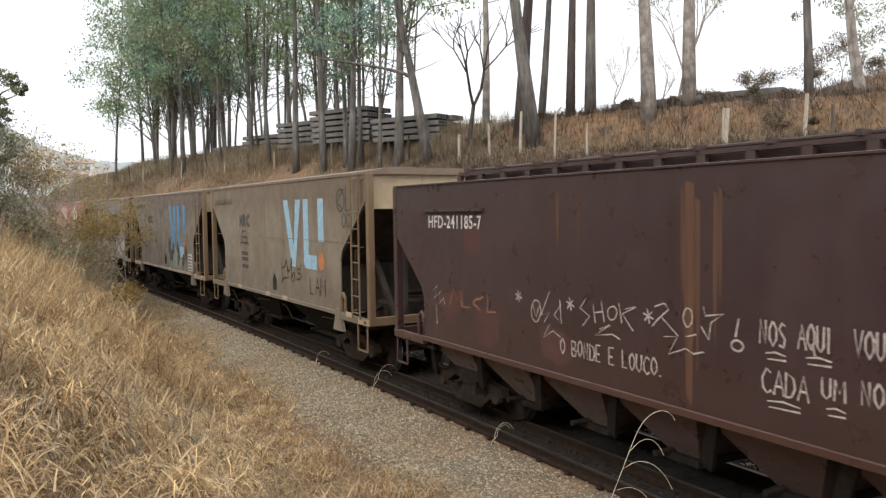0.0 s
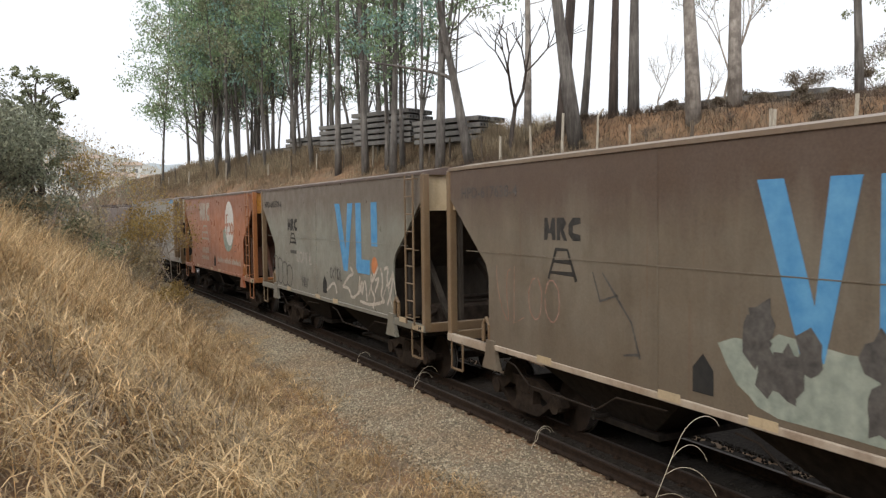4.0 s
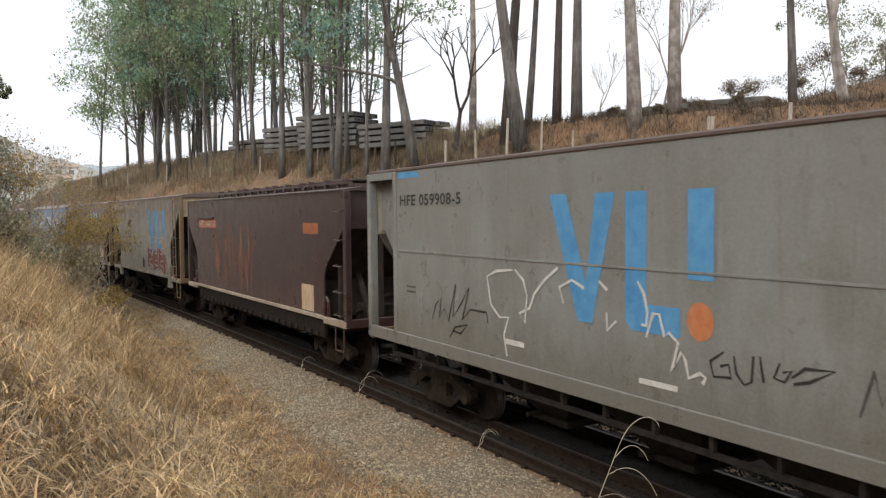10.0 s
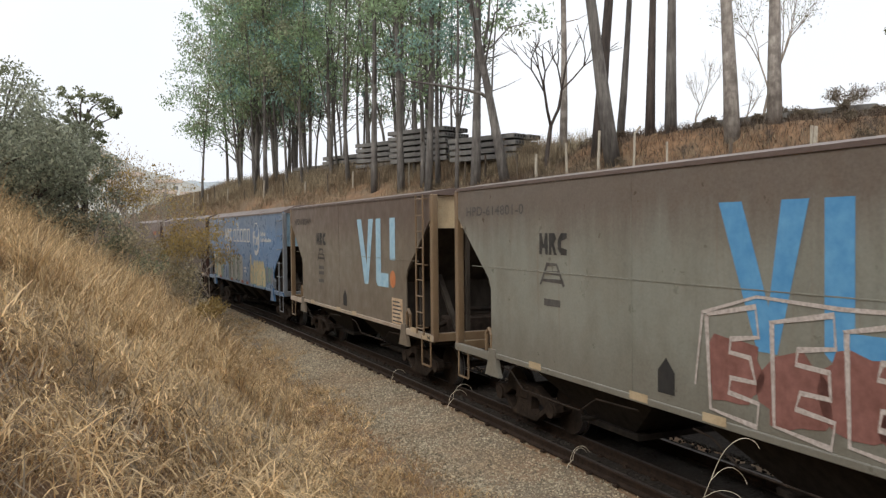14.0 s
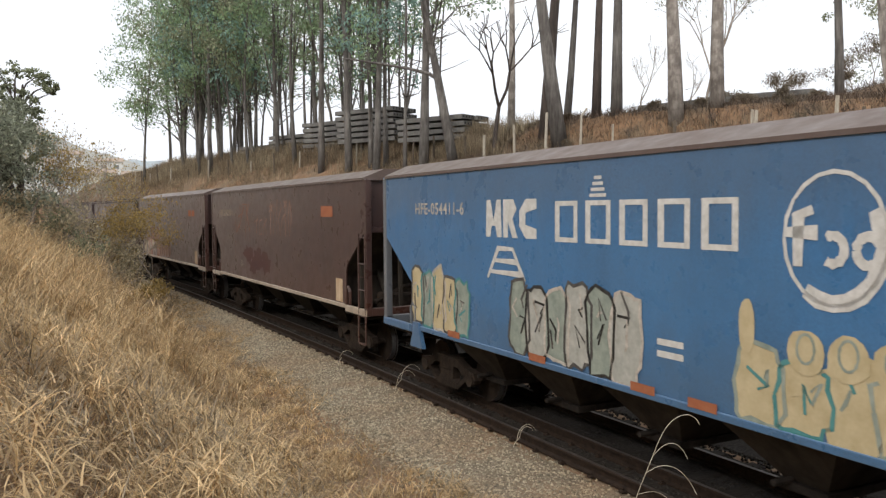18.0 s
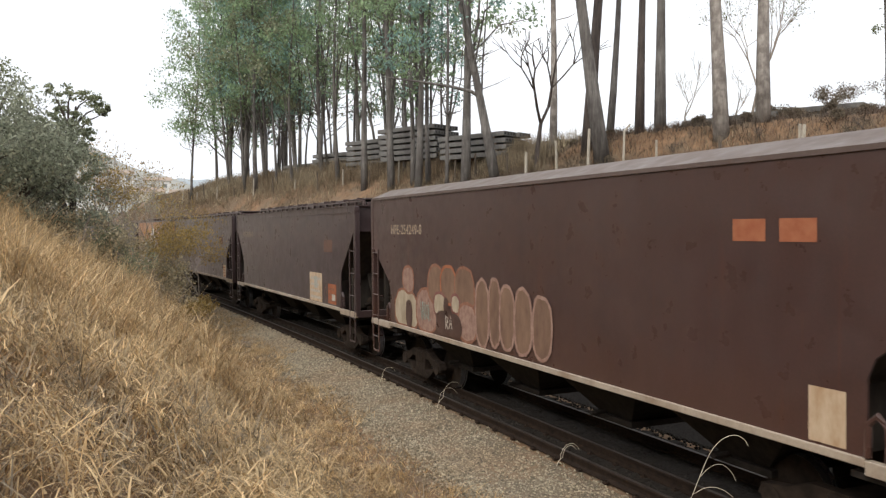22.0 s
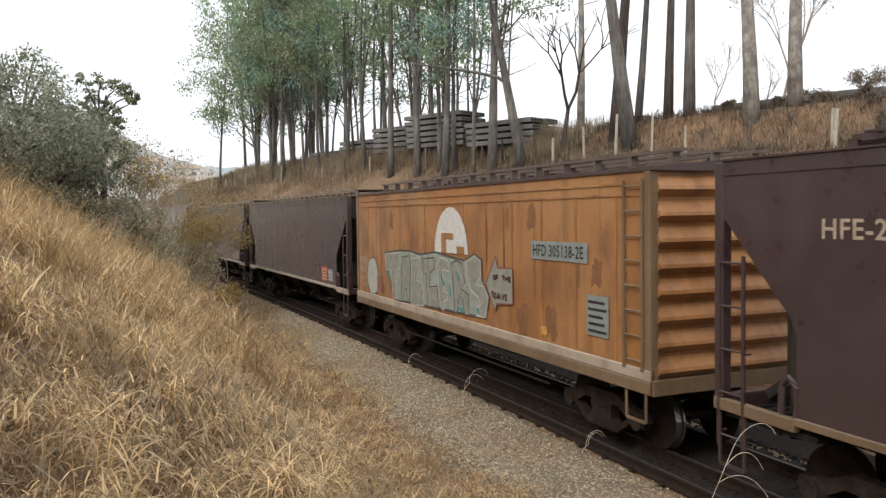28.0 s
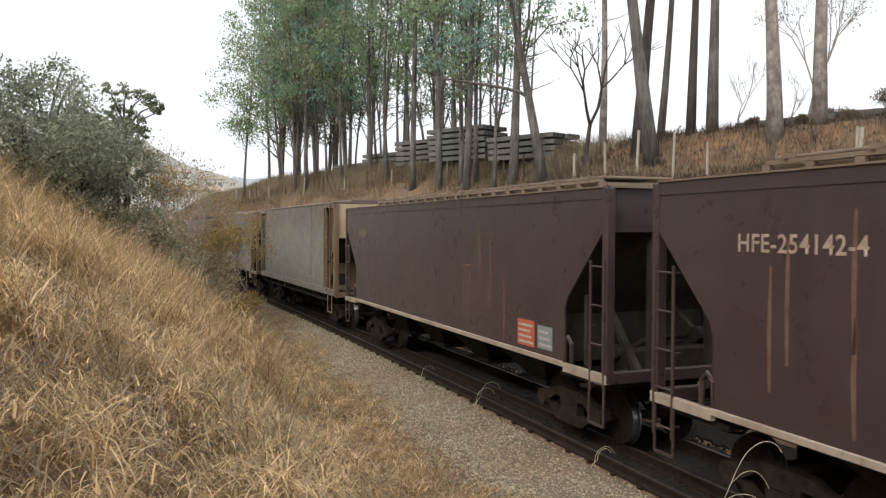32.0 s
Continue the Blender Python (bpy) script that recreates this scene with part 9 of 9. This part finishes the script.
def house(x, y, z, w, d, h, mat, turn, floors, label):
    e = tagged(new("house"), label, "house", "houses on the far hillside")
    e.matrix_world = pose(x, y, z, 0, 0, turn)
    bm = bmesh.new()
    box(bm, -w / 2, w / 2, -d / 2, d / 2, -4, h)
    part("wall", bm, mat, e)
    bm = bmesh.new()
    prof = [(-d / 2 - 0.4, h), (0, h + d * 0.22), (d / 2 + 0.4, h)]
    a = [bm.verts.new((-w / 2 - 0.4, q, zz)) for q, zz in prof]
    b = [bm.verts.new((w / 2 + 0.4, q, zz)) for q, zz in prof]
    bm.faces.new(a)
    bm.faces.new(b[::-1])
    for i in range(3):
        bm.faces.new((a[i], a[(i + 1) % 3], b[(i + 1) % 3], b[i]))
    part("roof", bm, TILE, e)
    n = max(2, int(w / 3))
    for f in range(floors):
        for k in range(n):
            bm = bmesh.new()
            cx, cz = -w / 2 + w * (k + 0.5) / n, h * (f + 0.5) / floors
            box(bm, cx - 0.6, cx + 0.6, -d / 2 - 0.04, -d / 2 + 0.1, cz - 0.6, cz + 0.6)
            win = part("window", bm, PANE, e)
            bm = bmesh.new()
            box(bm, cx - 0.75, cx + 0.75, -d / 2 - 0.12, -d / 2, cz - 0.72, cz - 0.6)
            part("sill", bm, WALL_WHITE, win)


for k, (x, y, z, w, d, h, mat, turn, fl) in enumerate(((-0.5, 190, 11.5, 8, 6, 4, WALL_WHITE, 8, 1), (11.0, 195, 9.0, 11, 7, 5, WALL_CREAM, -6, 2), (18.5, 198, 8.5, 6, 6, 5.5, WALL_YELLOW, -4, 2), (6.0, 205, 14.5, 7, 6, 3.5, WALL_WHITE, 12, 1), (-9.0, 210, 17.5, 8, 6, 4, WALL_CREAM, 5, 1), (14.5, 212, 13.0, 8, 6, 4, WALL_WHITE, 3, 1), (36, 260, 10.0, 9, 7, 4, WALL_WHITE, 15, 1))):
    house(x * 1.15, y + 28, 3.2 + (z - 3.7) * 1.15, w * 0.8, d * 0.8, h * 0.75, mat, turn, fl, "small " + ("yellow", "white", "cream")[0 if mat is WALL_YELLOW else 1 if mat is WALL_WHITE else 2] + " rendered house with a clay roof on the hillside")
rr = random.Random(88)
far_c, far_r = [], []
for k in range(280):
    y = rr.uniform(105, 196)
    x = rr.uniform(-20, 32)
    far_c.append((x, y, rr.uniform(-1, 2.0) + (y - 105) * 0.055 - max(0, x) * 0.05))
    far_r.append(rr.uniform(1.2, 2.4))
far = new("far_woods")
tagged(far, "hazy grey-green scrub below the far houses", "woods", "", "")
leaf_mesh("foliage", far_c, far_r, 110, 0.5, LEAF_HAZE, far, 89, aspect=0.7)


motions()
